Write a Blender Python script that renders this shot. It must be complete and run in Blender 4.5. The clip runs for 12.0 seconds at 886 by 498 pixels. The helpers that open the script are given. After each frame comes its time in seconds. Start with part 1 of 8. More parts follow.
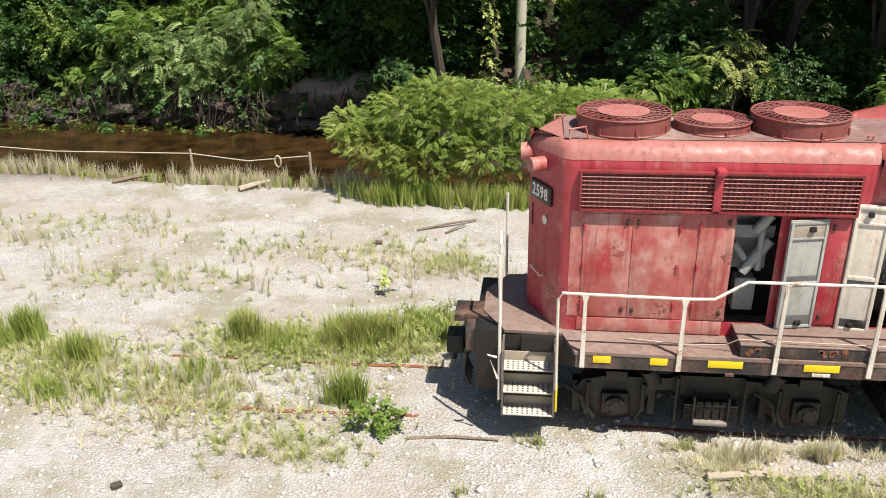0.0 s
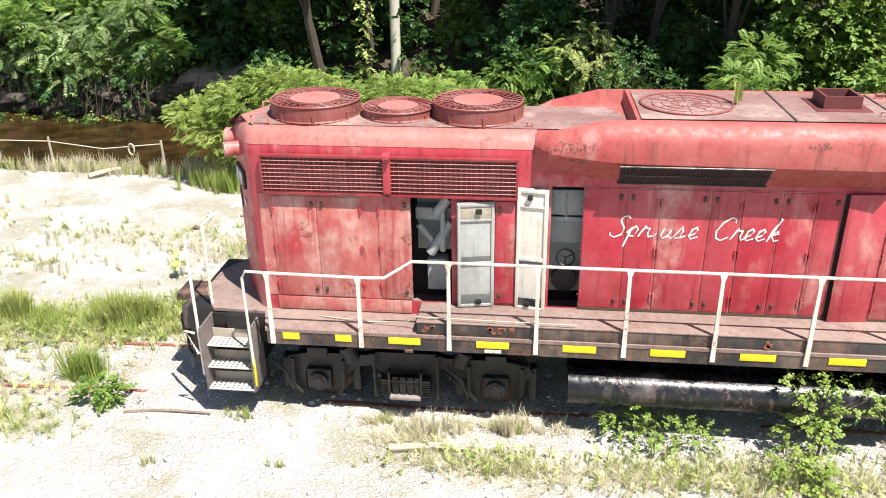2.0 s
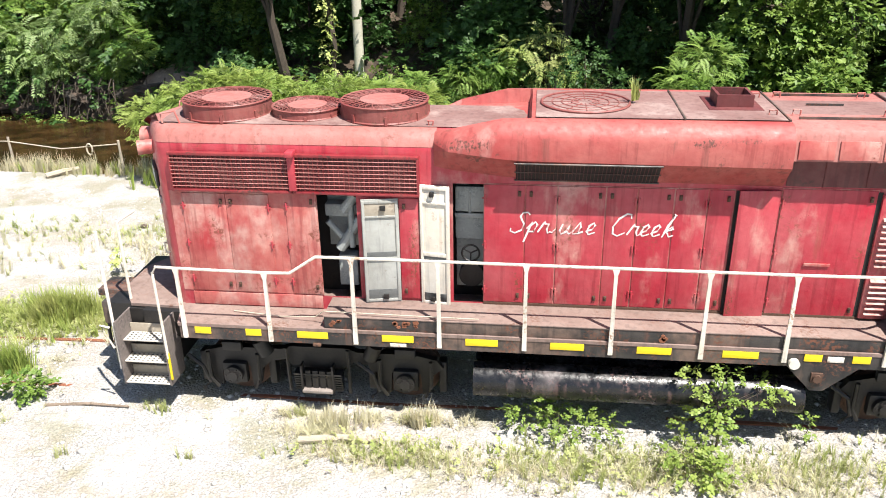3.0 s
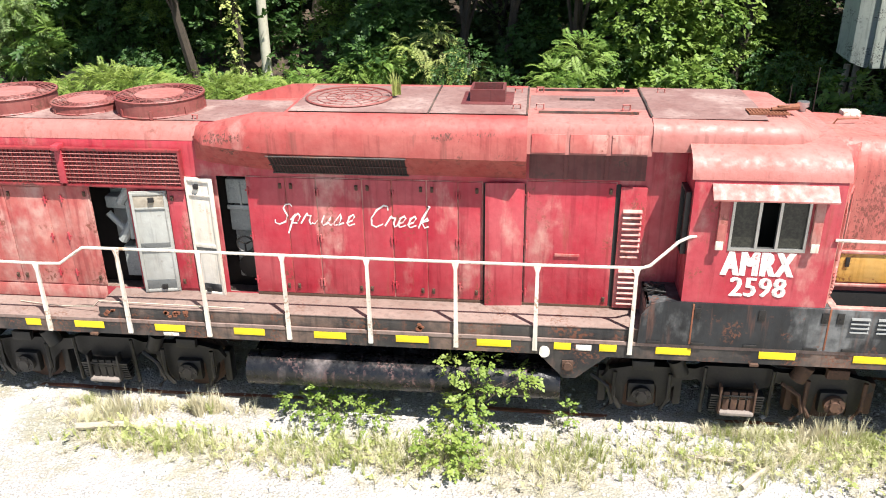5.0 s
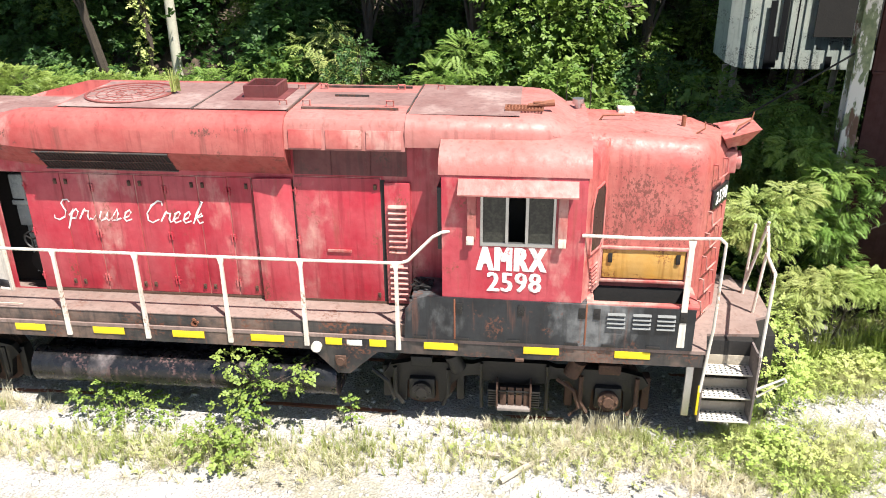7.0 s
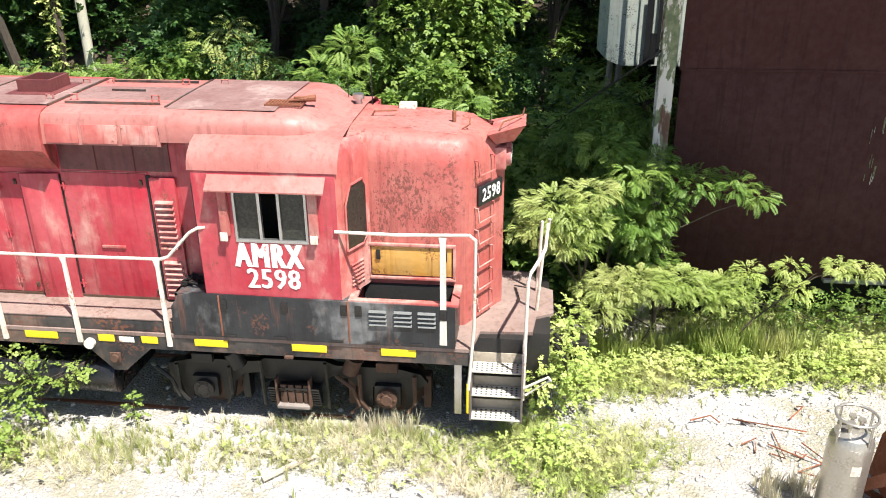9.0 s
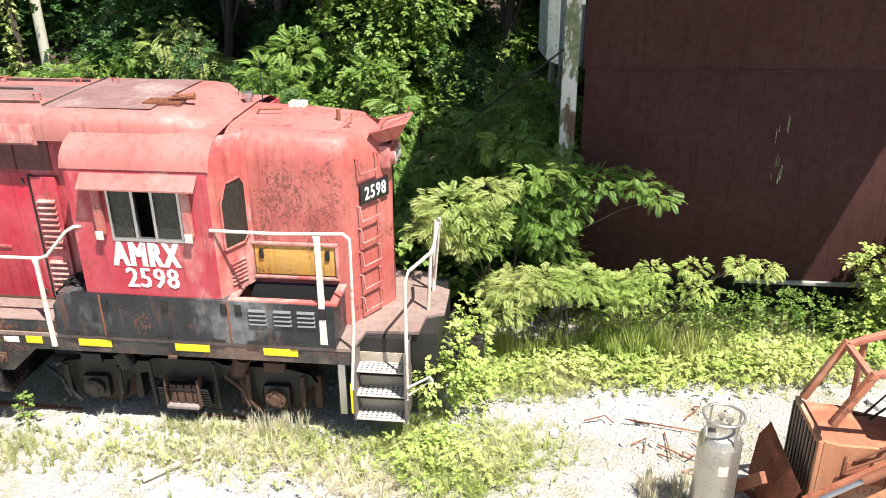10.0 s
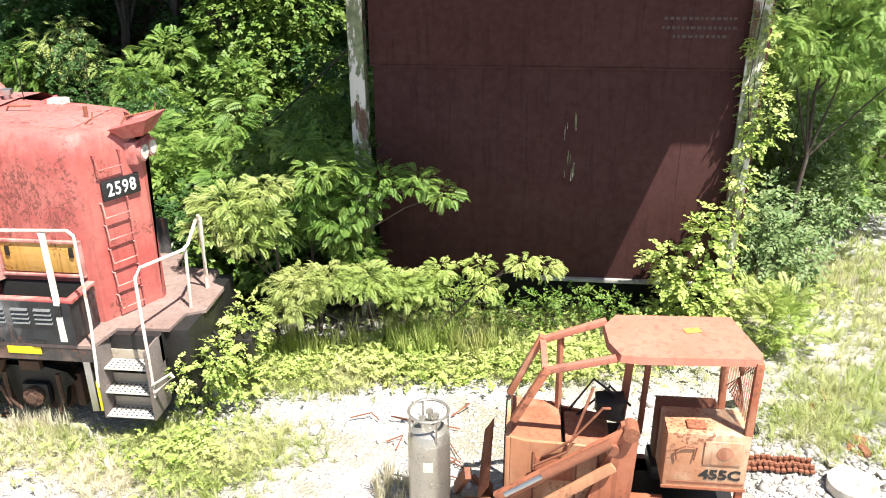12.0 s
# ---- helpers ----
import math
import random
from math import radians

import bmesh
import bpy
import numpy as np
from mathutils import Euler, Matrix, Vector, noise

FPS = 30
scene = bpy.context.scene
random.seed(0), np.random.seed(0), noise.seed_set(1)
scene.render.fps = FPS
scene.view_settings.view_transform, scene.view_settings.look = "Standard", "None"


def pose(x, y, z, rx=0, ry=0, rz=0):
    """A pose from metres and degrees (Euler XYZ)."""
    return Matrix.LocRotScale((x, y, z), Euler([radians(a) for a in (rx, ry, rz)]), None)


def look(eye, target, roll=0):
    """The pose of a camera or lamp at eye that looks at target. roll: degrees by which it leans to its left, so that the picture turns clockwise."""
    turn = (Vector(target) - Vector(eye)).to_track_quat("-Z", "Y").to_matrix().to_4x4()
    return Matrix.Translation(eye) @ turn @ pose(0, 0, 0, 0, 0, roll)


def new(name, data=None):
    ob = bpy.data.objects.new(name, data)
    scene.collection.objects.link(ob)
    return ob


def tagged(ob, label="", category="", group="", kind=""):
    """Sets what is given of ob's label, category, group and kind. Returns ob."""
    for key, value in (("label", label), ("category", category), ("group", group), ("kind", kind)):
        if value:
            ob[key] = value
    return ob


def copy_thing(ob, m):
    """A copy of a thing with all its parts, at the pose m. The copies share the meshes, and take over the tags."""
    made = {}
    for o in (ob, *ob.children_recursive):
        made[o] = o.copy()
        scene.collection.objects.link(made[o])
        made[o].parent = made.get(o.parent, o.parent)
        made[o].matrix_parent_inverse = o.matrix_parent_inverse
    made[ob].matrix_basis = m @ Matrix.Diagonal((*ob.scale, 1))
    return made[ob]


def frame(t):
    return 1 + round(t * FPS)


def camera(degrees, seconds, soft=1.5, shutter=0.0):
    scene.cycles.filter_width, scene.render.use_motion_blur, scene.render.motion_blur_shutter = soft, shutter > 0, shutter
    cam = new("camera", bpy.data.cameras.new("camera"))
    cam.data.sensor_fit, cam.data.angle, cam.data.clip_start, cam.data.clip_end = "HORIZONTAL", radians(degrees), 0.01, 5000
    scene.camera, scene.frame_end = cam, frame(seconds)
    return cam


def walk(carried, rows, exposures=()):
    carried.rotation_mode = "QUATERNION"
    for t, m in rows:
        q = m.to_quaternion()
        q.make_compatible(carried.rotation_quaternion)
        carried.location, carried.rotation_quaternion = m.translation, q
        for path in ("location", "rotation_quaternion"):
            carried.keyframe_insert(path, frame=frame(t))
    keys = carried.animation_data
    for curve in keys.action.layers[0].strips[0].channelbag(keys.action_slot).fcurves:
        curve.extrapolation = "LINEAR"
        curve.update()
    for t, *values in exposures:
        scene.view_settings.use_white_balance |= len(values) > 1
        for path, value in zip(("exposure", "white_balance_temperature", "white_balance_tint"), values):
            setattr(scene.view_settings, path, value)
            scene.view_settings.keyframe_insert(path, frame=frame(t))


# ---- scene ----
cam = camera(57.4, 12.0, 1.0)
PATH = [
    (0, (-0.764, -0.04, 7.545), (-0.985, 1.781, 6.749), -1.1),
    (0.5, (0.562, 0.027, 7.506), (0.345, 1.85, 6.711), -0.8),
    (1, (1.551, 0.001, 7.519), (1.338, 1.821, 6.72), -0.7),
    (1.4, (3.088, -0.055, 7.494), (2.87, 1.761, 6.685), -0.9),
    (1.5, (3.191, -0.001, 7.5), (2.974, 1.814, 6.689), -0.8),
    (2, (3.727, -0.068, 7.511), (3.509, 1.747, 6.7), -0.8),
    (2.5, (4.381, -0.151, 7.518), (4.161, 1.664, 6.709), -0.9),
    (4.3, (7.371, -0.18, 7.496), (7.151, 1.636, 6.689), -0.8),
    (4.5, (7.716, -0.151, 7.486), (7.497, 1.666, 6.678), -0.9),
    (5, (8.561, -0.107, 7.472), (8.345, 1.709, 6.664), -0.8),
    (5.5, (9.377, -0.07, 7.469), (9.162, 1.747, 6.661), -0.8),
    (6, (10.198, -0.009, 7.451), (9.984, 1.808, 6.644), -0.7),
    (6.5, (10.989, 0.074, 7.397), (10.778, 1.893, 6.592), -0.7),
    (7, (11.754, 0.165, 7.364), (11.547, 1.985, 6.561), -0.6),
    (7.2, (12.025, 0.214, 7.348), (11.825, 2.034, 6.546), -0.5),
    (8.8, (14.62, 0.518, 7.29), (14.412, 2.336, 6.483), -0.3),
    (9, (14.926, 0.596, 7.283), (14.72, 2.414, 6.475), -0.4),
    (9.5, (15.723, 0.711, 7.238), (15.516, 2.53, 6.432), -0.4),
    (10, (16.502, 0.81, 7.207), (16.296, 2.63, 6.404), -0.4),
    (10.5, (17.311, 0.892, 7.19), (17.105, 2.712, 6.387), -0.5),
    (11, (18.085, 0.979, 7.143), (17.882, 2.801, 6.343), -0.4),
    (11.5, (18.983, 1.075, 7.144), (18.781, 2.896, 6.343), -0.4),
    (12, (19.909, 1.157, 7.119), (19.71, 2.979, 6.32), -0.4),
]
EXPOSURES = [(0, 0.72, 6900, 11), (1.0, 0.88, 6900, 11), (1.4, 1.23, 6500, 10), (2.5, 1.23, 6500, 10), (5.5, 1.3, 6500, 10), (10.5, 1.36, 6500, 10), (12, 1.5, 6500, 10)]
walk(cam, [(t, look(eye, target, roll)) for t, eye, target, roll in PATH], EXPOSURES)

# ---- sky and sun ----
SUN = Vector((0.36, -0.34, 1.0)).normalized()
world = bpy.data.worlds.new("sky")
scene.world = world
world.use_nodes = True
wn = world.node_tree
sky = wn.nodes.new("ShaderNodeTexSky")
sky.sky_type, sky.sun_disc = "NISHITA", False
sky.sun_elevation = math.asin(SUN.z)
sky.sun_rotation = math.atan2(SUN.x, SUN.y)
wn.links.new(sky.outputs[0], wn.nodes["Background"].inputs[0])
wn.nodes["Background"].inputs[1].default_value = 0.065
sun_data = bpy.data.lights.new("sun", "SUN")
sun_data.energy, sun_data.angle, sun_data.color = 5.0, radians(0.53), (1.0, 0.955, 0.89)
sun = new("sun", sun_data)
sun.matrix_world = look((8, -20, 60), Vector((8, -20, 60)) - SUN)

# ---- materials ----


class Mat:
    """A small builder for node materials in world-sized coordinates."""

    def __init__(self, name, rough=0.6, metal=0.0):
        self.m = bpy.data.materials.new(name)
        self.m.use_nodes = True
        self.t = self.m.node_tree
        self.b = self.t.nodes["Principled BSDF"]
        self.b.inputs["Roughness"].default_value = rough
        self.b.inputs["Metallic"].default_value = metal
        self.co = self.t.nodes.new("ShaderNodeNewGeometry").outputs["Position"]

    def put(self, socket, value):
        if isinstance(value, (int, float)):
            socket.default_value = value
        elif isinstance(value, tuple):
            socket.default_value = (*value, 1.0)[:4]
        else:
            self.t.links.new(value, socket)

    def coord(self, sx, sy, sz):
        n = self.t.nodes.new("ShaderNodeMapping")
        self.t.links.new(self.co, n.inputs[0])
        n.inputs["Scale"].default_value = (sx, sy, sz)
        return n.outputs[0]

    def noise(self, scale, lo=0.35, hi=0.65, detail=4.0, stretch=None, rough=0.55):
        n = self.t.nodes.new("ShaderNodeTexNoise")
        self.t.links.new(self.coord(*stretch) if stretch else self.co, n.inputs["Vector"])
        n.inputs["Scale"].default_value = scale
        n.inputs["Detail"].default_value = detail
        n.inputs["Roughness"].default_value = rough
        return self.ramp(n.outputs["Fac"], lo, hi)

    def cells(self, scale, feature="F1"):
        n = self.t.nodes.new("ShaderNodeTexVoronoi")
        n.feature = feature
        self.t.links.new(self.co, n.inputs["Vector"])
        n.inputs["Scale"].default_value = scale
        return n.outputs

    def ramp(self, v, lo, hi):
        n = self.t.nodes.new("ShaderNodeMapRange")
        n.clamp = True
        self.put(n.inputs[0], v)
        n.inputs[1].default_value, n.inputs[2].default_value = lo, hi
        return n.outputs[0]

    def span(self, v, lo, hi):
        n = self.t.nodes.new("ShaderNodeMapRange")
        self.put(n.inputs[0], v)
        n.inputs[3].default_value, n.inputs[4].default_value = lo, hi
        return n.outputs[0]

    def math(self, op, a, b=0.0):
        n = self.t.nodes.new("ShaderNodeMath")
        n.operation, n.use_clamp = op, True
        self.put(n.inputs[0], a)
        self.put(n.inputs[1], b)
        return n.outputs[0]

    def mix(self, f, a, b):
        n = self.t.nodes.new("ShaderNodeMix")
        n.data_type = "RGBA"
        self.put(n.inputs[0], f)
        self.put(n.inputs[6], a)
        self.put(n.inputs[7], b)
        return n.outputs[2]

    def island(self):
        return self.t.nodes.new("ShaderNodeNewGeometry").outputs["Random Per Island"]

    def each(self):
        return self.t.nodes.new("ShaderNodeObjectInfo").outputs["Random"]

    def done(self, colour, rough=None, bump=None, strength=0.3, distance=0.01):
        self.put(self.b.inputs["Base Color"], colour)
        if rough is not None:
            self.put(self.b.inputs["Roughness"], rough)
        if bump is not None:
            n = self.t.nodes.new("ShaderNodeBump")
            n.inputs["Strength"].default_value = strength
            n.inputs["Distance"].default_value = distance
            self.put(n.inputs["Height"], bump)
            self.t.links.new(n.outputs[0], self.b.inputs["Normal"])
        return self.m


def paint(name, base, faded, rust, wear=0.62, fade=0.5, rough=0.5, primer=None, bare=0.66, blooms=()):
    """Old paint: fading in clouds, bare primer, run-down streaks, rust blooms with crisp flakes."""
    k = Mat(name, rough)
    cloud = k.noise(1.1, fade - 0.14, fade + 0.16, 6, None, 0.62)
    fine = k.noise(9, 0.35, 0.7, 5)
    streak = k.noise(2.6, 0.48, 0.68, 5, (2.4, 2.4, 0.25))
    drip = k.noise(7.0, 0.55, 0.66, 4, (1.8, 1.8, 0.12))
    c = k.mix(cloud, base, faded)
    c = k.mix(k.math("MULTIPLY", streak, 0.3), c, faded)
    if primer:
        hole = k.math("MULTIPLY", k.noise(0.95, bare - 0.1, bare, 7, (1.2, 1.2, 0.6), 0.6), k.noise(5, 0.25, 0.6, 5))
        c = k.mix(k.math("MULTIPLY", hole, 0.8), c, primer)
    c = k.mix(k.math("MULTIPLY", drip, 0.4), c, tuple(v * 0.45 for v in base))
    c = k.mix(k.math("MULTIPLY", fine, 0.25), c, tuple(v * 0.55 for v in base))
    spot = k.math("MULTIPLY", k.noise(1.7, wear - 0.05, wear + 0.03, 7, None, 0.65), k.noise(24, 0.5, 0.57, 4))
    for x, y, z, rx, rz in blooms:
        mp = k.t.nodes.new("ShaderNodeMapping")
        k.t.links.new(k.co, mp.inputs[0])
        mp.inputs["Scale"].default_value = (1 / rx, 0.6, 1 / rz)
        mp.inputs["Location"].default_value = (-x / rx, -y * 0.6, -z / rz)
        ln = k.t.nodes.new("ShaderNodeVectorMath")
        ln.operation = "LENGTH"
        k.t.links.new(mp.outputs[0], ln.inputs[0])
        near = k.ramp(ln.outputs["Value"], 1.0, 0.3)
        spot = k.math("ADD", spot, k.ramp(k.math("ADD", k.math("MULTIPLY", near, 0.3), k.math("MULTIPLY", k.noise(30, 0.3, 0.7, 6, (1.0, 1.0, 0.55), 0.75), 0.7)), 0.655, 0.71))
    run = k.math("MULTIPLY", k.noise(5.0, 0.6, 0.72, 3, (2.0, 2.0, 0.16)), 0.4)
    c = k.mix(run, c, tuple(v * 1.25 for v in rust))
    c = k.mix(k.math("MULTIPLY", spot, 0.85), c, rust)
    return k.done(c, k.span(fine, rough - 0.12, rough + 0.14), k.math("SUBTRACT", k.noise(14, 0.3, 0.7), k.math("MULTIPLY", spot, 0.6)), 0.2, 0.01)


def plain(name, a, b, scale=6, rough=0.6, metal=0.0, bump=0.15):
    k = Mat(name, rough, metal)
    f = k.noise(scale, 0.35, 0.68, 6)
    g = k.noise(scale * 7, 0.4, 0.7, 3)
    c = k.mix(g, k.mix(f, a, b), k.mix(f, b, a))
    return k.done(c, None, k.noise(scale * 5, 0.3, 0.7), bump, 0.01)


RUSTY = (0.16, 0.055, 0.03)
RED = paint("red_paint", (0.37, 0.013, 0.032), (0.43, 0.075, 0.088), RUSTY, 0.62, 0.47, 0.42, (0.55, 0.32, 0.27), 0.64, [(7.9, 10.6, 2.0, 0.25, 0.5), (10.0, 10.6, 3.3, 0.2, 0.6), (3.4, 10.6, 2.6, 0.15, 1.0)])
RED_DARK = paint("red_paint_grimy", (0.20, 0.010, 0.018), (0.28, 0.05, 0.05), (0.06, 0.03, 0.025), 0.56, 0.5, 0.5)
RED_END = paint("red_paint_weathered", (0.36, 0.035, 0.04), (0.45, 0.15, 0.125), (0.17, 0.05, 0.03), 0.6, 0.47, 0.55, (0.52, 0.33, 0.28), 0.56)
RED_NOSE = paint("red_paint_pitted", (0.36, 0.072, 0.062), (0.42, 0.145, 0.12), (0.13, 0.04, 0.03), 0.6, 0.47, 0.55, None, 0.66, [(13.25, 10.6, 3.55, 0.75, 0.8), (13.7, 10.6, 3.2, 0.5, 0.6), (13.9, 10.6, 4.0, 0.1, 0.25), (12.95, 10.6, 3.1, 0.35, 0.5)])
RED_TOP = paint("red_paint_chalky", (0.32, 0.10, 0.084), (0.37, 0.155, 0.135), (0.15, 0.05, 0.035), 0.64, 0.46, 0.6, (0.40, 0.22, 0.195), 0.69)
RED_SOOT = paint("red_paint_sooted", (0.05, 0.012, 0.014), (0.09, 0.03, 0.03), (0.02, 0.012, 0.01), 0.6, 0.5, 0.6)
BLISTER_RED = paint("red_paint_flaking", (0.31, 0.04, 0.038), (0.36, 0.10, 0.085), (0.075, 0.035, 0.025), 0.62, 0.46, 0.6, (0.42, 0.23, 0.2), 0.70, [(4.25, 10.35, 4.38, 0.5, 0.14), (4.0, 10.4, 4.33, 0.4, 0.05), (7.35, 10.35, 4.46, 0.4, 0.12), (7.9, 10.35, 4.5, 0.3, 0.06), (11.0, 10.4, 4.5, 0.3, 0.07), (12.0, 10.5, 4.5, 0.15, 0.12)])
# dark maroon; on the recessed panels it includes the shade of the recess
MAROON = paint("maroon_paint_dark", (0.10, 0.018, 0.02), (0.15, 0.045, 0.042), (0.05, 0.025, 0.02), 0.58, 0.5, 0.55)
FAN_RED = paint("fan_paint", (0.19, 0.032, 0.03), (0.26, 0.095, 0.08), (0.12, 0.05, 0.035), 0.58, 0.5, 0.6)
ROOF = paint("roof_paint_sooty", (0.17, 0.085, 0.075), (0.235, 0.145, 0.13), (0.09, 0.045, 0.038), 0.66, 0.5, 0.75, (0.33, 0.24, 0.215), 0.62)
DECK = paint("deck_paint", (0.185, 0.125, 0.105), (0.25, 0.185, 0.16), (0.13, 0.065, 0.045), 0.6, 0.5, 0.8)
SILL = paint("black_paint_stained", (0.013, 0.014, 0.016), (0.065, 0.056, 0.05), (0.15, 0.055, 0.03), 0.55, 0.5, 0.5, (0.20, 0.13, 0.10), 0.57)
SKIRT = paint("black_paint_dusty", (0.008, 0.009, 0.011), (0.03, 0.034, 0.038), (0.13, 0.05, 0.03), 0.6, 0.55, 0.4, (0.20, 0.205, 0.205), 0.62)
TANK_BLACK = paint("tank_black", (0.007, 0.007, 0.008), (0.018, 0.018, 0.019), (0.12, 0.07, 0.065), 0.6, 0.58, 0.3, (0.20, 0.17, 0.165), 0.67)
GRIME = plain("oily_truck_black", (0.006, 0.006, 0.0062), (0.021, 0.018, 0.016), 4, 0.5)
TRUCK_RUST = plain("truck_rust", (0.042, 0.024, 0.016), (0.12, 0.06, 0.037), 4, 0.8)
RUST_STEEL = plain("rusted_steel", (0.13, 0.045, 0.025), (0.27, 0.10, 0.05), 5, 0.8)
WHITE = paint("white_rail_paint", (0.72, 0.69, 0.62), (0.62, 0.56, 0.46), (0.3, 0.16, 0.09), 0.6, 0.5, 0.5)
DOOR_WHITE = paint("white_door_paint", (0.40, 0.41, 0.385), (0.28, 0.275, 0.245), (0.10, 0.06, 0.035), 0.6, 0.5, 0.5)
YELLOW = plain("yellow_reflector", (0.82, 0.62, 0.01), (0.72, 0.52, 0.02), 8, 0.45)
YELLOW_OLD = paint("yellow_paint_worn", (0.62, 0.30, 0.03), (0.50, 0.30, 0.09), (0.16, 0.05, 0.02), 0.54, 0.45, 0.5)
LETTER = paint("white_lettering", (0.82, 0.79, 0.75), (0.74, 0.66, 0.63), (0.50, 0.14, 0.14), 0.6, 0.55, 0.55)
FIGURE = plain("white_figures", (0.84, 0.83, 0.80), (0.78, 0.76, 0.72), 20, 0.5)
BOARD = plain("board_black", (0.008, 0.009, 0.01), (0.02, 0.02, 0.022), 9, 0.35)
# near-black put into openings and recesses in place of their shade
DARK = plain("shade_black", (0.010, 0.010, 0.010), (0.022, 0.02, 0.018), 3, 0.8)
ENGINE = plain("engine_grey", (0.24, 0.26, 0.25), (0.42, 0.44, 0.42), 5, 0.5)
LOUVER = plain("dusty_louver", (0.07, 0.075, 0.075), (0.15, 0.155, 0.15), 9, 0.6)
STEEL = plain("bare_steel", (0.40, 0.40, 0.39), (0.55, 0.54, 0.52), 9, 0.35, 0.9)
KEG_STEEL = plain("weathered_stainless", (0.36, 0.33, 0.28), (0.56, 0.53, 0.47), 5, 0.34, 0.75)
TREAD = plain("tread_metal", (0.42, 0.39, 0.34), (0.62, 0.58, 0.50), 12, 0.6)
STEP_SIDE = plain("dusty_step_side", (0.07, 0.06, 0.055), (0.20, 0.165, 0.15), 3, 0.8)
FOOTSTEP = plain("worn_footstep", (0.12, 0.10, 0.09), (0.30, 0.26, 0.23), 9, 0.7)
TRACTOR = paint("tractor_rust_paint", (0.29, 0.09, 0.042), (0.37, 0.14, 0.075), (0.13, 0.042, 0.022), 0.56, 0.5, 0.75, (0.46, 0.27, 0.17), 0.66)
TRACTOR_TOP = paint("tractor_roof_paint", (0.40, 0.135, 0.085), (0.44, 0.175, 0.12), (0.27, 0.09, 0.045), 0.72, 0.5, 0.7)
TRACTOR_PALE = paint("tractor_hood_paint", (0.46, 0.24, 0.13), (0.36, 0.145, 0.07), (0.17, 0.055, 0.028), 0.56, 0.5, 0.7, (0.54, 0.40, 0.27), 0.58)
SHED_DOOR = paint("brown_steel_door", (0.05, 0.018, 0.0165), (0.06, 0.0245, 0.0225), (0.042, 0.0155, 0.014), 0.64, 0.5, 0.75)
SHED_DOOR.node_tree.nodes["Principled BSDF"].inputs["Specular IOR Level"].default_value = 0.2
SHED_MARK = plain("door_scuff", (0.05, 0.035, 0.033), (0.08, 0.06, 0.055), 9, 0.8)


def post_material():
    """Green post paint that has come off in flakes down to white undercoat and rust."""
    k = Mat("peeling_post_paint", 0.75)
    c = k.mix(k.noise(9, 0.4, 0.65, 4), (0.12, 0.15, 0.075), (0.22, 0.25, 0.14))
    white = k.noise(3.2, 0.5, 0.54, 7, (1.6, 1.6, 0.6), 0.65)
    c = k.mix(white, c, (0.60, 0.58, 0.52))
    rust = k.noise(2.3, 0.55, 0.6, 7, (1.8, 1.8, 0.5), 0.65)
    c = k.mix(k.math("MULTIPLY", rust, 0.9), c, (0.11, 0.045, 0.03))
    return k.done(c, None, k.math("SUBTRACT", white, rust), 0.4, 0.006)


SHED_POST = post_material()
SIDING = paint("painted_siding", (0.31, 0.36, 0.33), (0.42, 0.45, 0.40), (0.05, 0.05, 0.05), 0.56, 0.5, 0.5)
CONCRETE = plain("old_concrete", (0.22, 0.21, 0.19), (0.36, 0.34, 0.31), 2, 0.9)
POLE_WOOD = plain("pole_wood", (0.40, 0.38, 0.29), (0.54, 0.52, 0.42), 3, 0.8)
WOOD = plain("weathered_wood", (0.26, 0.22, 0.17), (0.44, 0.39, 0.31), 3, 0.85)
DEADWOOD = plain("dead_wood", (0.10, 0.075, 0.055), (0.26, 0.20, 0.15), 4, 0.9)
BARK = plain("bark", (0.035, 0.027, 0.02), (0.10, 0.077, 0.058), 6, 0.9, 0, 0.5)
ROPE = plain("pale_rope", (0.5, 0.46, 0.36), (0.36, 0.31, 0.24), 12, 0.9)
BUCKET = plain("galvanised_pail", (0.5, 0.54, 0.58), (0.66, 0.68, 0.7), 9, 0.4, 0.3)
CLOTH = plain("orange_cloth", (0.46, 0.16, 0.05), (0.36, 0.12, 0.05), 9, 0.8)
BLUE = plain("blue_tarp", (0.08, 0.22, 0.5), (0.2, 0.36, 0.6), 6, 0.5)


def glass_material():
    k = Mat("cab_glass", 0.06)
    return k.done(k.mix(k.noise(30, 0.4, 0.7), (0.012, 0.013, 0.010), (0.04, 0.04, 0.03)), k.noise(12, -0.4, 2.2))


GLASS = glass_material()


def lens_material():
    k = Mat("lamp_lens", 0.1)
    return k.done(k.mix(k.noise(20), (0.45, 0.44, 0.40), (0.7, 0.69, 0.64)))


LENS = lens_material()


def leaf_material(name, a, b, c, rough=0.5, trans=0.35):
    """Leaves: three greens by leaf and by clump, with light through the blade."""
    k = Mat(name, rough)
    col = k.mix(k.island(), a, b)
    col = k.mix(k.math("MULTIPLY", k.noise(0.9, 0.42, 0.66, 3), 0.75), col, c)
    k.b.inputs["Specular IOR Level"].default_value = 0.35
    m = k.done(col)
    n = k.t.nodes
    tr, ms = n.new("ShaderNodeBsdfTranslucent"), n.new("ShaderNodeMixShader")
    k.t.links.new(col, tr.inputs[0])
    ms.inputs[0].default_value = trans
    k.t.links.new(k.b.outputs[0], ms.inputs[1])
    k.t.links.new(tr.outputs[0], ms.inputs[2])
    k.t.links.new(ms.outputs[0], n["Material Output"].inputs[0])
    return m


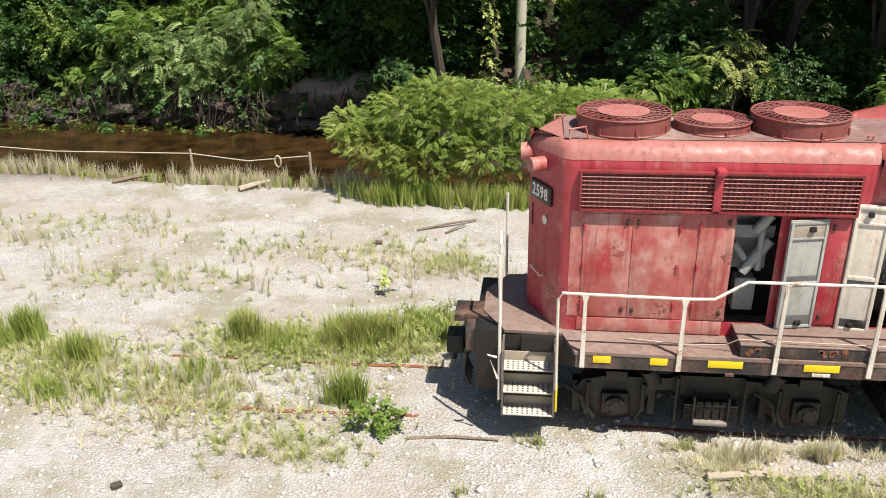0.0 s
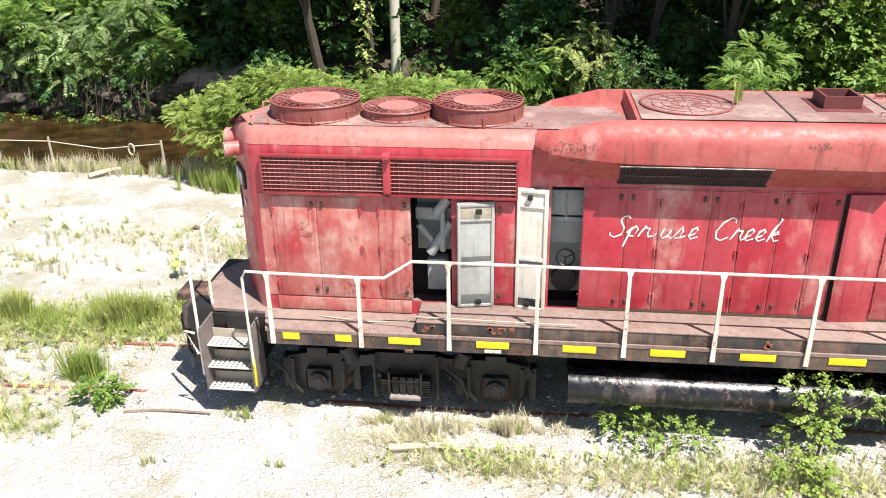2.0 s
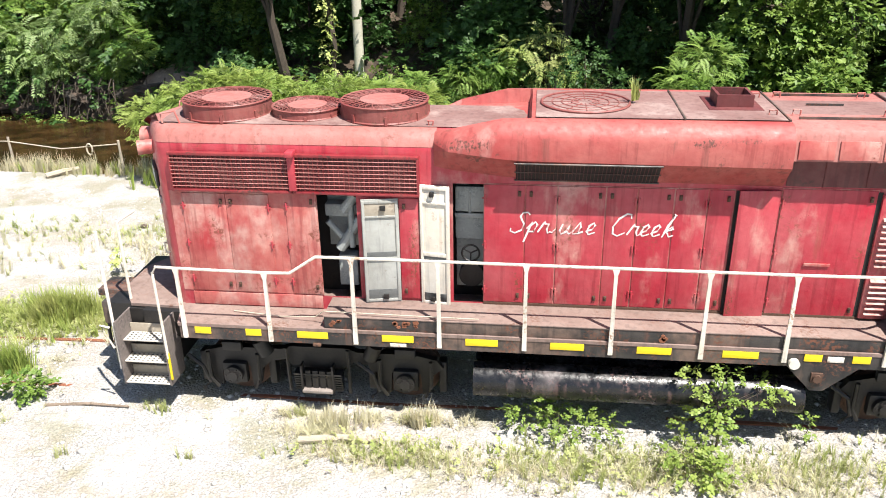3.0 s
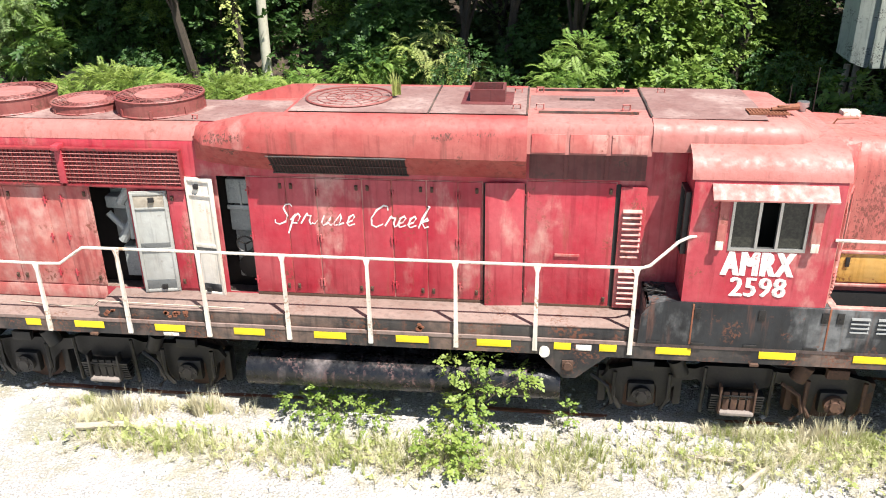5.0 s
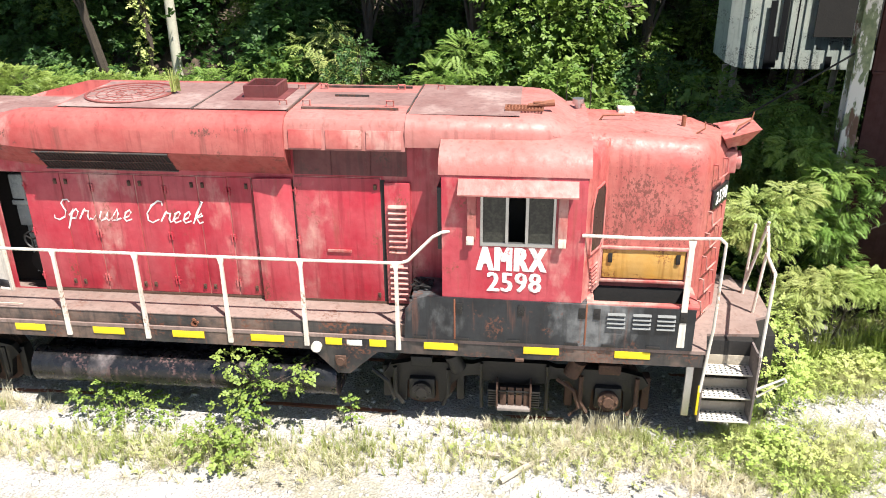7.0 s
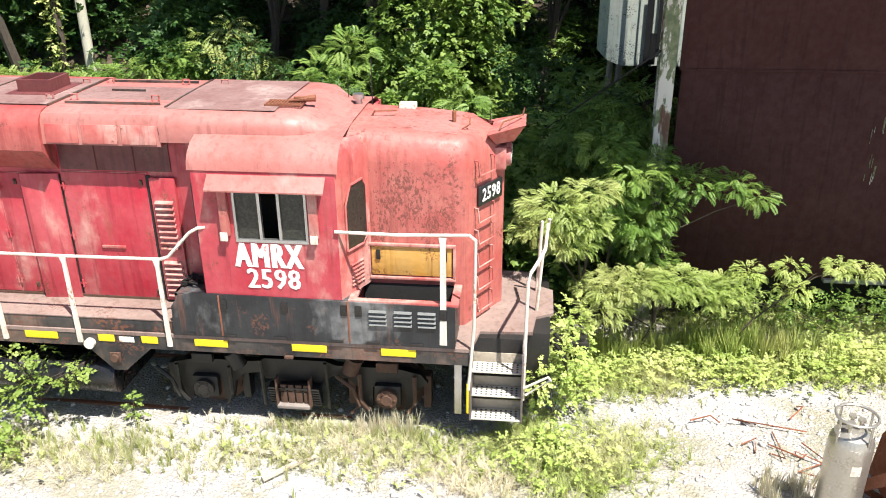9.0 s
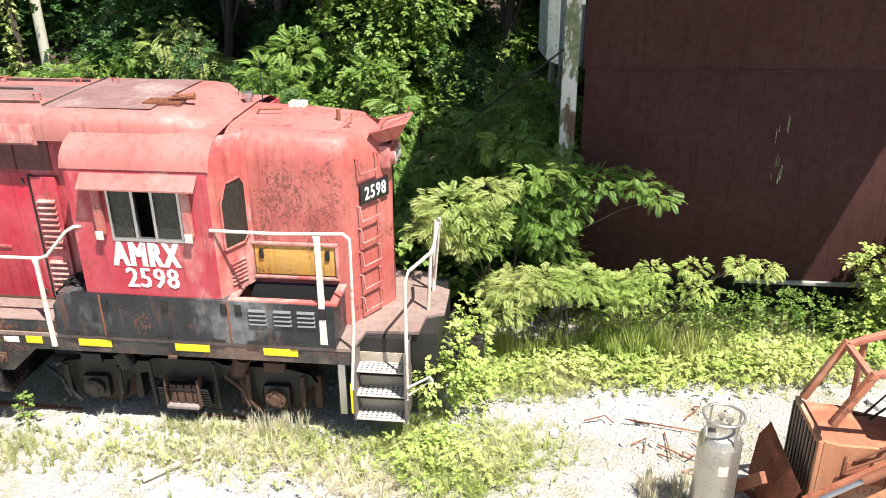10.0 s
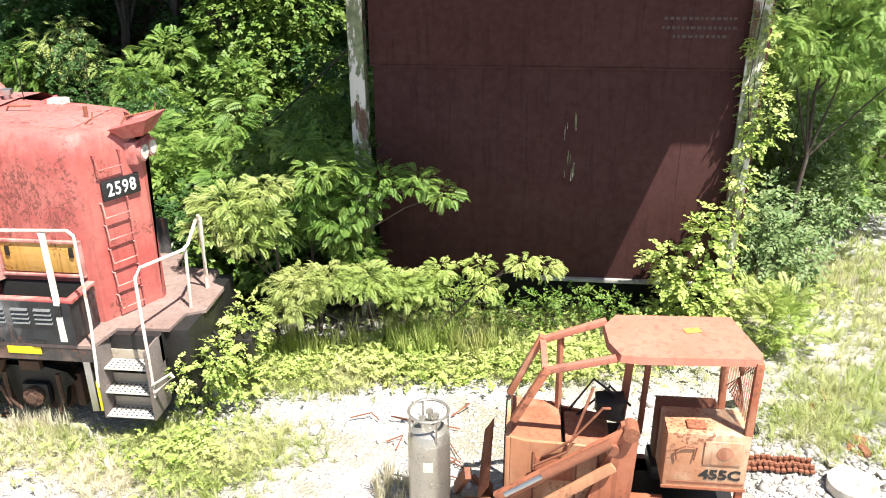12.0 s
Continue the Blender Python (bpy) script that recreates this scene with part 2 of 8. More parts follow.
LEAF_DARK = leaf_material("leaf_forest", (0.028, 0.075, 0.018), (0.085, 0.165, 0.04), (0.055, 0.125, 0.034))
LEAF_MID = leaf_material("leaf_shrub", (0.07, 0.15, 0.025), (0.19, 0.29, 0.055), (0.23, 0.31, 0.07))
LEAF_FERN = leaf_material("leaf_feathery", (0.10, 0.205, 0.036), (0.21, 0.335, 0.07), (0.29, 0.385, 0.095), 0.5, 0.38)
LEAF_LIME = leaf_material("leaf_lime", (0.28, 0.40, 0.08), (0.44, 0.52, 0.15), (0.52, 0.54, 0.22), 0.5, 0.38)
LEAF_GREY = leaf_material("leaf_silvery", (0.10, 0.18, 0.06), (0.26, 0.33, 0.14), (0.18, 0.25, 0.095))
GRASS = leaf_material("grass_green", (0.19, 0.28, 0.055), (0.36, 0.43, 0.105), (0.47, 0.46, 0.18), 0.55, 0.3)
WEED = leaf_material("weed_yellow_green", (0.27, 0.34, 0.09), (0.45, 0.49, 0.18), (0.53, 0.51, 0.28), 0.6, 0.42)
STRAW = leaf_material("grass_straw", (0.69, 0.63, 0.47), (0.60, 0.55, 0.39), (0.56, 0.55, 0.36), 0.7, 0.4)

LEAF_SUMAC = leaf_material("leaf_sumac", (0.16, 0.26, 0.08), (0.30, 0.40, 0.16), (0.24, 0.32, 0.12), 0.4, 0.3)
LEAF_BUSH = leaf_material("leaf_mimosa", (0.13, 0.215, 0.04), (0.25, 0.34, 0.07), (0.33, 0.385, 0.10), 0.5, 0.38)
LEAF_YOUNG = leaf_material("leaf_young", (0.22, 0.31, 0.07), (0.35, 0.43, 0.12), (0.42, 0.44, 0.17), 0.5, 0.38)


def ground_material():
    k = Mat("gravel_ground", 0.95)
    cell, small = k.cells(21), k.cells(60)
    fine = k.noise(30, 0.3, 0.72, 4)
    stone = k.mix(k.ramp(cell[0], 0.05, 0.6), (0.45, 0.44, 0.43), (0.21, 0.20, 0.195))
    grey = k.t.nodes.new("ShaderNodeSeparateColor")
    k.t.links.new(small[1], grey.inputs[0])
    stone = k.mix(k.ramp(grey.outputs[0], 0.2, 1.0), stone, (0.56, 0.555, 0.54))
    stone = k.mix(k.math("MULTIPLY", k.noise(0.8, 0.45, 0.62, 5), 0.5), stone, (0.51, 0.515, 0.52))
    dirt = k.mix(fine, (0.21, 0.17, 0.135), (0.45, 0.40, 0.34))
    moss = k.mix(fine, (0.13, 0.125, 0.055), (0.25, 0.23, 0.11))
    c = k.mix(k.math("MULTIPLY", fine, 0.35), stone, (0.22, 0.21, 0.19))
    c = k.mix(k.math("MULTIPLY", k.noise(0.45, 0.44, 0.58, 7, (0.6, 1.3, 1), 0.65), 0.5), c, dirt)
    c = k.mix(k.math("MULTIPLY", k.noise(3.4, 0.5, 0.62, 6), 0.5), c, dirt)
    c = k.mix(k.math("MULTIPLY", k.noise(0.6, 0.5, 0.6, 7, None, 0.65), 0.5), c, moss)
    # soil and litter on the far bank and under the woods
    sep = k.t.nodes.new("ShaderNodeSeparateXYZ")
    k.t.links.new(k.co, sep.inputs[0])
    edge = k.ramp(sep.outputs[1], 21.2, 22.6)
    # soil colour also darkens the lot around the shed in place of shade
    lot_shade = k.math("MULTIPLY", k.ramp(sep.outputs[0], 13.2, 14.2), k.ramp(sep.outputs[1], 13.4, 14.6))
    edge = k.math("MAXIMUM", edge, k.math("MULTIPLY", lot_shade, k.ramp(sep.outputs[0], 24.4, 23.4)))
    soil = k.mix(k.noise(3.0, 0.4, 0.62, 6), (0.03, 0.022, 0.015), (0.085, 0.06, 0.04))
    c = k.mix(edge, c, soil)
    return k.done(c, None, k.math("ADD", k.ramp(cell[0], 0.6, 0.0), k.math("MULTIPLY", fine, 0.6)), 0.8, 0.03)


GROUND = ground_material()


def water_material():
    k = Mat("brown_stream_water", 0.06)
    c = k.mix(k.noise(1.5, 0.35, 0.65, 4), (0.014, 0.008, 0.003), (0.05, 0.027, 0.010))
    return k.done(c, None, k.noise(7, 0.3, 0.7, 3, (0.6, 1.6, 1)), 0.25, 0.02)


WATER = water_material()


def rock_material():
    k = Mat("bank_rock", 0.9)
    lay = k.noise(3.0, 0.35, 0.65, 6, (0.5, 0.5, 3.5))
    c = k.mix(lay, (0.018, 0.015, 0.012), (0.085, 0.072, 0.06))
    c = k.mix(k.noise(1.1, 0.5, 0.66, 4), c, (0.12, 0.08, 0.055))
    return k.done(c, None, lay, 0.6, 0.05)


ROCK = rock_material()
SLAB_ROCK = plain("bare_pinkish_rock", (0.13, 0.095, 0.075), (0.34, 0.26, 0.21), 2.5, 0.95, 0, 0.5)
STONE = plain("pale_stone", (0.36, 0.34, 0.31), (0.60, 0.58, 0.55), 7, 0.95)

# ---- mesh tools ----


def mesh_of(name, bm, material):
    me = bpy.data.meshes.new(name)
    bmesh.ops.recalc_face_normals(bm, faces=bm.faces)
    bm.to_mesh(me)
    bm.free()
    me.materials.append(material)
    return me


def smooth(ob, angle=35):
    me = ob.data
    me.polygons.foreach_set("use_smooth", [True] * len(me.polygons))
    me.set_sharp_from_angle(angle=radians(angle))
    return ob


def rest(ob):
    """Keep a part's mesh in world coordinates under a thing that stands at its own place."""
    if ob.parent is not None and ob.parent.parent is None:
        ob.matrix_parent_inverse = Matrix.Translation(-ob.parent.location)


SPLIT = set("""pilot coupler cab_bulkhead wind_deflector arm_bracket lifting_eye headlight_lens marker_lamp air_hose box_top engine_pipe box_latch box_seam panel_rib roof_seam
air_reservoir box_rim jack_lug door_gap end_platform engine_room roof_fitting valve grille_slot tar_stain hanging_cable door_seam aerial exhaust_stack leaf_spring brake_rigging
hinge latch fan_rim edge_stripe engine_block handwheel toolbox_frame grille_frame vent_louver roof_vent door_stiffener fan_blade step_riser""".split())


def islands(bm):
    """The separate pieces of a mesh, those that touch or overlap taken together: lists of faces."""
    left, groups = set(bm.faces), []
    while left:
        stack, got = [left.pop()], []
        while stack:
            f = stack.pop()
            got.append(f)
            for e in f.edges:
                for q in e.link_faces:
                    if q in left:
                        left.discard(q)
                        stack.append(q)
        cs = [v.co for f in got for v in f.verts]
        groups.append([got, [min(c[i] for c in cs) - 0.004 for i in range(3)], [max(c[i] for c in cs) + 0.004 for i in range(3)]])
    done = False
    while not done:
        done = True
        for a in range(len(groups)):
            for b in range(a + 1, len(groups)):
                A, C = groups[a], groups[b]
                if all(A[1][i] <= C[2][i] and C[1][i] <= A[2][i] for i in range(3)):
                    A[0] += C[0]
                    A[1] = [min(p, q) for p, q in zip(A[1], C[1])]
                    A[2] = [max(p, q) for p, q in zip(A[2], C[2])]
                    groups.pop(b)
                    done = False
                    break
            if not done:
                break
    return [q[0] for q in groups]


def part(name, bm, material, parent, label="", soft=True):
    if name in SPLIT:
        groups = islands(bm)
        if len(groups) > 1:
            bm.faces.index_update()
            keep = [{f.index for f in q} for q in groups]
            for q in keep:
                one = bm.copy()
                one.faces.ensure_lookup_table()
                bmesh.ops.delete(one, geom=[f for f in one.faces if f.index not in q], context="FACES")
                ob = plain_part(name, one, material, parent, label, soft)
            bm.free()
            return ob
    return plain_part(name, bm, material, parent, label, soft)


def plain_part(name, bm, material, parent, label="", soft=True):
    ob = new(name, mesh_of(name, bm, material))
    ob.parent = parent
    rest(ob)
    if label:
        tagged(ob, label)
    return smooth(ob) if soft else ob


def thing(name, at, label, category, group="", kind=""):
    ob = new(name)
    ob.location = at
    ob.empty_display_size = 0.1
    return tagged(ob, label, category, group, kind)


def solid(name, bm, material, label, category, group="", kind="", soft=True):
    ob = new(name, mesh_of(name, bm, material))
    tagged(ob, label, category, group, kind)
    return smooth(ob) if soft else ob


def box(bm, x0, x1, y0, y1, z0, z1, bevel=0.0, m=None):
    vs = [bm.verts.new((x, y, z)) for z in (z0, z1) for y in (y0, y1) for x in (x0, x1)]
    fs = [bm.faces.new([vs[i] for i in q]) for q in ((0, 2, 3, 1), (4, 5, 7, 6), (0, 1, 5, 4), (2, 6, 7, 3), (0, 4, 6, 2), (1, 3, 7, 5))]
    if m is not None:
        bmesh.ops.transform(bm, matrix=m, verts=vs)
    if bevel:
        es = list({e for f in fs for e in f.edges})
        bmesh.ops.bevel(bm, geom=es, offset=bevel, segments=2, affect="EDGES", profile=0.6)
    return bm


def cyl(bm, a, b, r, r2=None, seg=14, caps=True):
    a, b = Vector(a), Vector(b)
    d = b - a
    m = Matrix.Translation((a + b) / 2) @ d.to_track_quat("Z", "Y").to_matrix().to_4x4()
    bmesh.ops.create_cone(bm, cap_ends=caps, segments=seg, radius1=r, radius2=r if r2 is None else r2, depth=d.length, matrix=m)
    return bm


def tube(bm, pts, r, seg=8):
    """A round bar along a polyline, mitred at its bends."""
    pts = [Vector(p) for p in pts]
    rings = []
    for i, p in enumerate(pts):
        d0 = (p - pts[i - 1]).normalized() if i else (pts[1] - p).normalized()
        d1 = (pts[i + 1] - p).normalized() if i < len(pts) - 1 else d0
        d = (d0 + d1).normalized()
        u = d.cross(Vector((0.3, 0.2, 0.93)) if abs(d.z) < 0.9 else Vector((1, 0.1, 0))).normalized()
        v = d.cross(u)
        rr = r[i] if isinstance(r, (list, tuple)) else r
        rings.append([bm.verts.new(p + (u * math.cos(k * math.tau / seg) + v * math.sin(k * math.tau / seg)) * rr) for k in range(seg)])
    for a, b in zip(rings, rings[1:]):
        for k in range(seg):
            bm.faces.new((a[k], a[(k + 1) % seg], b[(k + 1) % seg], b[k]))
    bm.faces.new(rings[0][::-1])
    bm.faces.new(rings[-1])
    return bm


def loft(bm, rings, skip=None, cap=True):
    """Skin between rings of equal length (lists of points), open along the ring's ends. skip(i, k): leave that face out."""
    vs = [[bm.verts.new(p) for p in r] for r in rings]
    for i, (a, b) in enumerate(zip(vs, vs[1:])):
        for k in range(len(a) - 1):
            if not (skip and skip(i, k)):
                bm.faces.new((a[k], a[k + 1], b[k + 1], b[k]))
    if cap:
        bm.faces.new(vs[0])
        bm.faces.new(vs[-1][::-1])
    return bm


def slab(bm, outline, y0, y1):
    """An outline in x and z, thick from y0 to y1."""
    a = [bm.verts.new((x, y0, z)) for x, z in outline]
    b = [bm.verts.new((x, y1, z)) for x, z in outline]
    bm.faces.new(a)
    bm.faces.new(b[::-1])
    n = len(a)
    for i in range(n):
        bm.faces.new((a[i], b[i], b[(i + 1) % n], a[(i + 1) % n]))
    return bm


def B():
    return bmesh.new()


def lettering(name, text, size, m, material, parent, squeeze=1.0, shear=0.0, thick=0.002, bold=0.0, apart=1.0):
    cu = bpy.data.curves.new(name, "FONT")
    cu.space_character = apart
    cu.body, cu.size, cu.align_x, cu.align_y, cu.shear = text, size, "CENTER", "CENTER", shear
    cu.extrude, cu.offset, cu.resolution_u = thick, bold, 2
    tmp = new(name, cu)
    dg = bpy.context.evaluated_depsgraph_get()
    me = bpy.data.meshes.new_from_object(tmp.evaluated_get(dg))
    bpy.data.objects.remove(tmp)
    me.transform(m @ Matrix.Diagonal((squeeze, 1, 1, 1)))
    me.materials.clear()
    me.materials.append(material)
    ob = new(name, me)
    ob.parent = parent
    rest(ob)
    return ob
# ---- ground, stream, bank ----


def step01(a, b, v):
    t = min(1.0, max(0.0, (v - a) / (b - a)))
    return t * t * (3 - 2 * t)


def bank(x):
    """How far the stream's bank lies behind its line beside the track."""
    return 0.5 * noise.noise((x * 0.22, 3.3, 0.0)) + 0.09 * max(0.0, -2.0 - x)


def wide(x):
    """How much wider the stream is away from the track."""
    return 3.4 * (1 - step01(-7.5, -3.0, x))


def ground_z(x, y):
    z = 0.05 * noise.noise((x * 0.35, y * 0.35, 1.7)) + 0.025 * noise.noise((x * 1.6, y * 1.6, 4.1))
    near = 1 - step01(0, 9, x)
    wob = bank(x)
    z -= near * 0.85 * step01(20.6 + wob, 22.2 + wob, y) * (1 - step01(24.6 + wob + wide(x), 25.2 + wob + wide(x), y))
    z += step01(24.9 + wob + wide(x), 26.2 + wob + wide(x), y) * 0.9 * near
    far = y - wide(x)
    z += max(0.0, far - 27.0) * 0.34 * step01(27, 33, far) if far < 60 else 11.2
    z += 0.16 * noise.noise((x * 0.5, y * 0.5, 9.0)) * step01(20, 24, y)
    return z


def spread(lo, hi, fine_lo, fine_hi, step, far):
    a = list(np.arange(fine_lo, fine_hi + 1e-6, step))
    d, v = step, fine_lo
    left = []
    while v > lo:
        d *= 1.6
        v = max(lo, v - d)
        left.append(v)
    d, v = step, fine_hi
    right = []
    while v < hi:
        d *= 1.6
        v = min(hi, v + d)
        right.append(v)
    return left[::-1] + a + right


gx = spread(-900, 900, -24, 34, 0.28, 0)
gy = spread(-900, 900, 5, 34, 0.24, 0)
verts = [(x, y, ground_z(x, y)) for y in gy for x in gx]
nx = len(gx)
faces = [(j * nx + i, j * nx + i + 1, (j + 1) * nx + i + 1, (j + 1) * nx + i) for j in range(len(gy) - 1) for i in range(nx - 1)]
me = bpy.data.meshes.new("ground")
me.from_pydata(verts, [], faces)
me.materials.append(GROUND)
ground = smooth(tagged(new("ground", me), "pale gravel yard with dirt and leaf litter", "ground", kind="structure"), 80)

bm = B()
n = 40
wv = [[bm.verts.new((-60 + 66 * i / n, y, -0.42)) for i in range(n + 1)] for y in (20.8, 24, 28, 31.5)]
for a, b in zip(wv, wv[1:]):
    for i in range(n):
        bm.faces.new((a[i], a[i + 1], b[i + 1], b[i]))
tagged(new("water", mesh_of("water", bm, WATER)), "shallow brown stream water below the bank", "water", kind="structure")


def boulder(seed, sx, sy, sz, m, mat):
    rnd = random.Random(seed)
    bm = B()
    bmesh.ops.create_icosphere(bm, subdivisions=2, radius=1.0)
    off = rnd.random() * 50
    for v in bm.verts:
        d = v.co.normalized()
        k = 1 + 0.35 * noise.noise(d * 1.5 + Vector((off, 0, 0))) + 0.15 * noise.noise(d * 4 + Vector((0, off, 0)))
        c = d * k
        c = Vector((max(-0.75, min(0.75, c.x)), max(-0.7, min(0.7, c.y)), max(-0.6, min(0.6, c.z))))
        v.co = Vector((c.x * sx, c.y * sy, c.z * sz))
    bmesh.ops.transform(bm, matrix=m, verts=bm.verts)
    return bm


rk = random.Random(4)
for i in range(46):
    x = -24 + i * 0.52 + rk.uniform(-0.3, 0.3)
    y = 25.0 + rk.uniform(-0.15, 0.7) + bank(x) + wide(x)
    s = rk.uniform(0.35, 0.8)
    bm = boulder(i, s * 1.7, s * 0.8, s * 0.45, pose(x, y, -0.25 + (y - 25 - bank(x) - wide(x)) * 1.3 + rk.uniform(-0.1, 0.3), rk.uniform(-12, 12), rk.uniform(-12, 12), rk.uniform(-30, 30)), ROCK)
    solid("rock", bm, ROCK, "grey layered rock ledge in the stream bank", "rock", "rocks of the stream bank", soft=False)
bm = boulder(77, 2.2, 1.2, 1.0, pose(-8.6, 30.2, 0.7, 20, -10, 8), ROCK)
solid("rock", bm, SLAB_ROCK, "large bare pinkish rock slab above the stream", "rock", "rocks of the stream bank", soft=False)

# ---- the track ----
for y in (10.55, 12.02):
    bm = B()
    slab_pts = [(-0.07, 0.0), (0.07, 0.0), (0.02, 0.03), (0.02, 0.09), (0.036, 0.1), (0.036, 0.13), (-0.036, 0.13), (-0.036, 0.1), (-0.02, 0.09), (-0.02, 0.03)]
    rings = [[(x, y + a, b - 0.125 + 0.02 * math.sin(x * 1.7)) for a, b in slab_pts + slab_pts[:1]] for x in np.linspace(-24, 15, 40)]
    loft(bm, rings)
    solid("rail", bm, RUST_STEEL, "rusted running rail half sunk in gravel", "rail", "rails of the track")
# ---- locomotive ----
CY = 11.52
FLIP = Matrix.Translation((0, 2 * CY, 0)) @ Matrix.Diagonal((1, -1, 1, 1))
loco = thing("locomotive", (6.9, CY, 0.0), "faded red diesel road-switcher locomotive, rusting, standing on rusty rails", "locomotive")


def both(build, name, material, parent=loco, label="", soft=True):
    """A part on the near side and its mirror image on the far side."""
    near = part(name, build(B()), material, parent, label, soft)
    bm = build(B())
    bmesh.ops.transform(bm, matrix=FLIP, verts=bm.verts)
    part(name, bm, material, parent, label, soft)
    return near


# sill with its dipped gusset, deck, raised duct walkways
SILL_Z, DECK_Z, DUCT_Z = 1.38, 1.64, 1.84


def sill(bm):
    pts = [(-0.12, SILL_Z), (8.72, SILL_Z), (9.08, 1.0), (9.26, 1.0), (9.68, SILL_Z), (14.2, SILL_Z), (14.2, DECK_Z - 0.01), (-0.12, DECK_Z - 0.01)]
    return slab(bm, pts, 10.0, 10.06)


both(sill, "side_sill", SILL, label="black side sill streaked with rust")
part("underframe", box(B(), -0.9, 14.95, 10.4, 12.64, 1.15, 1.6, 0.02), GRIME, loco)
bm = B()
slab_plan = [(-0.14, 9.99), (14.22, 9.99), (14.32, 10.5), (15.05, 10.55), (15.1, 11.0), (15.35, 11.15), (15.35, 2 * CY - 11.15), (15.1, 2 * CY - 11.0), (15.05, 2 * CY - 10.55), (14.32, 2 * CY - 10.5), (14.22, 2 * CY - 9.99),
             (-0.14, 2 * CY - 9.99), (-0.3, 2 * CY - 10.5), (-1.15, 2 * CY - 10.55), (-1.5, 2 * CY - 11.15), (-1.5, 11.15), (-1.15, 10.55), (-0.3, 10.5)]
lo = [bm.verts.new((x, y, DECK_Z - 0.05)) for x, y in slab_plan]
hi = [bm.verts.new((x, y, DECK_Z)) for x, y in slab_plan]
bm.faces.new(lo[::-1]), bm.faces.new(hi)
for i in range(len(lo)):
    j = (i + 1) % len(lo)
    bm.faces.new((lo[i], lo[j], hi[j], hi[i]))
part("deck", bm, DECK, loco, "faded pinkish-red walkway deck")


def duct(bm):
    return box(bm, 2.12, 10.16, 10.02, 10.63, DECK_Z, DUCT_Z - 0.012, 0.012)


both(duct, "air_duct", SILL, label="black duct face with rust scabs")
both(lambda bm: box(bm, 2.11, 10.16, 10.01, 10.63, DUCT_Z - 0.012, DUCT_Z + 0.008, 0.006), "walkway_plate", DECK)


# the hood
def ring(x, hw, z0, zs, zt, r, marks=()):
    """Cross-section of a hood: side from z0 to the roof arc, with extra points at the heights in marks."""
    pts = [(-hw, z0)] + [(-hw, z) for z in marks] + [(-hw, zs - r)]
    pts += [(-hw + r - r * math.cos(a), zs - r + (zt - zs + r) * math.sin(a)) for a in (0.3, 0.65, 1.0, 1.3, math.pi / 2)]
    pts += [(-p[0], p[1]) for p in reversed(pts)]
    return [(x, CY + y, z) for y, z in pts]


MARKS = (1.87, 3.53, 3.74)
HZ = 1.62


def rear(x, hw, drop=0.0):
    return ring(x, hw, HZ, 4.42 - drop, 4.47 - drop, 0.26, MARKS)


xs = [(-0.84, 0.07, 0.09), (-0.80, 0.12, 0.04), (-0.42, 0.80, 0.0), (-0.36, 0.86, 0), (-0.26, 0.9, 0), (1.98, 0.9, 0), (2.57, 0.9, 0), (3.98, 0.9, 0), (4.42, 0.9, 0), (9.75, 0.9, 0), (10.62, 0.9, 0)]
open_bays = {(5, 1): 0, (7, 1): 0, (7, 2): 0}
part("long_hood", loft(B(), [rear(*s) for s in xs], skip=lambda i, k: (i, k) in open_bays), RED, loco, "red hood with patches of bare grey paint and rust runs")
part("hood_roof", loft(B(), [[(x, CY + y, z + 0.008 + 0.006 * (1 - abs(y))) for y, z in ((-0.64, 4.474), (-0.3, 4.488), (0, 4.49), (0.3, 4.488), (0.64, 4.474))] for x in (-0.38, 1.0, 3.9, 5.2)], cap=False), ROOF, loco, "sooty hood roof")
part("hood_shoulder", loft(B(), [[(x, y - 0.004 if y < CY else y + 0.004, z + 0.004) for _, y, z in rear(x, hw, d)[5:-5]] for x, hw, d in [(-0.8, 0.12, 0.04)] + xs[2:5] + [(1.0, 0.9, 0), (3.74, 0.9, 0)]], cap=False), RED_TOP, loco, "chalky red upper edge of the hood")
# engine room behind the open doors; its near-black walls stand in for shade
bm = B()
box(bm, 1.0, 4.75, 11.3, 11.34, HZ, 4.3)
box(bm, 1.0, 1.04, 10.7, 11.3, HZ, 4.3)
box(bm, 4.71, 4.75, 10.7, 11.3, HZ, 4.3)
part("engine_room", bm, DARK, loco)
bm = B()
box(bm, 3.98, 4.5, 11.1, 11.28, 1.9, 2.72, 0.02)
box(bm, 3.98, 4.5, 10.95, 11.29, 2.75, 3.1, 0.03)
box(bm, 3.98, 4.5, 10.9, 11.29, 3.2, 3.6, 0.04)
cyl(bm, (4.2, 10.9, 3.1), (4.2, 10.9, 3.55), 0.02, seg=8)
box(bm, 3.98, 4.5, 10.88, 10.9, 3.12, 3.19, 0.01)
part("engine_block", bm, ENGINE, loco, "pale grey machinery behind the open door")
bm = B()
for r0, r1, y in ((0.13, 0.155, 10.85),):
    for k in range(20):
        a, b = k * math.tau / 20, (k + 1) * math.tau / 20
        tube(bm, [(4.22 + r0 * math.cos(a), y - 0.03, 2.58 + r0 * math.sin(a)), (4.22 + r0 * math.cos(b), y - 0.03, 2.58 + r0 * math.sin(b))], 0.016, 5)
for a in (0.5, 2.6, 4.7):
    tube(bm, [(4.22, y - 0.03, 2.58), (4.22 + 0.13 * math.cos(a), y - 0.03, 2.58 + 0.13 * math.sin(a))], 0.012, 5)
cyl(bm, (4.22, 10.95, 2.15), (4.22, 11.12, 2.15), 0.19, seg=20)
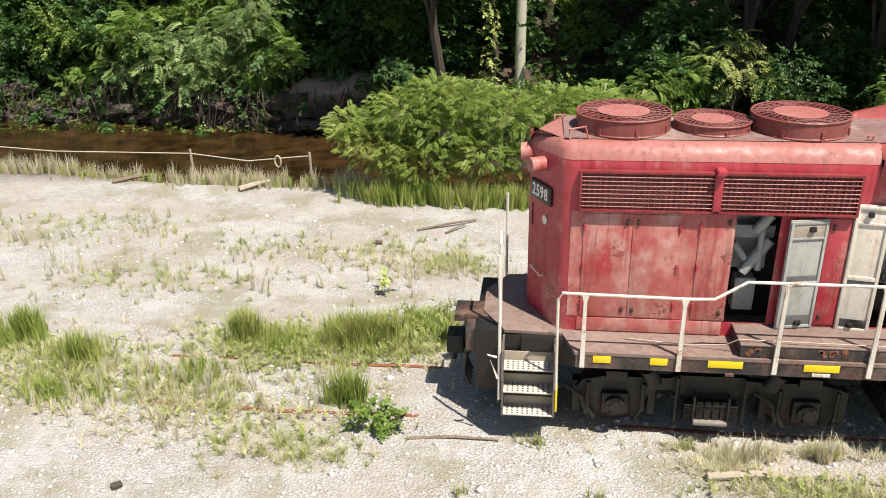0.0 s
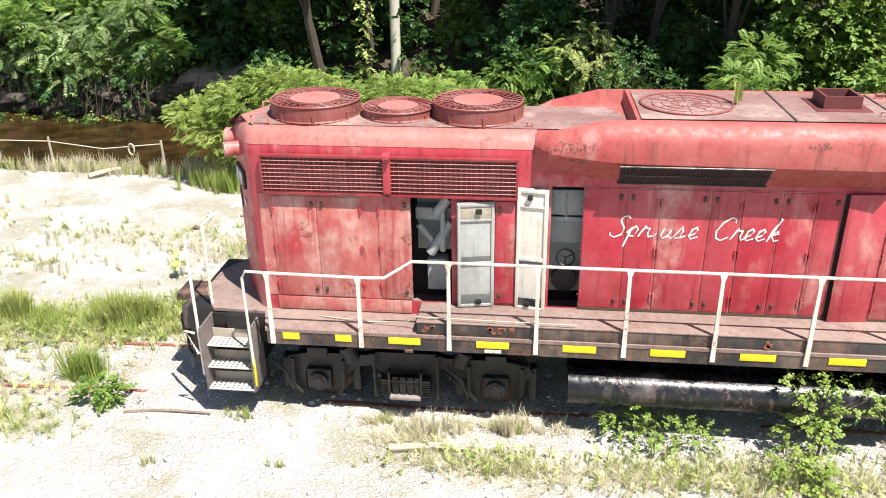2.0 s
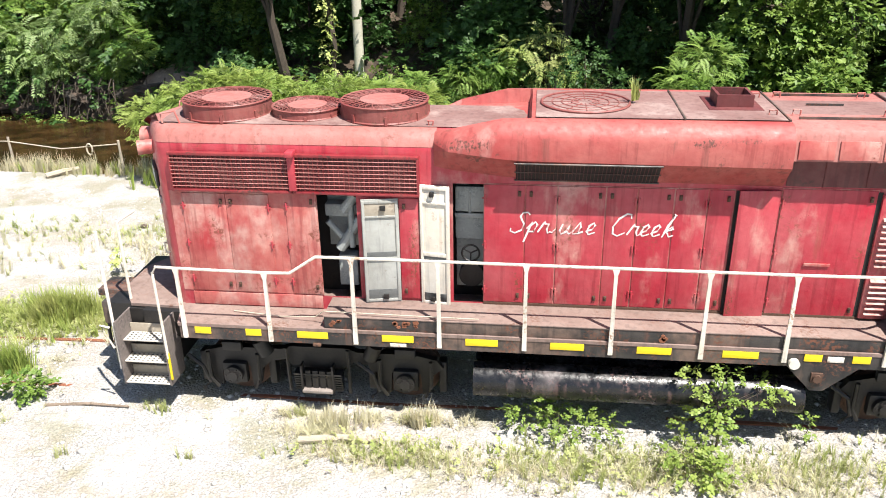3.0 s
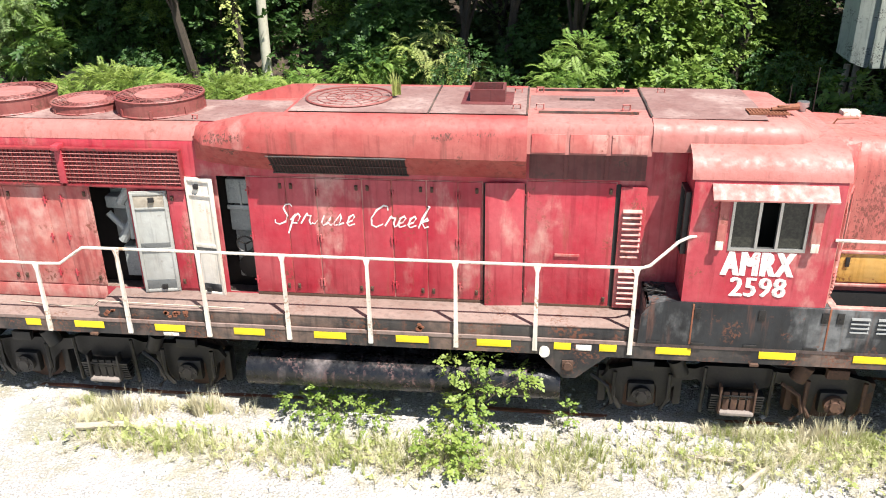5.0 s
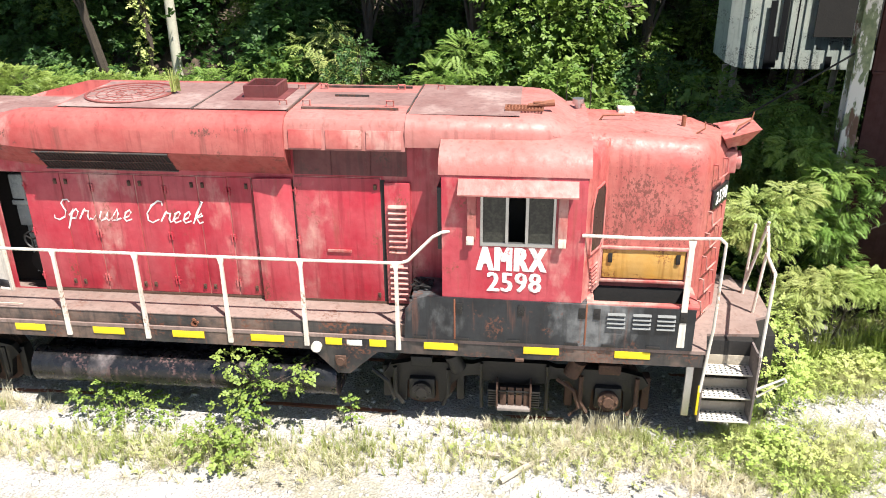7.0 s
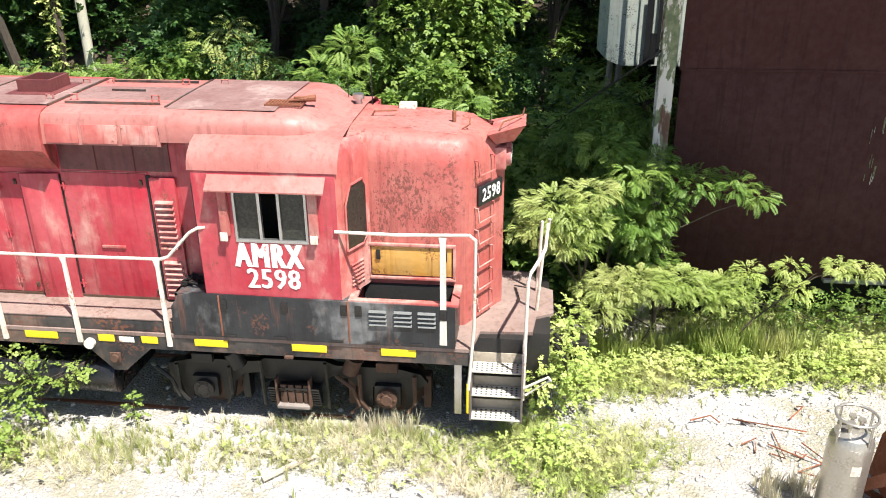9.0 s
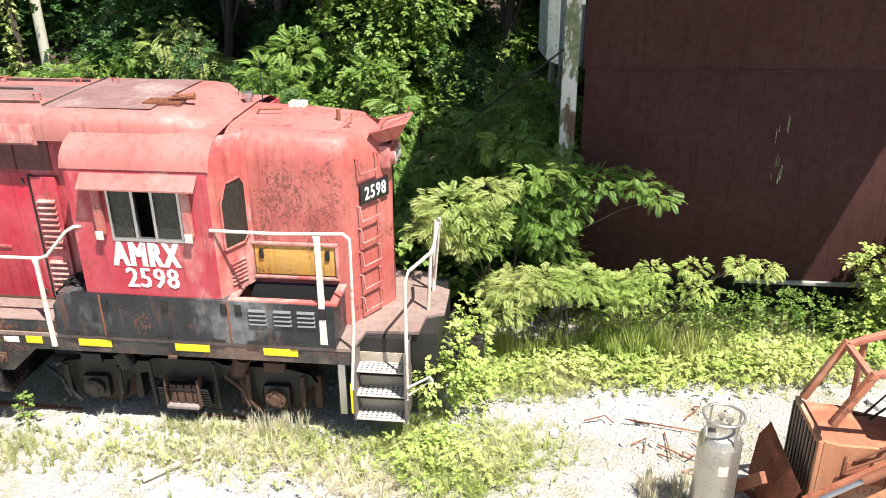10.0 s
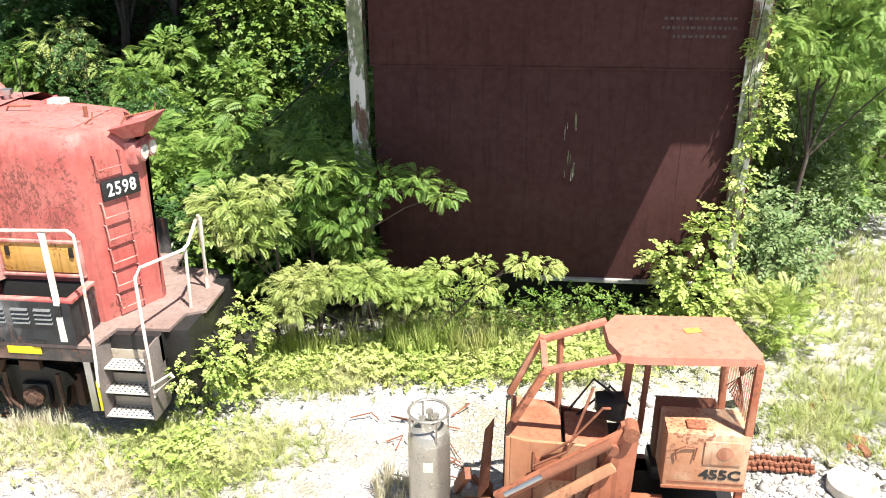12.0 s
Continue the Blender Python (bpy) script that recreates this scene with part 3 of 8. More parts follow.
part("handwheel", bm, GRIME, loco)
bm = B()
box(bm, 2.0, 2.62, 10.95, 11.25, 3.05, 3.25, 0.03, )
cyl(bm, (2.22, 10.9, 2.55), (2.55, 10.9, 3.05), 0.08, seg=10)
cyl(bm, (2.05, 10.9, 3.0), (2.35, 10.95, 2.6), 0.05, seg=10)
box(bm, 2.16, 2.46, 10.95, 11.2, 1.9, 2.42, 0.03)
box(bm, 2.0, 2.6, 11.15, 11.29, 2.5, 3.5, 0.01)
cyl(bm, (2.42, 10.86, 2.6), (2.42, 10.86, 3.5), 0.045, seg=10)
cyl(bm, (2.32, 10.84, 3.2), (2.5, 10.84, 3.45), 0.075, seg=10)
part("engine_pipe", bm, ENGINE, loco)


# dark joints behind the doors, and the rusty foot of the hood
bm = B()
for x0, x1, z1 in ((-0.25, 1.985, 3.53), (4.42, 7.86, 3.755), (8.47, 9.715, 3.795)):
    box(bm, x0, x1, 10.611, 10.6185, 1.885, z1)
part("door_gap", bm, RED_END, loco)
bm = B()
box(bm, 4.43, 10.1, 10.596, 10.618, DUCT_Z + 0.004, DUCT_Z + 0.05, 0.004)
part("hood_foot", bm, TRUCK_RUST, loco, "rusty joint between hood and walkway")


def hatch(x0, x1, z0, z1, material=RED, y=10.62, name="hood_door", label="", latch=1, hinge=0):
    """A hood door, standing proud of the hood, with its hinges and latches."""
    d = part(name, box(B(), x0, x1, y - 0.022, y - 0.002, z0, z1, 0.006), material, loco, label)
    bm = B()
    xl = x1 - 0.07 if latch > 0 else x0 + 0.07
    for z in (z0 + 0.12, z1 - 0.12):
        box(bm, xl - 0.022, xl + 0.022, y - 0.04, y - 0.02, z - 0.04, z + 0.04, 0.006)
        cyl(bm, (xl, y - 0.045, z + 0.02), (xl, y - 0.06, z + 0.02), 0.014, seg=8)
    part("latch", bm, TRUCK_RUST, d)
    if hinge:
        bm = B()
        xh = x0 + 0.012 if hinge < 0 else x1 - 0.012
        for z in (z0 + 0.2, (z0 + z1) / 2, z1 - 0.2):
            cyl(bm, (xh, y - 0.03, z - 0.06), (xh, y - 0.03, z + 0.06), 0.014, seg=8)
            box(bm, xh - 0.04, xh + 0.04, y - 0.027, y - 0.021, z - 0.012, z + 0.012)
        part("hinge", bm, RED, d)
    return d


hatch(-0.07, 0.60, 1.9, 3.5, RED_END, hinge=-1, label="red door worn to pale primer")
hatch(0.61, 1.26, 1.9, 3.5, RED_END, hinge=1, latch=-1, label="red door worn to pale primer")
hatch(1.51, 1.97, 1.9, 3.53, RED_END, hinge=-1, label="red door with rubbed edge")
part("lower_panel", box(B(), -0.1, 1.96, 10.6, 10.618, 1.66, 1.87, 0.005), RED_END, loco, "orange-rusted lower hood panel")
hatch(3.2, 3.48, 1.9, 3.5, RED, latch=-1)
for x0, x1, h in ((4.43, 5.0, -1), (5.02, 5.45, 1), (5.47, 6.12, -1), (6.14, 6.55, 1), (6.57, 7.05, -1), (7.07, 7.5, 1), (7.52, 7.85, -1)):
    hatch(x0, x1, 1.9, 3.74, RED, hinge=h, latch=-h)
hatch(8.48, 9.7, 1.87, 3.78, RED, hinge=-1)
bm = B()
box(bm, 8.9, 9.25, 10.575, 10.6, 2.66, 2.7, 0.005)
part("nameplate", bm, RED_END, loco)
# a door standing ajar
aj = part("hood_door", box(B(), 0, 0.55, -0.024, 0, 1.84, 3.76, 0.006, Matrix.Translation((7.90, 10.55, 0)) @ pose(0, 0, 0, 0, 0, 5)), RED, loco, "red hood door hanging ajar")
# dark sheet on the closed hood skin paints the shaded gap
part("ajar_shade", box(B(), 7.87, 8.46, 10.612, 10.617, 1.88, 3.74), DARK, loco)


def open_door(x, free, z0, z1, mat):
    """A door swung open, its white inner face to the yard. free: the place of its free edge."""
    a, b = Vector((x, 10.6, 0)), Vector((free[0], free[1], 0))
    ang = math.degrees(math.atan2(b.y - a.y, b.x - a.x))
    w = (b - a).length
    m = pose(a.x, a.y, 0, 0, 0, ang)
    d = part("hood_door", box(B(), 0, w, -0.012, 0.012, z0, z1, 0.004, m), mat, loco, "opened hood door with white inner face")
    bm = B()
    for s in (-1, 1):
        y0, y1 = (0.012, 0.03) if s > 0 else (-0.03, -0.012)
        for q in ((0.01, 0.05, z0 + 0.02, z1 - 0.02), (w - 0.05, w - 0.01, z0 + 0.02, z1 - 0.02), (0.05, w - 0.05, z0 + 0.02, z0 + 0.06), (0.05, w - 0.05, z1 - 0.06, z1 - 0.02),
                  (0.05, w - 0.05, z0 + (z1 - z0) * 0.42, z0 + (z1 - z0) * 0.45), (0.05, w - 0.05, z1 - 0.28, z1 - 0.25)):
            box(bm, q[0], q[1], y0, y1, q[2], q[3], 0.003, m)
    part("door_stiffener", bm, mat, d)
    h = z1 - z0
    for lo, hi, m2 in ((0.0, 0.1, SKIRT), (0.36, 0.44, LOUVER)) if z1 > 3.6 else ((0.0, 0.13, LOUVER), (0.42, 0.5, LOUVER), (0.83, 0.97, WOOD)):
        for y0, y1 in ((-0.02, -0.012), (0.012, 0.02)):
            part("door_band", box(B(), 0.05, w - 0.05, y0, y1, z0 + 0.03 + lo * h, z0 + hi * h, 0.002, m), m2, d)
    bm = B()
    for z in (z0 + 0.1, z1 - 0.13):
        box(bm, w * 0.35, w * 0.5, -0.06, 0.06, z - 0.035, z + 0.035, 0.008, m)
    part("latch", bm, GRIME, d)


# second door gets a brighter white: the sun on it is in the paint
open_door(3.19, (2.66, 10.50), 1.85, 3.5, DOOR_WHITE)
open_door(3.5, (3.94, 10.53), 1.83, 3.72, WHITE)


# side grilles of the radiator
def grille(x0, x1):
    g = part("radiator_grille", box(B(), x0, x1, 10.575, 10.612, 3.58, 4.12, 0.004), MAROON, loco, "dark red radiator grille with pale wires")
    bm = B()
    for a, b, c, d in ((x0 - 0.03, x1 + 0.03, 4.1, 4.14), (x0 - 0.03, x1 + 0.03, 3.55, 3.585), (x0 - 0.03, x0 + 0.005, 3.585, 4.1), (x1 - 0.005, x1 + 0.03, 3.585, 4.1)):
        box(bm, a, b, 10.52, 10.61, c, d, 0.006)
    part("grille_frame", bm, RED_DARK, g)
    fin = wire = None
    for i in range(24):
        x = x0 + (x1 - x0) * (i + 0.5) / 24
        if fin is None:
            x_first = x
            fin = part("fin", box(B(), x - 0.006, x + 0.006, 10.55, 10.575, 3.585, 4.1), RED_DARK, g)
        else:
            c = fin.copy()
            scene.collection.objects.link(c)
            c.location = (x - x_first, 0, 0)
    for i in range(8):
        z = 3.635 + i * 0.06
        if wire is None:
            wire = part("wire_bar", tube(B(), [(x0, 10.522, z), (x0 * 0.5 + x1 * 0.5, 10.53, z - 0.004), (x1, 10.522, z)], 0.0075, 6), RED_TOP, g, "pale wire bar")
        else:
            c = wire.copy()
            scene.collection.objects.link(c)
            c.location = (0, 0, i * 0.06)


grille(-0.13, 1.62)
grille(1.73, 3.48)
bm = B()
box(bm, 1.62, 1.73, 10.5, 10.61, 3.6, 4.12, 0.015)
box(bm, 1.62, 1.74, 10.42, 10.61, 4.12, 4.2, 0.02)
part("grille_post", bm, RED, loco)


# roof fans
def fan(x, r, z0, h, ridge=True):
    f = part("roof_fan", cyl(B(), (x, CY, z0), (x, CY, z0 + h), r, seg=40, caps=False), FAN_RED, loco, "round red radiator fan with wire guard")
    bm = B()
    for zz in (z0 + 0.02, z0 + h):
        for k in range(40):
            a, b = k * math.tau / 40, (k + 1) * math.tau / 40
            tube(bm, [(x + r * math.cos(a), CY + r * math.sin(a), zz), (x + r * math.cos(b), CY + r * math.sin(b), zz)], 0.018, 5)
    for k in range(8):
        a = k * math.tau / 8 + 0.2
        box(bm, r - 0.01, r + 0.02, -0.02, 0.02, z0, z0 + h * 0.55, 0.0, Matrix.Translation((x, CY, 0)) @ pose(0, 0, 0, 0, 0, math.degrees(a)))
    part("fan_rim", bm, FAN_RED, f)
    cyl(bm := B(), (x, CY, z0 + h - 0.005), (x, CY, z0 + h + 0.012), r * 0.56, seg=32)
    part("fan_cap", bm, RED_TOP, f, "pale dusty centre plate")
    bm = B()
    for k in range(30):
        a = k * math.tau / 30
        tube(bm, [(x + q * r * math.cos(a + t), CY + q * r * math.sin(a + t), z0 + h + 0.004) for q, t in ((0.56, 0), (0.78, 0.14), (1.0, 0.3))], 0.007, 4)
    for q in (0.66, 0.77, 0.88):
        for k in range(30):
            a, b = k * math.tau / 30, (k + 1) * math.tau / 30
            tube(bm, [(x + q * r * math.cos(a), CY + q * r * math.sin(a), z0 + h + 0.006), (x + q * r * math.cos(b), CY + q * r * math.sin(b), z0 + h + 0.006)], 0.006, 4)
    part("fan_guard", bm, FAN_RED, f)
    bm = B()
    cyl(bm, (x, CY, z0 + 0.01), (x, CY, z0 + 0.02), r - 0.02, seg=32)
    part("fan_well", bm, DARK, f)
    bm = B()
    for k in range(8):
        a = k * 45
        box(bm, 0.1, r - 0.05, -0.09, 0.09, -0.006, 0.006, 0, Matrix.Translation((x, CY, z0 + h * 0.5)) @ pose(0, 0, 0, 0, 0, a) @ pose(0, 0, 0, 25, 0, 0))
    part("fan_blade", bm, GRIME, f)


fan(0.46, 0.66, 4.48, 0.24)
fan(1.70, 0.52, 4.48, 0.14)
fan(2.88, 0.65, 4.48, 0.24)
bm = B()
tube(bm, [(-0.3, 10.85, 4.48), (-0.32, 10.85, 4.62), (-0.1, 10.85, 4.66), (-0.05, 10.88, 4.46)], 0.015)
tube(bm, [(3.62, 10.95, 4.46), (3.6, 10.95, 4.55), (3.68, 10.95, 4.55), (3.66, 10.95, 4.46)], 0.013)
tube(bm, [(-0.5, 11.9, 4.45), (-0.5, 11.95, 4.54), (-0.35, 12.0, 4.54), (-0.35, 12.0, 4.45)], 0.015)
part("lifting_eye", bm, RED_END, loco)


# roof blister over the engine
def blister(x, top, low, hw, valley):
    """Section of the raised roof: lower lip, side, top, and a sunken middle where valley is below the top."""
    pts = [(-0.9, low - 0.34), (-hw, low), (-hw, top - 0.24), (-hw + 0.05, top - 0.12), (-hw + 0.16, top - 0.02), (-hw + 0.3, top), (-hw + 0.36, valley), (-0.3, valley + 0.005)]
    pts += [(-y, z) for y, z in reversed(pts)]
    return [(x, CY + y, z) for y, z in pts]


part("roof_blister", loft(B(), [blister(3.72, 4.46, 4.33, 0.93, 4.44), blister(3.95, 4.52, 4.28, 1.17, 4.46), blister(4.67, 4.69, 4.2, 1.19, 4.48), blister(5.02, 4.695, 4.18, 1.19, 4.5),
                              blister(5.06, 4.695, 4.18, 1.19, 4.68), blister(8.46, 4.695, 4.15, 1.19, 4.68)]), BLISTER_RED, loco, "chalky red roof blister with flaking rust")
part("blister_top", loft(B(), [[(x, CY + y, z) for y, z in ((-0.82, 4.698), (0, 4.702), (0.82, 4.698))] for x in (5.12, 6.0, 7.2, 8.44)], cap=False), ROOF, loco)


def bay(x):
    pts = [(-0.86, 3.8), (-0.86, 4.24), (-1.14, 4.24), (-1.11, 4.54), (-1.05, 4.64), (-0.9, 4.68), (-0.3, 4.68)]
    pts += [(-y, z) for y, z in reversed(pts)]
    return [(x, CY + y, z) for y, z in pts]


def slab_panel(x0, x1):
    """A thin sheet that leans with the hatch's side."""
    m = pose(0, 10.386, 4.39, -6, 0, 0)
    return box(B(), x0, x1, -0.008, 0.012, -0.125, 0.125, 0.004, m)


part("roof_hatch", loft(B(), [bay(8.46), bay(10.1)]), RED_TOP, loco, "roof section above a recessed dark panel")
part("hatch_top", loft(B(), [[(x, CY + y, z) for y, z in ((-0.9, 4.654), (-0.3, 4.685), (0.3, 4.685), (0.9, 4.654))] for x in (8.48, 10.08)], cap=False), ROOF, loco)
# the overhang's shade is put into the colour of panel and ribs
part("recess_panel", box(B(), 8.5, 10.08, 10.605, 10.617, 3.82, 4.24), MAROON, loco, "recessed filter panel, coloured dark for the shade under the overhang")
bm = B()
for x in (9.0, 9.55):
    box(bm, x - 0.03, x + 0.03, 10.59, 10.62, 3.82, 4.24, 0.004)
part("panel_rib", bm, MAROON, loco)
for x0, x1 in ((8.52, 8.97), (9.03, 9.52), (9.58, 10.05)):
    part("hatch_panel", slab_panel(x0, x1), RED_END, loco, "faded red hatch panel")


def cabtop(x, top, hw):
    pts = [(-hw, 4.3), (-hw, top - 0.16), (-hw + 0.06, top - 0.06), (-hw + 0.18, top), (-0.3, top + 0.015)]
    pts += [(-y, z) for y, z in reversed(pts)]
    return [(x, CY + y, z) for y, z in pts]


part("cab_blister", loft(B(), [cabtop(10.1, 4.69, 1.14), cabtop(11.75, 4.67, 1.12), cabtop(12.0, 4.65, 1.08), cabtop(12.42, 4.44, 0.8)]), RED_TOP, loco, "sloped blister over the cab roof")
part("cab_blister_top", loft(B(), [[(x, CY + y, z) for y, z in ((-0.9, 4.694), (0, 4.712), (0.9, 4.694))] for x in (10.12, 11.6)], cap=False), ROOF, loco)

# the slanted intake slot under the blister
slot = part("intake_screen", loft(B(), [[(x, 10.345, 4.135), (x, 10.607, 3.825)] for x in (4.87, 6.8)], cap=False), DARK, loco, "black intake slot with bars", False)
first = None
for i in range(38):
    x = 4.89 + i * 0.05
    if first is None:
        first = part("bar", tube(B(), [(x, 10.325, 4.13), (x, 10.595, 3.82)], 0.0055, 5), RED_SOOT, slot)
    else:
        c = first.copy()
        scene.collection.objects.link(c)
        c.location = (i * 0.05, 0, 0)
bm = B()
tube(bm, [(4.85, 10.33, 4.14), (6.82, 10.33, 4.14)], 0.014, 6)
tube(bm, [(4.85, 10.6, 3.82), (6.82, 10.6, 3.82)], 0.014, 6)
tube(bm, [(4.85, 10.46, 3.98), (6.82, 10.46, 3.98)], 0.008, 6)
part("slot_frame", bm, SILL, slot)

# dynamic brake fan, exhaust box, roof hatch lines
f = part("roof_fan", cyl(B(), (5.82, CY, 4.69), (5.82, CY, 4.712), 0.64, seg=40), ROOF, loco, "flat dusty fan screen")
bm = B()
for q in (0.2, 0.34, 0.48, 0.63):
    ringline = [(5.82 + q * math.cos(k * math.tau / 32), CY + q * math.sin(k * math.tau / 32), 4.716) for k in range(33)]
    tube(bm, ringline, 0.008 if q < 0.6 else 0.02, 5)
for k in range(12):
    a = k * math.tau / 12
    tube(bm, [(5.82 + 0.1 * math.cos(a), CY + 0.1 * math.sin(a), 4.716), (5.82 + 0.63 * math.cos(a), CY + 0.63 * math.sin(a), 4.716)], 0.007, 4)
part("fan_guard", bm, FAN_RED, f)
bm = B()
outer = [(7.62, 11.34), (8.12, 11.34), (8.12, 11.86), (7.62, 11.86)]
inner = [(7.66, 11.38), (8.08, 11.38), (8.08, 11.82), (7.66, 11.82)]
rims = [[bm.verts.new((x, y, z)) for x, y in loop] for loop, z in ((outer, 4.69), (outer, 4.88), (inner, 4.88), (inner, 4.69))]
for a, b in zip(rims, rims[1:]):
    for q in range(4):
        bm.faces.new((a[q], a[(q + 1) % 4], b[(q + 1) % 4], b[q]))
exhaust = part("exhaust_stack", bm, MAROON, loco, "dark red rectangular exhaust box")
part("exhaust_flange", box(B(), 7.5, 8.24, 11.2, 12.0, 4.685, 4.71, 0.008), MAROON, exhaust)
part("exhaust_mesh", box(B(), 7.65, 8.09, 11.37, 11.83, 4.73, 4.75), DARK, loco)
bm = B()
for x in (7.1, 8.45, 10.1):
    box(bm, x - 0.012, x + 0.012, CY - 0.85, CY + 0.85, 4.69, 4.714)
for x0, x1, y in ((8.6, 9.95, 10.85), (8.9, 9.4, 11.6), (8.6, 9.95, 12.2)):
    box(bm, x0, x1, y - 0.012, y + 0.012, 4.685, 4.715)
part("roof_seam", bm, SILL, loco)
bm = B()
for x, y in ((8.3, 11.0), (8.62, 11.05), (9.8, 11.05), (8.3, 12.0), (8.62, 12.1), (9.8, 12.1), (10.4, 12.1)):
    tube(bm, [(x - 0.05, y, 4.69), (x - 0.05, y, 4.76), (x + 0.05, y, 4.76), (x + 0.05, y, 4.69)], 0.012, 6)
part("lifting_eye", bm, RED_END, loco)
bm = B()
for i in range(12):
    x = 11.4 + i * 0.045
    box(bm, x - 0.008, x + 0.008, 10.85, 11.1, 4.7, 4.725)
for y in (10.85, 10.93, 11.02, 11.1):
    box(bm, 11.39, 11.91, y - 0.006, y + 0.006, 4.705, 4.73)
part("roof_vent", bm, RUST_STEEL, loco)
bm = B()
tube(bm, [(11.75, 10.98, 4.71), (11.78, 10.98, 4.79), (12.0, 11.0, 4.79)], 0.02)
cyl(bm, (11.7, 10.98, 4.75), (12.05, 11.02, 4.78), 0.025, 0.05, seg=10)
part("air_horn", bm, RUST_STEEL, loco)
bm = B()
tube(bm, [(12.6, 12.1, 4.38), (12.6, 12.1, 5.1)], 0.008, 5)
tube(bm, [(12.25, 12.1, 4.55), (12.25, 12.1, 4.85)], 0.006, 5)
part("aerial", bm, GRIME, loco)
bm = B()
cyl(bm, (12.42, 12.0, 4.43), (12.42, 12.0, 4.55), 0.05, seg=12)
cyl(bm, (12.42, 12.0, 4.55), (12.42, 12.0, 4.62), 0.085, seg=12)
part("beacon", bm, STEEL, loco)
# ---- cab ----


def cab_ring(x, hw=1.52, marks=(3.1, 3.86)):
    pts = [(-hw, 2.3)] + [(-hw, z) for z in marks] + [(-hw, 4.06), (-hw + 0.03, 4.17), (-hw + 0.1, 4.27), (-hw + 0.22, 4.36), (-hw + 0.4, 4.42), (-0.5, 4.47)]
    pts += [(-y, z) for y, z in reversed(pts)]
    return [(x, CY + y, z) for y, z in pts]


part("cab", loft(B(), [cab_ring(x) for x in (10.62, 11.14, 12.1, 12.5)], skip=lambda i, k: i == 1 and k == 1, cap=False), RED, loco, "red cab side with scuffed lettering")
bm = B()
bm.faces.new([bm.verts.new((10.625, y, z)) for _, y, z in cab_ring(10.625)])
part("cab_bulkhead", bm, RED, loco)
bm = B()
side = [(y, z) for _, y, z in cab_ring(12.56) if y < CY - 0.9]
a = [bm.verts.new((12.5, y, z)) for y, z in side]
b = [bm.verts.new((12.80, CY - 0.89, z)) for y, z in side]
for q in range(len(side) - 1):
    bm.faces.new((a[q], a[q + 1], b[q + 1], b[q]))
part("cab_front", bm, RED_END, loco, "slanted red cab front beside the short hood")
part("cab_bulkhead", box(B(), 12.5, 12.55, 10.62, 2 * CY - 10.0, 2.3, 4.3), RED, loco)
bm = B()
loft(bm, [[(x, y - 0.012 if y < CY else y + 0.012, z + 0.008) for _, y, z in cab_ring(x)[3:-3]] for x in (10.58, 12.54)], cap=False)
part("cab_roof", bm, RED_TOP, loco, "chalky rounded cab roof")
# flat near-black sheet in place of the shaded cab interior
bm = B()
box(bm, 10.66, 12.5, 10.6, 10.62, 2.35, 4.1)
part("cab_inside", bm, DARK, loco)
win = part("window_frame", B(), STEEL, loco, "aluminium sliding window")
bm = B()
for a, b, c, d in ((11.13, 12.11, 3.82, 3.865), (11.13, 12.11, 3.095, 3.14), (11.13, 11.165, 3.14, 3.82), (12.075, 12.11, 3.14, 3.82), (11.46, 11.5, 3.14, 3.82), (11.72, 11.76, 3.14, 3.82)):
    box(bm, a, b, 10.0 - 0.012, 10.05, c, d, 0.004)
bm.to_mesh(win.data)
bm.free()
part("pane", box(B(), 11.165, 11.47, 10.02, 10.026, 3.14, 3.82), GLASS, win)
part("pane", box(B(), 11.75, 12.075, 10.02, 10.026, 3.14, 3.82), GLASS, win)
awn = slab(B(), [(10.84, 0), (12.38, 0), (12.38, 0.02), (10.84, 0.02)], 0, 1)
for v in awn.verts:
    y = v.co.y
    v.co = Vector((v.co.x, 10.0 - 0.17 * y, 4.00 - 0.10 * y * y - 0.06 * y + v.co.z))
part("awning", awn, RED_TOP, loco, "pinkish sheet-metal sunshade")
bm = B()
for x0, x1 in ((10.96, 11.08), (12.14, 12.26)):
    box(bm, x0, x1, 9.93, 9.99, 3.2, 3.84, 0.012)
part("wind_deflector", bm, RED_END, loco)
bm = B()
for x in (11.0, 12.2):
    box(bm, x - 0.05, x + 0.05, 9.91, 9.928, 3.13, 3.25, 0.006)
part("arm_bracket", bm, WHITE, loco)
# end windows of the cab
bm = B()
box(bm, 10.60, 10.622, 10.15, 10.5, 3.0, 3.82, 0.01)
part("rear_window", bm, GLASS, loco)
bm = B()
for a, b, c, d in ((10.12, 10.15, 2.97, 3.85), (10.5, 10.53, 2.97, 3.85), (10.15, 10.5, 3.82, 3.85), (10.15, 10.5, 2.97, 3.0)):
    box(bm, 10.55, 10.622, a, b, c, d, 0.005)
part("window_rim", bm, BOARD, loco)
bm = B()
vs = [(10.14, 2.95), (10.46, 2.95), (10.54, 3.05), (10.54, 3.75), (10.47, 3.86), (10.26, 3.84), (10.14, 3.6)]
slant = lambda y: 12.5 + (y - 10.0) * 0.30 / 0.63
a = [bm.verts.new((slant(y) + 0.004, y, z)) for y, z in vs]
b = [bm.verts.new((slant(y) + 0.016, y, z)) for y, z in vs]
bm.faces.new(a), bm.faces.new(b[::-1])
for i in range(len(vs)):
    bm.faces.new((a[i], a[(i + 1) % 7], b[(i + 1) % 7], b[i]))
part("front_window", bm, GLASS, loco)
bm = B()
tube(bm, [(slant(y) + 0.014, y, z) for y, z in vs + vs[:1]], 0.02, 6)
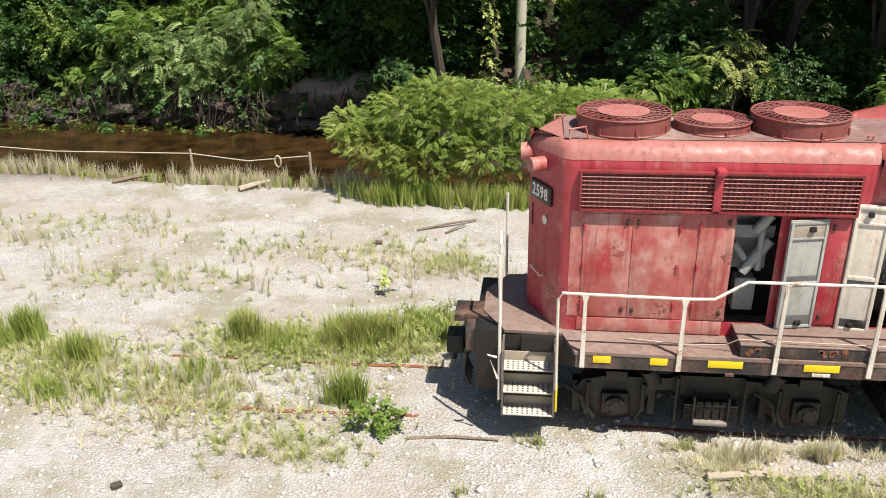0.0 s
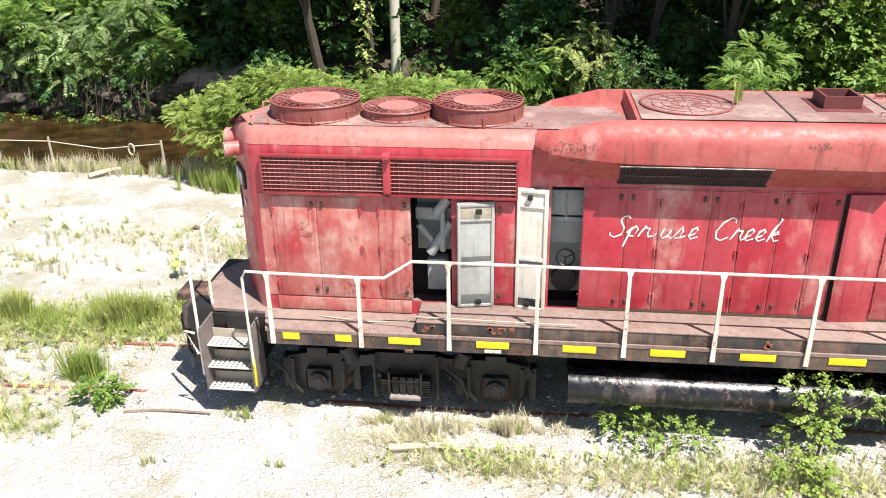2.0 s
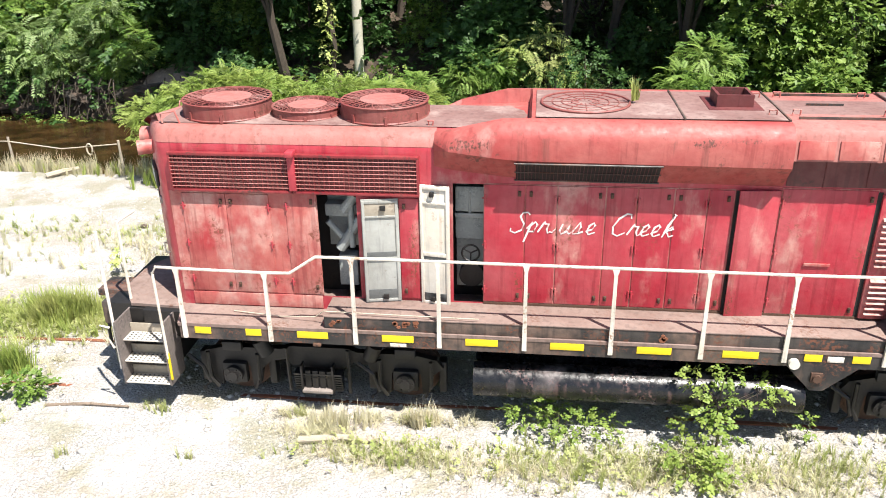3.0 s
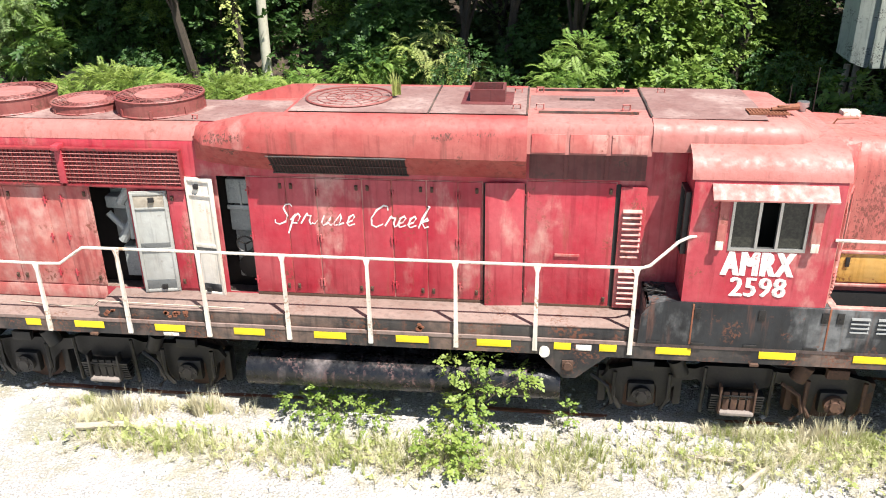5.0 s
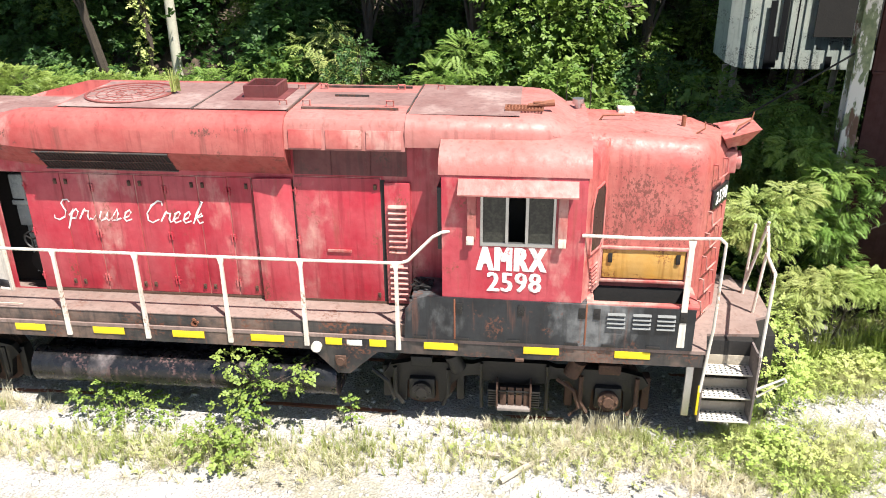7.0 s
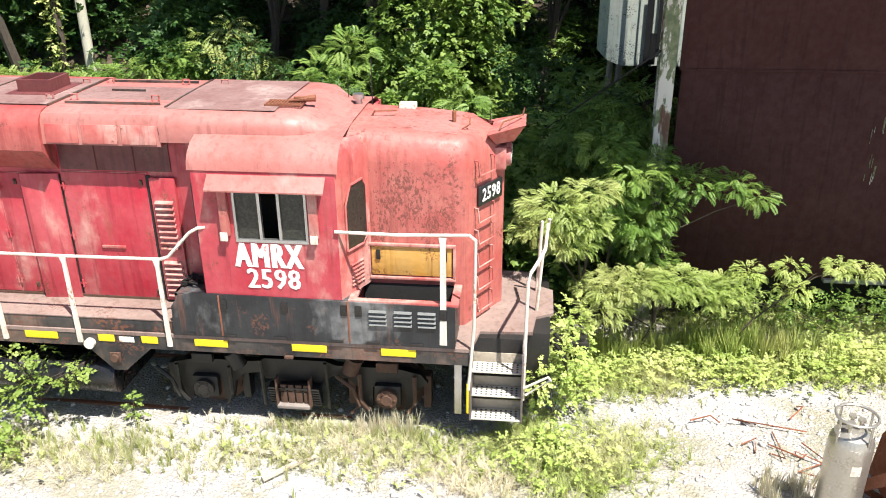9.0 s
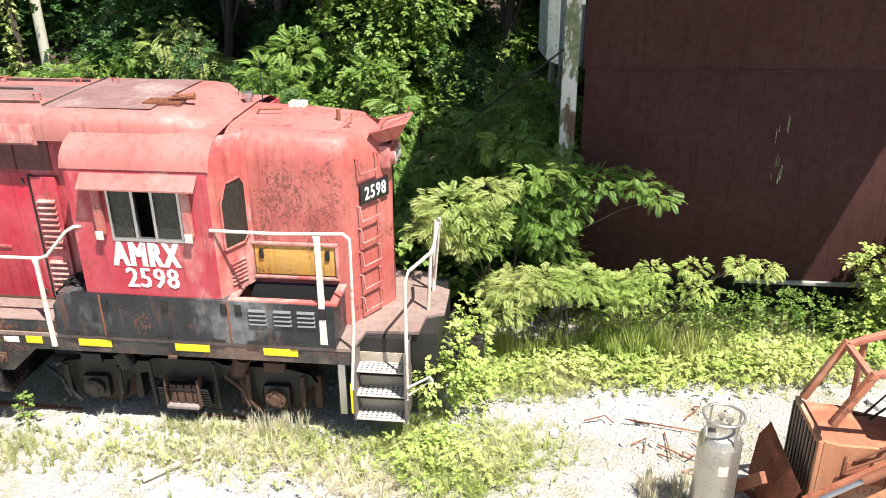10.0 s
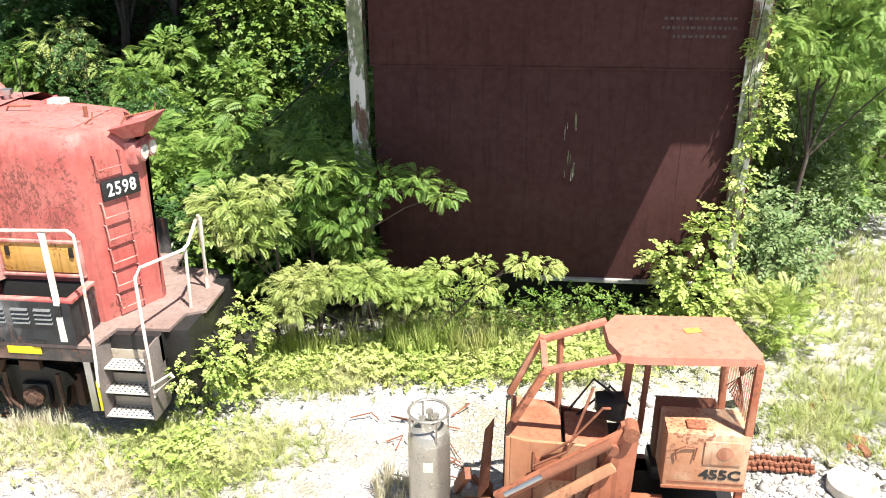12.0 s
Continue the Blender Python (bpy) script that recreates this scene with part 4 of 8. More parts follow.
part("window_rim", bm, RED_END, loco)
bm = B()
for i in range(6):
    tube(bm, [(slant(10.2) + 0.012, 10.2, 2.42 + i * 0.06), (slant(10.45) + 0.012, 10.45, 2.42 + i * 0.06)], 0.014, 5)
part("vent_louver", bm, RED_END, loco)
# writing on the cab and hood
for k, dx in enumerate((-0.024, -0.012, 0.0, 0.012, 0.024)):
    lettering("lettering", "AMRX", 0.50, pose(11.55 + dx, 9.997 - 0.002 * k, 2.89, 90, 0, 0), LETTER, loco, 0.60, 0, 0.001, 0.0, 1.16)
    lettering("lettering", "2598", 0.405, pose(11.59 + dx * 0.6, 9.997 - 0.002 * k, 2.555, 90, 0, 0), LETTER, loco, 0.85, 0, 0.001, 0.0, 1.08)
SCRIPT = {
    "S": [[(0.62, 0.86), (0.5, 0.98), (0.3, 0.95), (0.24, 0.78), (0.36, 0.6), (0.5, 0.42), (0.46, 0.14), (0.22, 0.0), (0.0, 0.08), (-0.02, 0.22)]],
    "p": [[(0.0, 0.2), (0.14, 0.48), (0.1, 0.2), (0.04, -0.38)], [(0.1, 0.3), (0.26, 0.5), (0.38, 0.36), (0.3, 0.08), (0.1, 0.08)]],
    "r": [[(0.0, 0.06), (0.12, 0.42), (0.16, 0.52), (0.2, 0.42), (0.34, 0.42), (0.32, 0.2), (0.4, 0.04), (0.5, 0.1)]],
    "u": [[(0.02, 0.44), (-0.02, 0.14), (0.08, 0.02), (0.22, 0.1), (0.32, 0.44), (0.28, 0.12), (0.38, 0.02), (0.48, 0.12)]],
    "s": [[(0.0, 0.06), (0.2, 0.52), (0.28, 0.3), (0.22, 0.06), (0.04, 0.03)], [(0.22, 0.05), (0.42, 0.14)]],
    "e": [[(0.0, 0.14), (0.2, 0.24), (0.28, 0.4), (0.2, 0.5), (0.06, 0.38), (0.04, 0.14), (0.14, 0.02), (0.36, 0.12)]],
    "C": [[(0.66, 0.78), (0.6, 0.96), (0.42, 1.0), (0.16, 0.76), (0.04, 0.4), (0.12, 0.1), (0.34, 0.0), (0.6, 0.16)]],
    "k": [[(0.06, 0.02), (0.16, 0.6), (0.28, 0.98), (0.2, 1.02), (0.1, 0.5), (0.04, 0.0)], [(0.08, 0.26), (0.32, 0.5), (0.36, 0.38), (0.14, 0.26), (0.3, 0.03), (0.46, 0.1)]],
}


def script(letters, z):
    """Brush lettering on the hood doors: (letter, place, size)."""
    for ch, x, size in letters:
        bm = B()
        for stroke in SCRIPT[ch]:
            n = len(stroke)
            pts = [(u * size + 0.28 * v * size, 0.0, v * size) for u, v in stroke]
            tube(bm, pts, [size * (0.026 + 0.02 * math.sin(math.pi * (q + 0.5) / n)) for q in range(n)], 6)
        bmesh.ops.transform(bm, matrix=Matrix.Translation((x, 10.595, z)) @ Matrix.Diagonal((1, 0.15, 1, 1)), verts=bm.verts)
        part("script_letter", bm, LETTER, loco)


script((("S", 4.80, 0.33), ("p", 5.02, 0.36), ("r", 5.19, 0.36), ("u", 5.50, 0.36), ("s", 5.67, 0.37), ("e", 5.86, 0.37)), 3.02)
script((("C", 6.20, 0.34), ("r", 6.44, 0.36), ("e", 6.61, 0.37), ("e", 6.76, 0.37), ("k", 6.92, 0.34)), 3.02)
bm = B()
tube(bm, [(5.36, 10.596, 3.06), (5.4, 10.596, 3.04), (5.45, 10.596, 3.1)], 0.007, 5)
part("worn_letter", bm, LETTER, loco)
# louvred door beside the cab
lv = part("louvred_door", box(B(), 9.76, 10.12, 10.56, 10.615, 1.88, 3.74, 0.012), RED, loco, "red louvred door bent at the top")
for z0, n in ((1.98, 7), (2.72, 9)):
    for i in range(n):
        z = z0 + i * 0.085
        m = Matrix.Translation((9.94, 10.55, z)) @ pose(0, 0, 0, 35, 0, 0)
        part("louver", box(B(), -0.13, 0.13, -0.04, 0.02, -0.008, 0.008, 0, m), RED_END, lv, soft=False)
part("door_gap", box(B(), 9.70, 9.765, 10.6, 10.618, 1.88, 3.76), DARK, loco)

# ---- nose ----


def nose(x, hw, drop=0.0):
    return ring(x, hw, HZ, 4.30 - drop, 4.40 - drop, 0.3)


part("short_hood", loft(B(), [nose(12.40, 0.88, -0.07), nose(12.62, 0.9, -0.035), nose(13.4, 0.9, 0.0), nose(13.95, 0.9, 0.05), nose(14.08, 0.86, 0.06), nose(14.13, 0.79, 0.07), nose(14.52, 0.12, 0.1), nose(14.57, 0.06, 0.14)]), RED_NOSE, loco, "faded pinkish-red short hood with rust pits")
part("short_hood_roof", loft(B(), [[(x, CY + y, z) for y, z in ((-0.6, 4.43 - d), (0, 4.436 - d), (0.6, 4.43 - d))] for x, d in ((12.6, 0.0), (13.4, 0.03), (13.95, 0.075))], cap=False), RED_TOP, loco)
# headlight housings and the notched visor
bm = B()
for z in (3.92,):
    cyl(bm, (14.4, 11.42, z), (14.66, 11.42, z), 0.13, seg=18)
    cyl(bm, (14.4, 11.68, z), (14.66, 11.68, z), 0.13, seg=18)
box(bm, 14.38, 14.6, 11.28, 11.8, 3.76, 4.08, 0.03)
part("headlight", bm, RED_END, loco)
bm = B()
for y in (11.42, 11.68):
    cyl(bm, (14.661, y, 3.92), (14.67, y, 3.92), 0.1, seg=18)
part("headlight_lens", bm, LENS, loco)
bm = B()
vs = [(14.35, 11.1, 4.3), (14.85, 11.2, 4.42), (14.85, 11.84, 4.42), (14.35, 11.94, 4.3), (14.45, 11.3, 4.12), (14.7, 11.36, 4.16), (14.7, 11.68, 4.16), (14.45, 11.74, 4.12)]
vv = [bm.verts.new(v) for v in vs]
for q in ((0, 1, 2, 3), (4, 7, 6, 5), (0, 4, 5, 1), (1, 5, 6, 2), (2, 6, 7, 3), (3, 7, 4, 0)):
    bm.faces.new([vv[i] for i in q])
part("visor", bm, RED_END, loco)
bm = B()
tube(bm, [(14.5, 11.2, 4.36), (14.55, 11.25, 4.45), (14.8, 11.6, 4.46), (14.82, 11.62, 4.56)], 0.014, 6)
cyl(bm, (13.86, 11.5, 4.33), (13.86, 11.5, 4.52), 0.03, seg=10)
tube(bm, [(13.95, 11.2, 4.32), (14.1, 11.2, 4.42), (14.1, 11.25, 4.5)], 0.012, 6)
tube(bm, [(12.7, 11.5, 4.42), (12.75, 11.5, 4.5), (13.05, 11.55, 4.5)], 0.014, 6)
part("roof_fitting", bm, RUST_STEEL, loco)
part("roof_box", box(B(), 13.0, 13.25, 12.0, 12.2, 4.36, 4.48, 0.02), WHITE, loco)


def corner_frame(x0, y0, x1, y1, z):
    """A frame on a slanted hood corner: u along it, v up, w outward."""
    u = Vector((x1 - x0, y1 - y0, 0)).normalized()
    w = Vector((u.y, -u.x, 0))
    return Matrix(((u.x, 0, w.x, x0), (u.y, 0, w.y, y0), (0, 1, 0, z), (0, 0, 0, 1)))


def number_board(m, length):
    b = part("number_board", box(B(), 0, length, -0.14, 0.14, 0.0, 0.05, 0.02, m), BOARD, loco, "black number board with white figures")
    lettering("figures", "2598", 0.255, m @ pose(length / 2, 0, 0.053), FIGURE, b, 0.80, 0, 0.002, 0.004, 1.12)
    return b


nm = corner_frame(14.13, 10.73, 14.52, 11.40, 3.50)
number_board(nm @ pose(0.18, 0, 0.0), 0.58)
rm = corner_frame(-0.80, 11.40, -0.42, 10.72, 3.62)
number_board(rm @ pose(0.03, 0, 0.0), 0.58)
# ladder rungs on the nose corner
for k, z in enumerate((1.78, 2.13, 2.48, 2.83, 3.15, 3.82)):
    bm = B()
    m = corner_frame(14.13, 10.73, 14.52, 11.40, z)
    pts = [m @ Vector(p) for p in ((0.14, 0.2, 0.0), (0.14, 0.2, 0.06), (0.14, 0.0, 0.08), (0.52, 0.0, 0.08), (0.52, 0.2, 0.06), (0.52, 0.2, 0.0))]
    tube(bm, pts, 0.013, 6)
    part("ladder_rung", bm, RED_END, loco)
bm = B()
cyl(bm, (-0.78, 11.52, 4.1), (-0.98, 11.52, 4.1), 0.14, seg=18)
cyl(bm, (-0.6, 11.12, 4.05), (-0.84, 11.0, 4.05), 0.11, seg=16)
part("marker_lamp", bm, RED_END, loco)
bm = B()
tube(bm, [rm @ Vector(p) for p in ((0.1, -1.25, 0.0), (0.1, -1.25, 0.06), (0.4, -1.3, 0.06), (0.4, -1.3, 0))], 0.013, 6)
part("grab_iron", bm, WHITE, loco)
bm = B()
cyl(bm, rm @ Vector((0.42, -0.4, 0.0)), rm @ Vector((0.42, -0.4, 0.02)), 0.07, seg=16)
part("side_port", bm, STEEL, loco)
part("tool_door", box(B(), -0.72, -0.7, -0.2, 0.15, 0, 0.02, 0.004, rm @ pose(0.75, -0.4, 0)), SILL, loco)

# yellow toolbox door and the open battery box before it
tb = part("toolbox_door", box(B(), 12.8, 13.92, 10.585, 10.612, 2.42, 2.86, 0.012), YELLOW_OLD, loco, "worn yellow toolbox door stained with rust")
bm = B()
for x in (12.9, 13.82):
    box(bm, x - 0.03, x + 0.03, 10.56, 10.585, 2.66, 2.8, 0.01)
part("latch", bm, GRIME, tb)
bm = B()
for a, b, c, d in ((12.75, 13.97, 2.86, 2.9), (12.75, 13.97, 2.36, 2.4), (12.75, 12.79, 2.4, 2.86), (13.93, 13.97, 2.4, 2.86)):
    box(bm, a, b, 10.56, 10.615, c, d, 0.008)
part("toolbox_frame", bm, RED_END, loco)


def skirt(bm):
    pts = [(10.08, 1.65), (14.02, 1.65), (14.02, 2.27), (10.42, 2.32), (10.22, 2.27), (10.1, 2.1)]
    return slab(bm, pts, 9.97, 10.0)


both(skirt, "battery_box", SKIRT, label="black battery box side with rust stains")
bm = B()
box(bm, 10.16, 10.2, 10.0, 10.62, 1.65, 2.3, 0.005)
box(bm, 10.16, 12.62, 10.0, 10.62, 2.25, 2.3, 0.005)
box(bm, 13.98, 14.02, 10.0, 10.62, 1.65, 2.28, 0.005)
part("box_top", bm, SKIRT, loco)
# near-black floor and back sheet: the box's inner shade put into colour
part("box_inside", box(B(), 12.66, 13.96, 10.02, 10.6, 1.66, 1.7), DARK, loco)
part("box_shade", box(B(), 12.68, 13.95, 10.6, 10.612, 1.7, 2.28), DARK, loco, "dark sheet painting the shade inside the open battery box")
bm = B()
box(bm, 12.58, 14.06, 9.99, 10.08, 2.26, 2.31, 0.008)
box(bm, 13.95, 14.06, 10.08, 10.6, 2.26, 2.31, 0.008)
box(bm, 12.58, 12.68, 10.08, 10.6, 2.26, 2.31, 0.008)
part("box_rim", bm, RED_END, loco)
for x in (12.98, 13.32, 13.64):
    for i in range(4):
        bm = B()
        m = Matrix.Translation((x, 9.965, 1.98 + i * 0.065)) @ pose(0, 0, 0, 40, 0, 0)
        box(bm, -0.12, 0.12, -0.03, 0.02, -0.005, 0.005, 0, m)
        part("louver", bm, LOUVER, loco, soft=False)
bm = B()
for x in (10.85, 11.7, 12.52, 12.72, 13.86):
    box(bm, x - 0.045, x + 0.045, 9.955, 9.972, 2.08, 2.24, 0.006)
    cyl(bm, (x, 9.945, 2.14), (x, 9.96, 2.14), 0.022, seg=8)
for x in (10.3, 10.9, 11.6, 12.4, 12.9, 13.5):
    box(bm, x - 0.09, x + 0.09, 9.95, 9.975, 1.66, 1.7, 0.006)
part("box_latch", bm, GRIME, loco)
bm = B()
for x in (10.79, 12.58):
    box(bm, x - 0.012, x + 0.012, 9.962, 9.972, 1.67, 2.3, 0.003)
part("box_seam", bm, RUST_STEEL, loco)
# cables and rag in the corner behind the cab
bm = B()
rk = random.Random(2)
for i in range(9):
    pts = [(10.3 + rk.uniform(-0.15, 0.15), 10.3 + rk.uniform(-0.15, 0.15), 2.3 + rk.uniform(0.0, 0.08)) for _ in range(5)]
    tube(bm, pts, 0.018, 5)
solid("cable_coil", bm, GRIME, "small heap of black cable on the battery box", "cable")

# reflectors
for x0, x1 in ((0.12, 0.37), (0.91, 1.15), (1.7, 2.17), (2.98, 3.45), (4.21, 4.68), (5.43, 5.91), (6.65, 7.13), (7.83, 8.32), (8.93, 9.17), (9.57, 9.81), (10.35, 10.83), (11.75, 12.24), (13.0, 13.48)):
    part("reflector", box(B(), x0, x1, 9.988, 9.998, 1.475, 1.585, 0.002), YELLOW, loco, "yellow reflective strip")
part("reflector", box(B(), 9.24, 9.46, 9.988, 9.998, 1.475, 1.56, 0.002), WHITE, loco, "white strip")
part("reflector", box(B(), 3.1, 3.34, 9.988, 9.998, 1.40, 1.45, 0.002), WHITE, loco)
part("lug", cyl(B(), (8.8, 9.93, 1.44), (8.8, 10.0, 1.44), 0.075, seg=16), WHITE, loco, "white painted fuel cap")
bm = B()
cyl(bm, (9.14, 9.93, 1.22), (9.14, 10.0, 1.22), 0.06, seg=12)
box(bm, 9.06, 9.22, 9.97, 10.0, 1.14, 1.3, 0.01)
for x in (2.0, 11.7):
    box(bm, x - 0.06, x + 0.06, 9.95, 10.0, 1.36, 1.4, 0.005)
part("jack_lug", bm, TRUCK_RUST, loco)

# ---- handrails ----


def rail_part(pts, r=0.022, material=WHITE):
    return part("handrail", tube(B(), pts, r, 8), material, loco, "white pipe handrail, chipped")


RY = 9.985
rail_part([(-0.38, RY, 1.0), (-0.40, RY, 2.45), (-0.34, RY, 2.56), (0.0, RY, 2.55), (1.33, RY, 2.53), (1.68, RY, 2.54), (2.08, RY, 2.81), (2.6, RY, 2.81), (5.0, RY, 2.80), (8.7, RY, 2.79), (10.05, RY, 2.80), (10.16, RY, 2.84), (10.5, RY, 3.2), (10.62, RY, 3.27), (10.72, RY + 0.03, 3.28)])
rail_part([(12.46, RY, 3.29), (13.3, RY, 3.28), (14.2, RY, 3.31), (14.28, RY, 3.24), (14.27, RY, 2.0), (14.2, RY, 1.0)])
for x, zt, zb in ((-0.03, 2.54, 1.4), (1.3, 2.52, 1.4), (2.59, 2.8, 1.42), (3.83, 2.81, 1.42), (5.06, 2.8, 1.44), (6.28, 2.79, 1.44), (7.53, 2.78, 1.44), (8.66, 2.78, 1.45), (9.99, 2.79, 1.45), (13.86, 3.27, 1.7)):
    bm = B()
    w = 0.034 if x < 13 else 0.05
    pts = [(x, RY - 0.005, zb), (x, RY - 0.005, zb + 0.3), (x, RY, zt)]
    loft(bm, [[(x - w, RY - 0.02, zb), (x + w, RY - 0.02, zb), (x + w, RY + 0.02, zb), (x - w, RY + 0.02, zb), (x - w, RY - 0.02, zb)],
              [(x - w * 0.8, RY - 0.02, zb + 0.6), (x + w * 0.8, RY - 0.02, zb + 0.6), (x + w * 0.8, RY + 0.015, zb + 0.6), (x - w * 0.8, RY + 0.015, zb + 0.6), (x - w * 0.8, RY - 0.02, zb + 0.6)],
              [(x - w * 0.7, RY - 0.02, zt - 0.1), (x + w * 0.7, RY - 0.02, zt - 0.1), (x + w * 0.7, RY + 0.015, zt - 0.1), (x - w * 0.7, RY + 0.015, zt - 0.1), (x - w * 0.7, RY - 0.02, zt - 0.1)],
              [(x - 0.05, RY - 0.02, zt), (x + 0.05, RY - 0.02, zt), (x + 0.05, RY + 0.015, zt), (x - 0.05, RY + 0.015, zt), (x - 0.05, RY - 0.02, zt)]])
    part("handrail_post", bm, WHITE, loco, "white rail post with rust at its foot")
    if x < 10:
        bm = B()
        tube(bm, [(x, 2 * CY - RY, zb), (x, 2 * CY - RY, zt)], 0.03, 6)
        part("handrail_post", bm, WHITE, loco)
# end rails
for pts in ([(-1.2, RY + 0.05, 0.75), (-1.2, RY + 0.05, 2.5), (-1.22, RY + 0.1, 3.05)], [(-1.22, 10.7, 1.6), (-1.22, 10.7, 2.95), (-1.25, 11.3, 2.9)],
            [(-1.22, 2 * CY - RY, 0.8), (-1.22, 2 * CY - RY, 2.9)],
            [(14.95, RY + 0.06, 0.85), (14.96, RY + 0.06, 2.66), (15.0, RY + 0.16, 2.76), (15.16, 11.1, 2.6), (15.19, 11.2, 2.64), (15.22, 11.5, 2.9)],
            [(15.1, 11.2, 1.62), (15.16, 11.17, 2.62)], [(15.1, 11.9, 1.62), (15.24, 11.55, 2.95)], [(15.1, 2 * CY - 11.2, 1.62), (15.14, 2 * CY - 11.2, 2.8)]):
    rail_part(pts, 0.024)
rail_part([(-1.24, 9.98, 1.5), (-1.36, 9.95, 1.55), (-1.22, 9.98, 1.15)], 0.02)
rail_part([(14.95, 10.02, 1.05), (15.28, 9.95, 1.3), (15.31, 9.95, 1.25), (14.98, 10.02, 0.95)], 0.02)


# ---- steps ----
def step_well(x0, x1, side):
    well = part("step_well", box(B(), x0 - 0.03, x0, 9.98, 10.5, 0.5, DECK_Z - 0.05, 0.004), STEP_SIDE, loco, "boarding steps with dusty grey sides")
    part("step_side", box(B(), x1, x1 + 0.03, 9.98, 10.5, 0.5, DECK_Z - 0.05, 0.004), STEP_SIDE, well)
    part("step_back", box(B(), x0, x1, 10.46, 10.5, 0.5, DECK_Z - 0.05), GRIME, well)
    for k, z in enumerate((0.52, 0.86, 1.20)):
        y0 = 9.98 + k * 0.07
        t = part("tread", box(B(), x0, x1, y0, y0 + 0.27, z, z + 0.02, 0.003), TREAD, well, "pale perforated tread")
        bm = B()
        for i in range(9):
            for j in range(4):
                cx, cy = x0 + 0.06 + i * (x1 - x0 - 0.12) / 8, y0 + 0.04 + j * 0.06
                cyl(bm, (cx, cy, z + 0.019), (cx, cy, z + 0.022), 0.018, seg=6)
        tagged(part("tread_hole", bm, GRIME, t), kind="stuff")
        part("riser", box(B(), x0, x1, y0 + 0.27, y0 + 0.285, z + 0.02, z + 0.17, 0.003), WOOD, well)
    xm = x1 + 0.035 if side < 0 else x0 - 0.065
    part("edge_stripe", box(B(), xm, xm + 0.03, 9.97, 10.0, 0.62, 1.1, 0.004), YELLOW, well)
    return well


step_well(-1.14, -0.42, -1)
step_well(14.24, 14.92, 1)
bm = B()
box(bm, -1.6, -0.5, 10.6, 12.44, 0.55, 1.6, 0.03)
box(bm, 14.5, 15.3, 10.6, 12.44, 0.55, 1.6, 0.03)
part("pilot", bm, GRIME, loco)
bm = B()
for s, x in ((-1, -1.5), (1, 15.3)):
    box(bm, min(x, x + s * 0.35), max(x, x + s * 0.35), CY - 0.12, CY + 0.12, 0.78, 1.02, 0.03)
    box(bm, min(x + s * 0.33, x + s * 0.62), max(x + s * 0.33, x + s * 0.62), CY - 0.2, CY + 0.16, 0.72, 1.06, 0.05)
    cyl(bm, (x + s * 0.5, CY - 0.12, 0.6), (x + s * 0.5, CY - 0.12, 1.12), 0.05, seg=10)
part("coupler", bm, GRIME, loco)
bm = B()
for s, x in ((-1, -1.58), (1, 15.38)):
    for dy in (-0.75, -0.6, -0.45, -0.3, 0.4, 0.6):
        tube(bm, [(x, CY + dy, 1.25), (x + s * 0.16, CY + dy, 1.05), (x + s * 0.2, CY + dy + 0.05, 0.7), (x + s * 0.12, CY + dy + 0.12, 0.45)], 0.028, 7)
part("air_hose", bm, GRIME, loco)
bm = B()
box(bm, -1.95, -1.35, 11.0, 11.5, 1.5, 1.62, 0.02)
box(bm, -1.75, -1.4, 10.7, 11.05, 1.15, 1.55, 0.03)
part("end_platform", bm, SILL, loco)

# ---- trucks, tank ----


def side_frame(bm, cx, y):
    top = [(-1.95, 0.78), (-1.85, 0.92), (-1.5, 1.0), (-0.6, 1.0), (-0.45, 1.06), (0.45, 1.06), (0.6, 1.0), (1.5, 1.0), (1.85, 0.92), (1.95, 0.78)]
    low = [(1.8, 0.66), (1.74, 0.34), (1.62, 0.3), (1.6, 0.66), (1.5, 0.76), (1.24, 0.76), (1.14, 0.66), (1.12, 0.3), (1.0, 0.34), (0.94, 0.62), (0.8, 0.78), (0.55, 0.82), (0.45, 0.72), (-0.45, 0.72), (-0.55, 0.82), (-0.8, 0.78), (-0.94, 0.62), (-1.0, 0.34), (-1.12, 0.3), (-1.14, 0.66), (-1.24, 0.76), (-1.5, 0.76), (-1.6, 0.66), (-1.62, 0.3), (-1.74, 0.34), (-1.8, 0.66)]
    return slab(bm, [(cx + x, z) for x, z in top + low], y, y + 0.12)


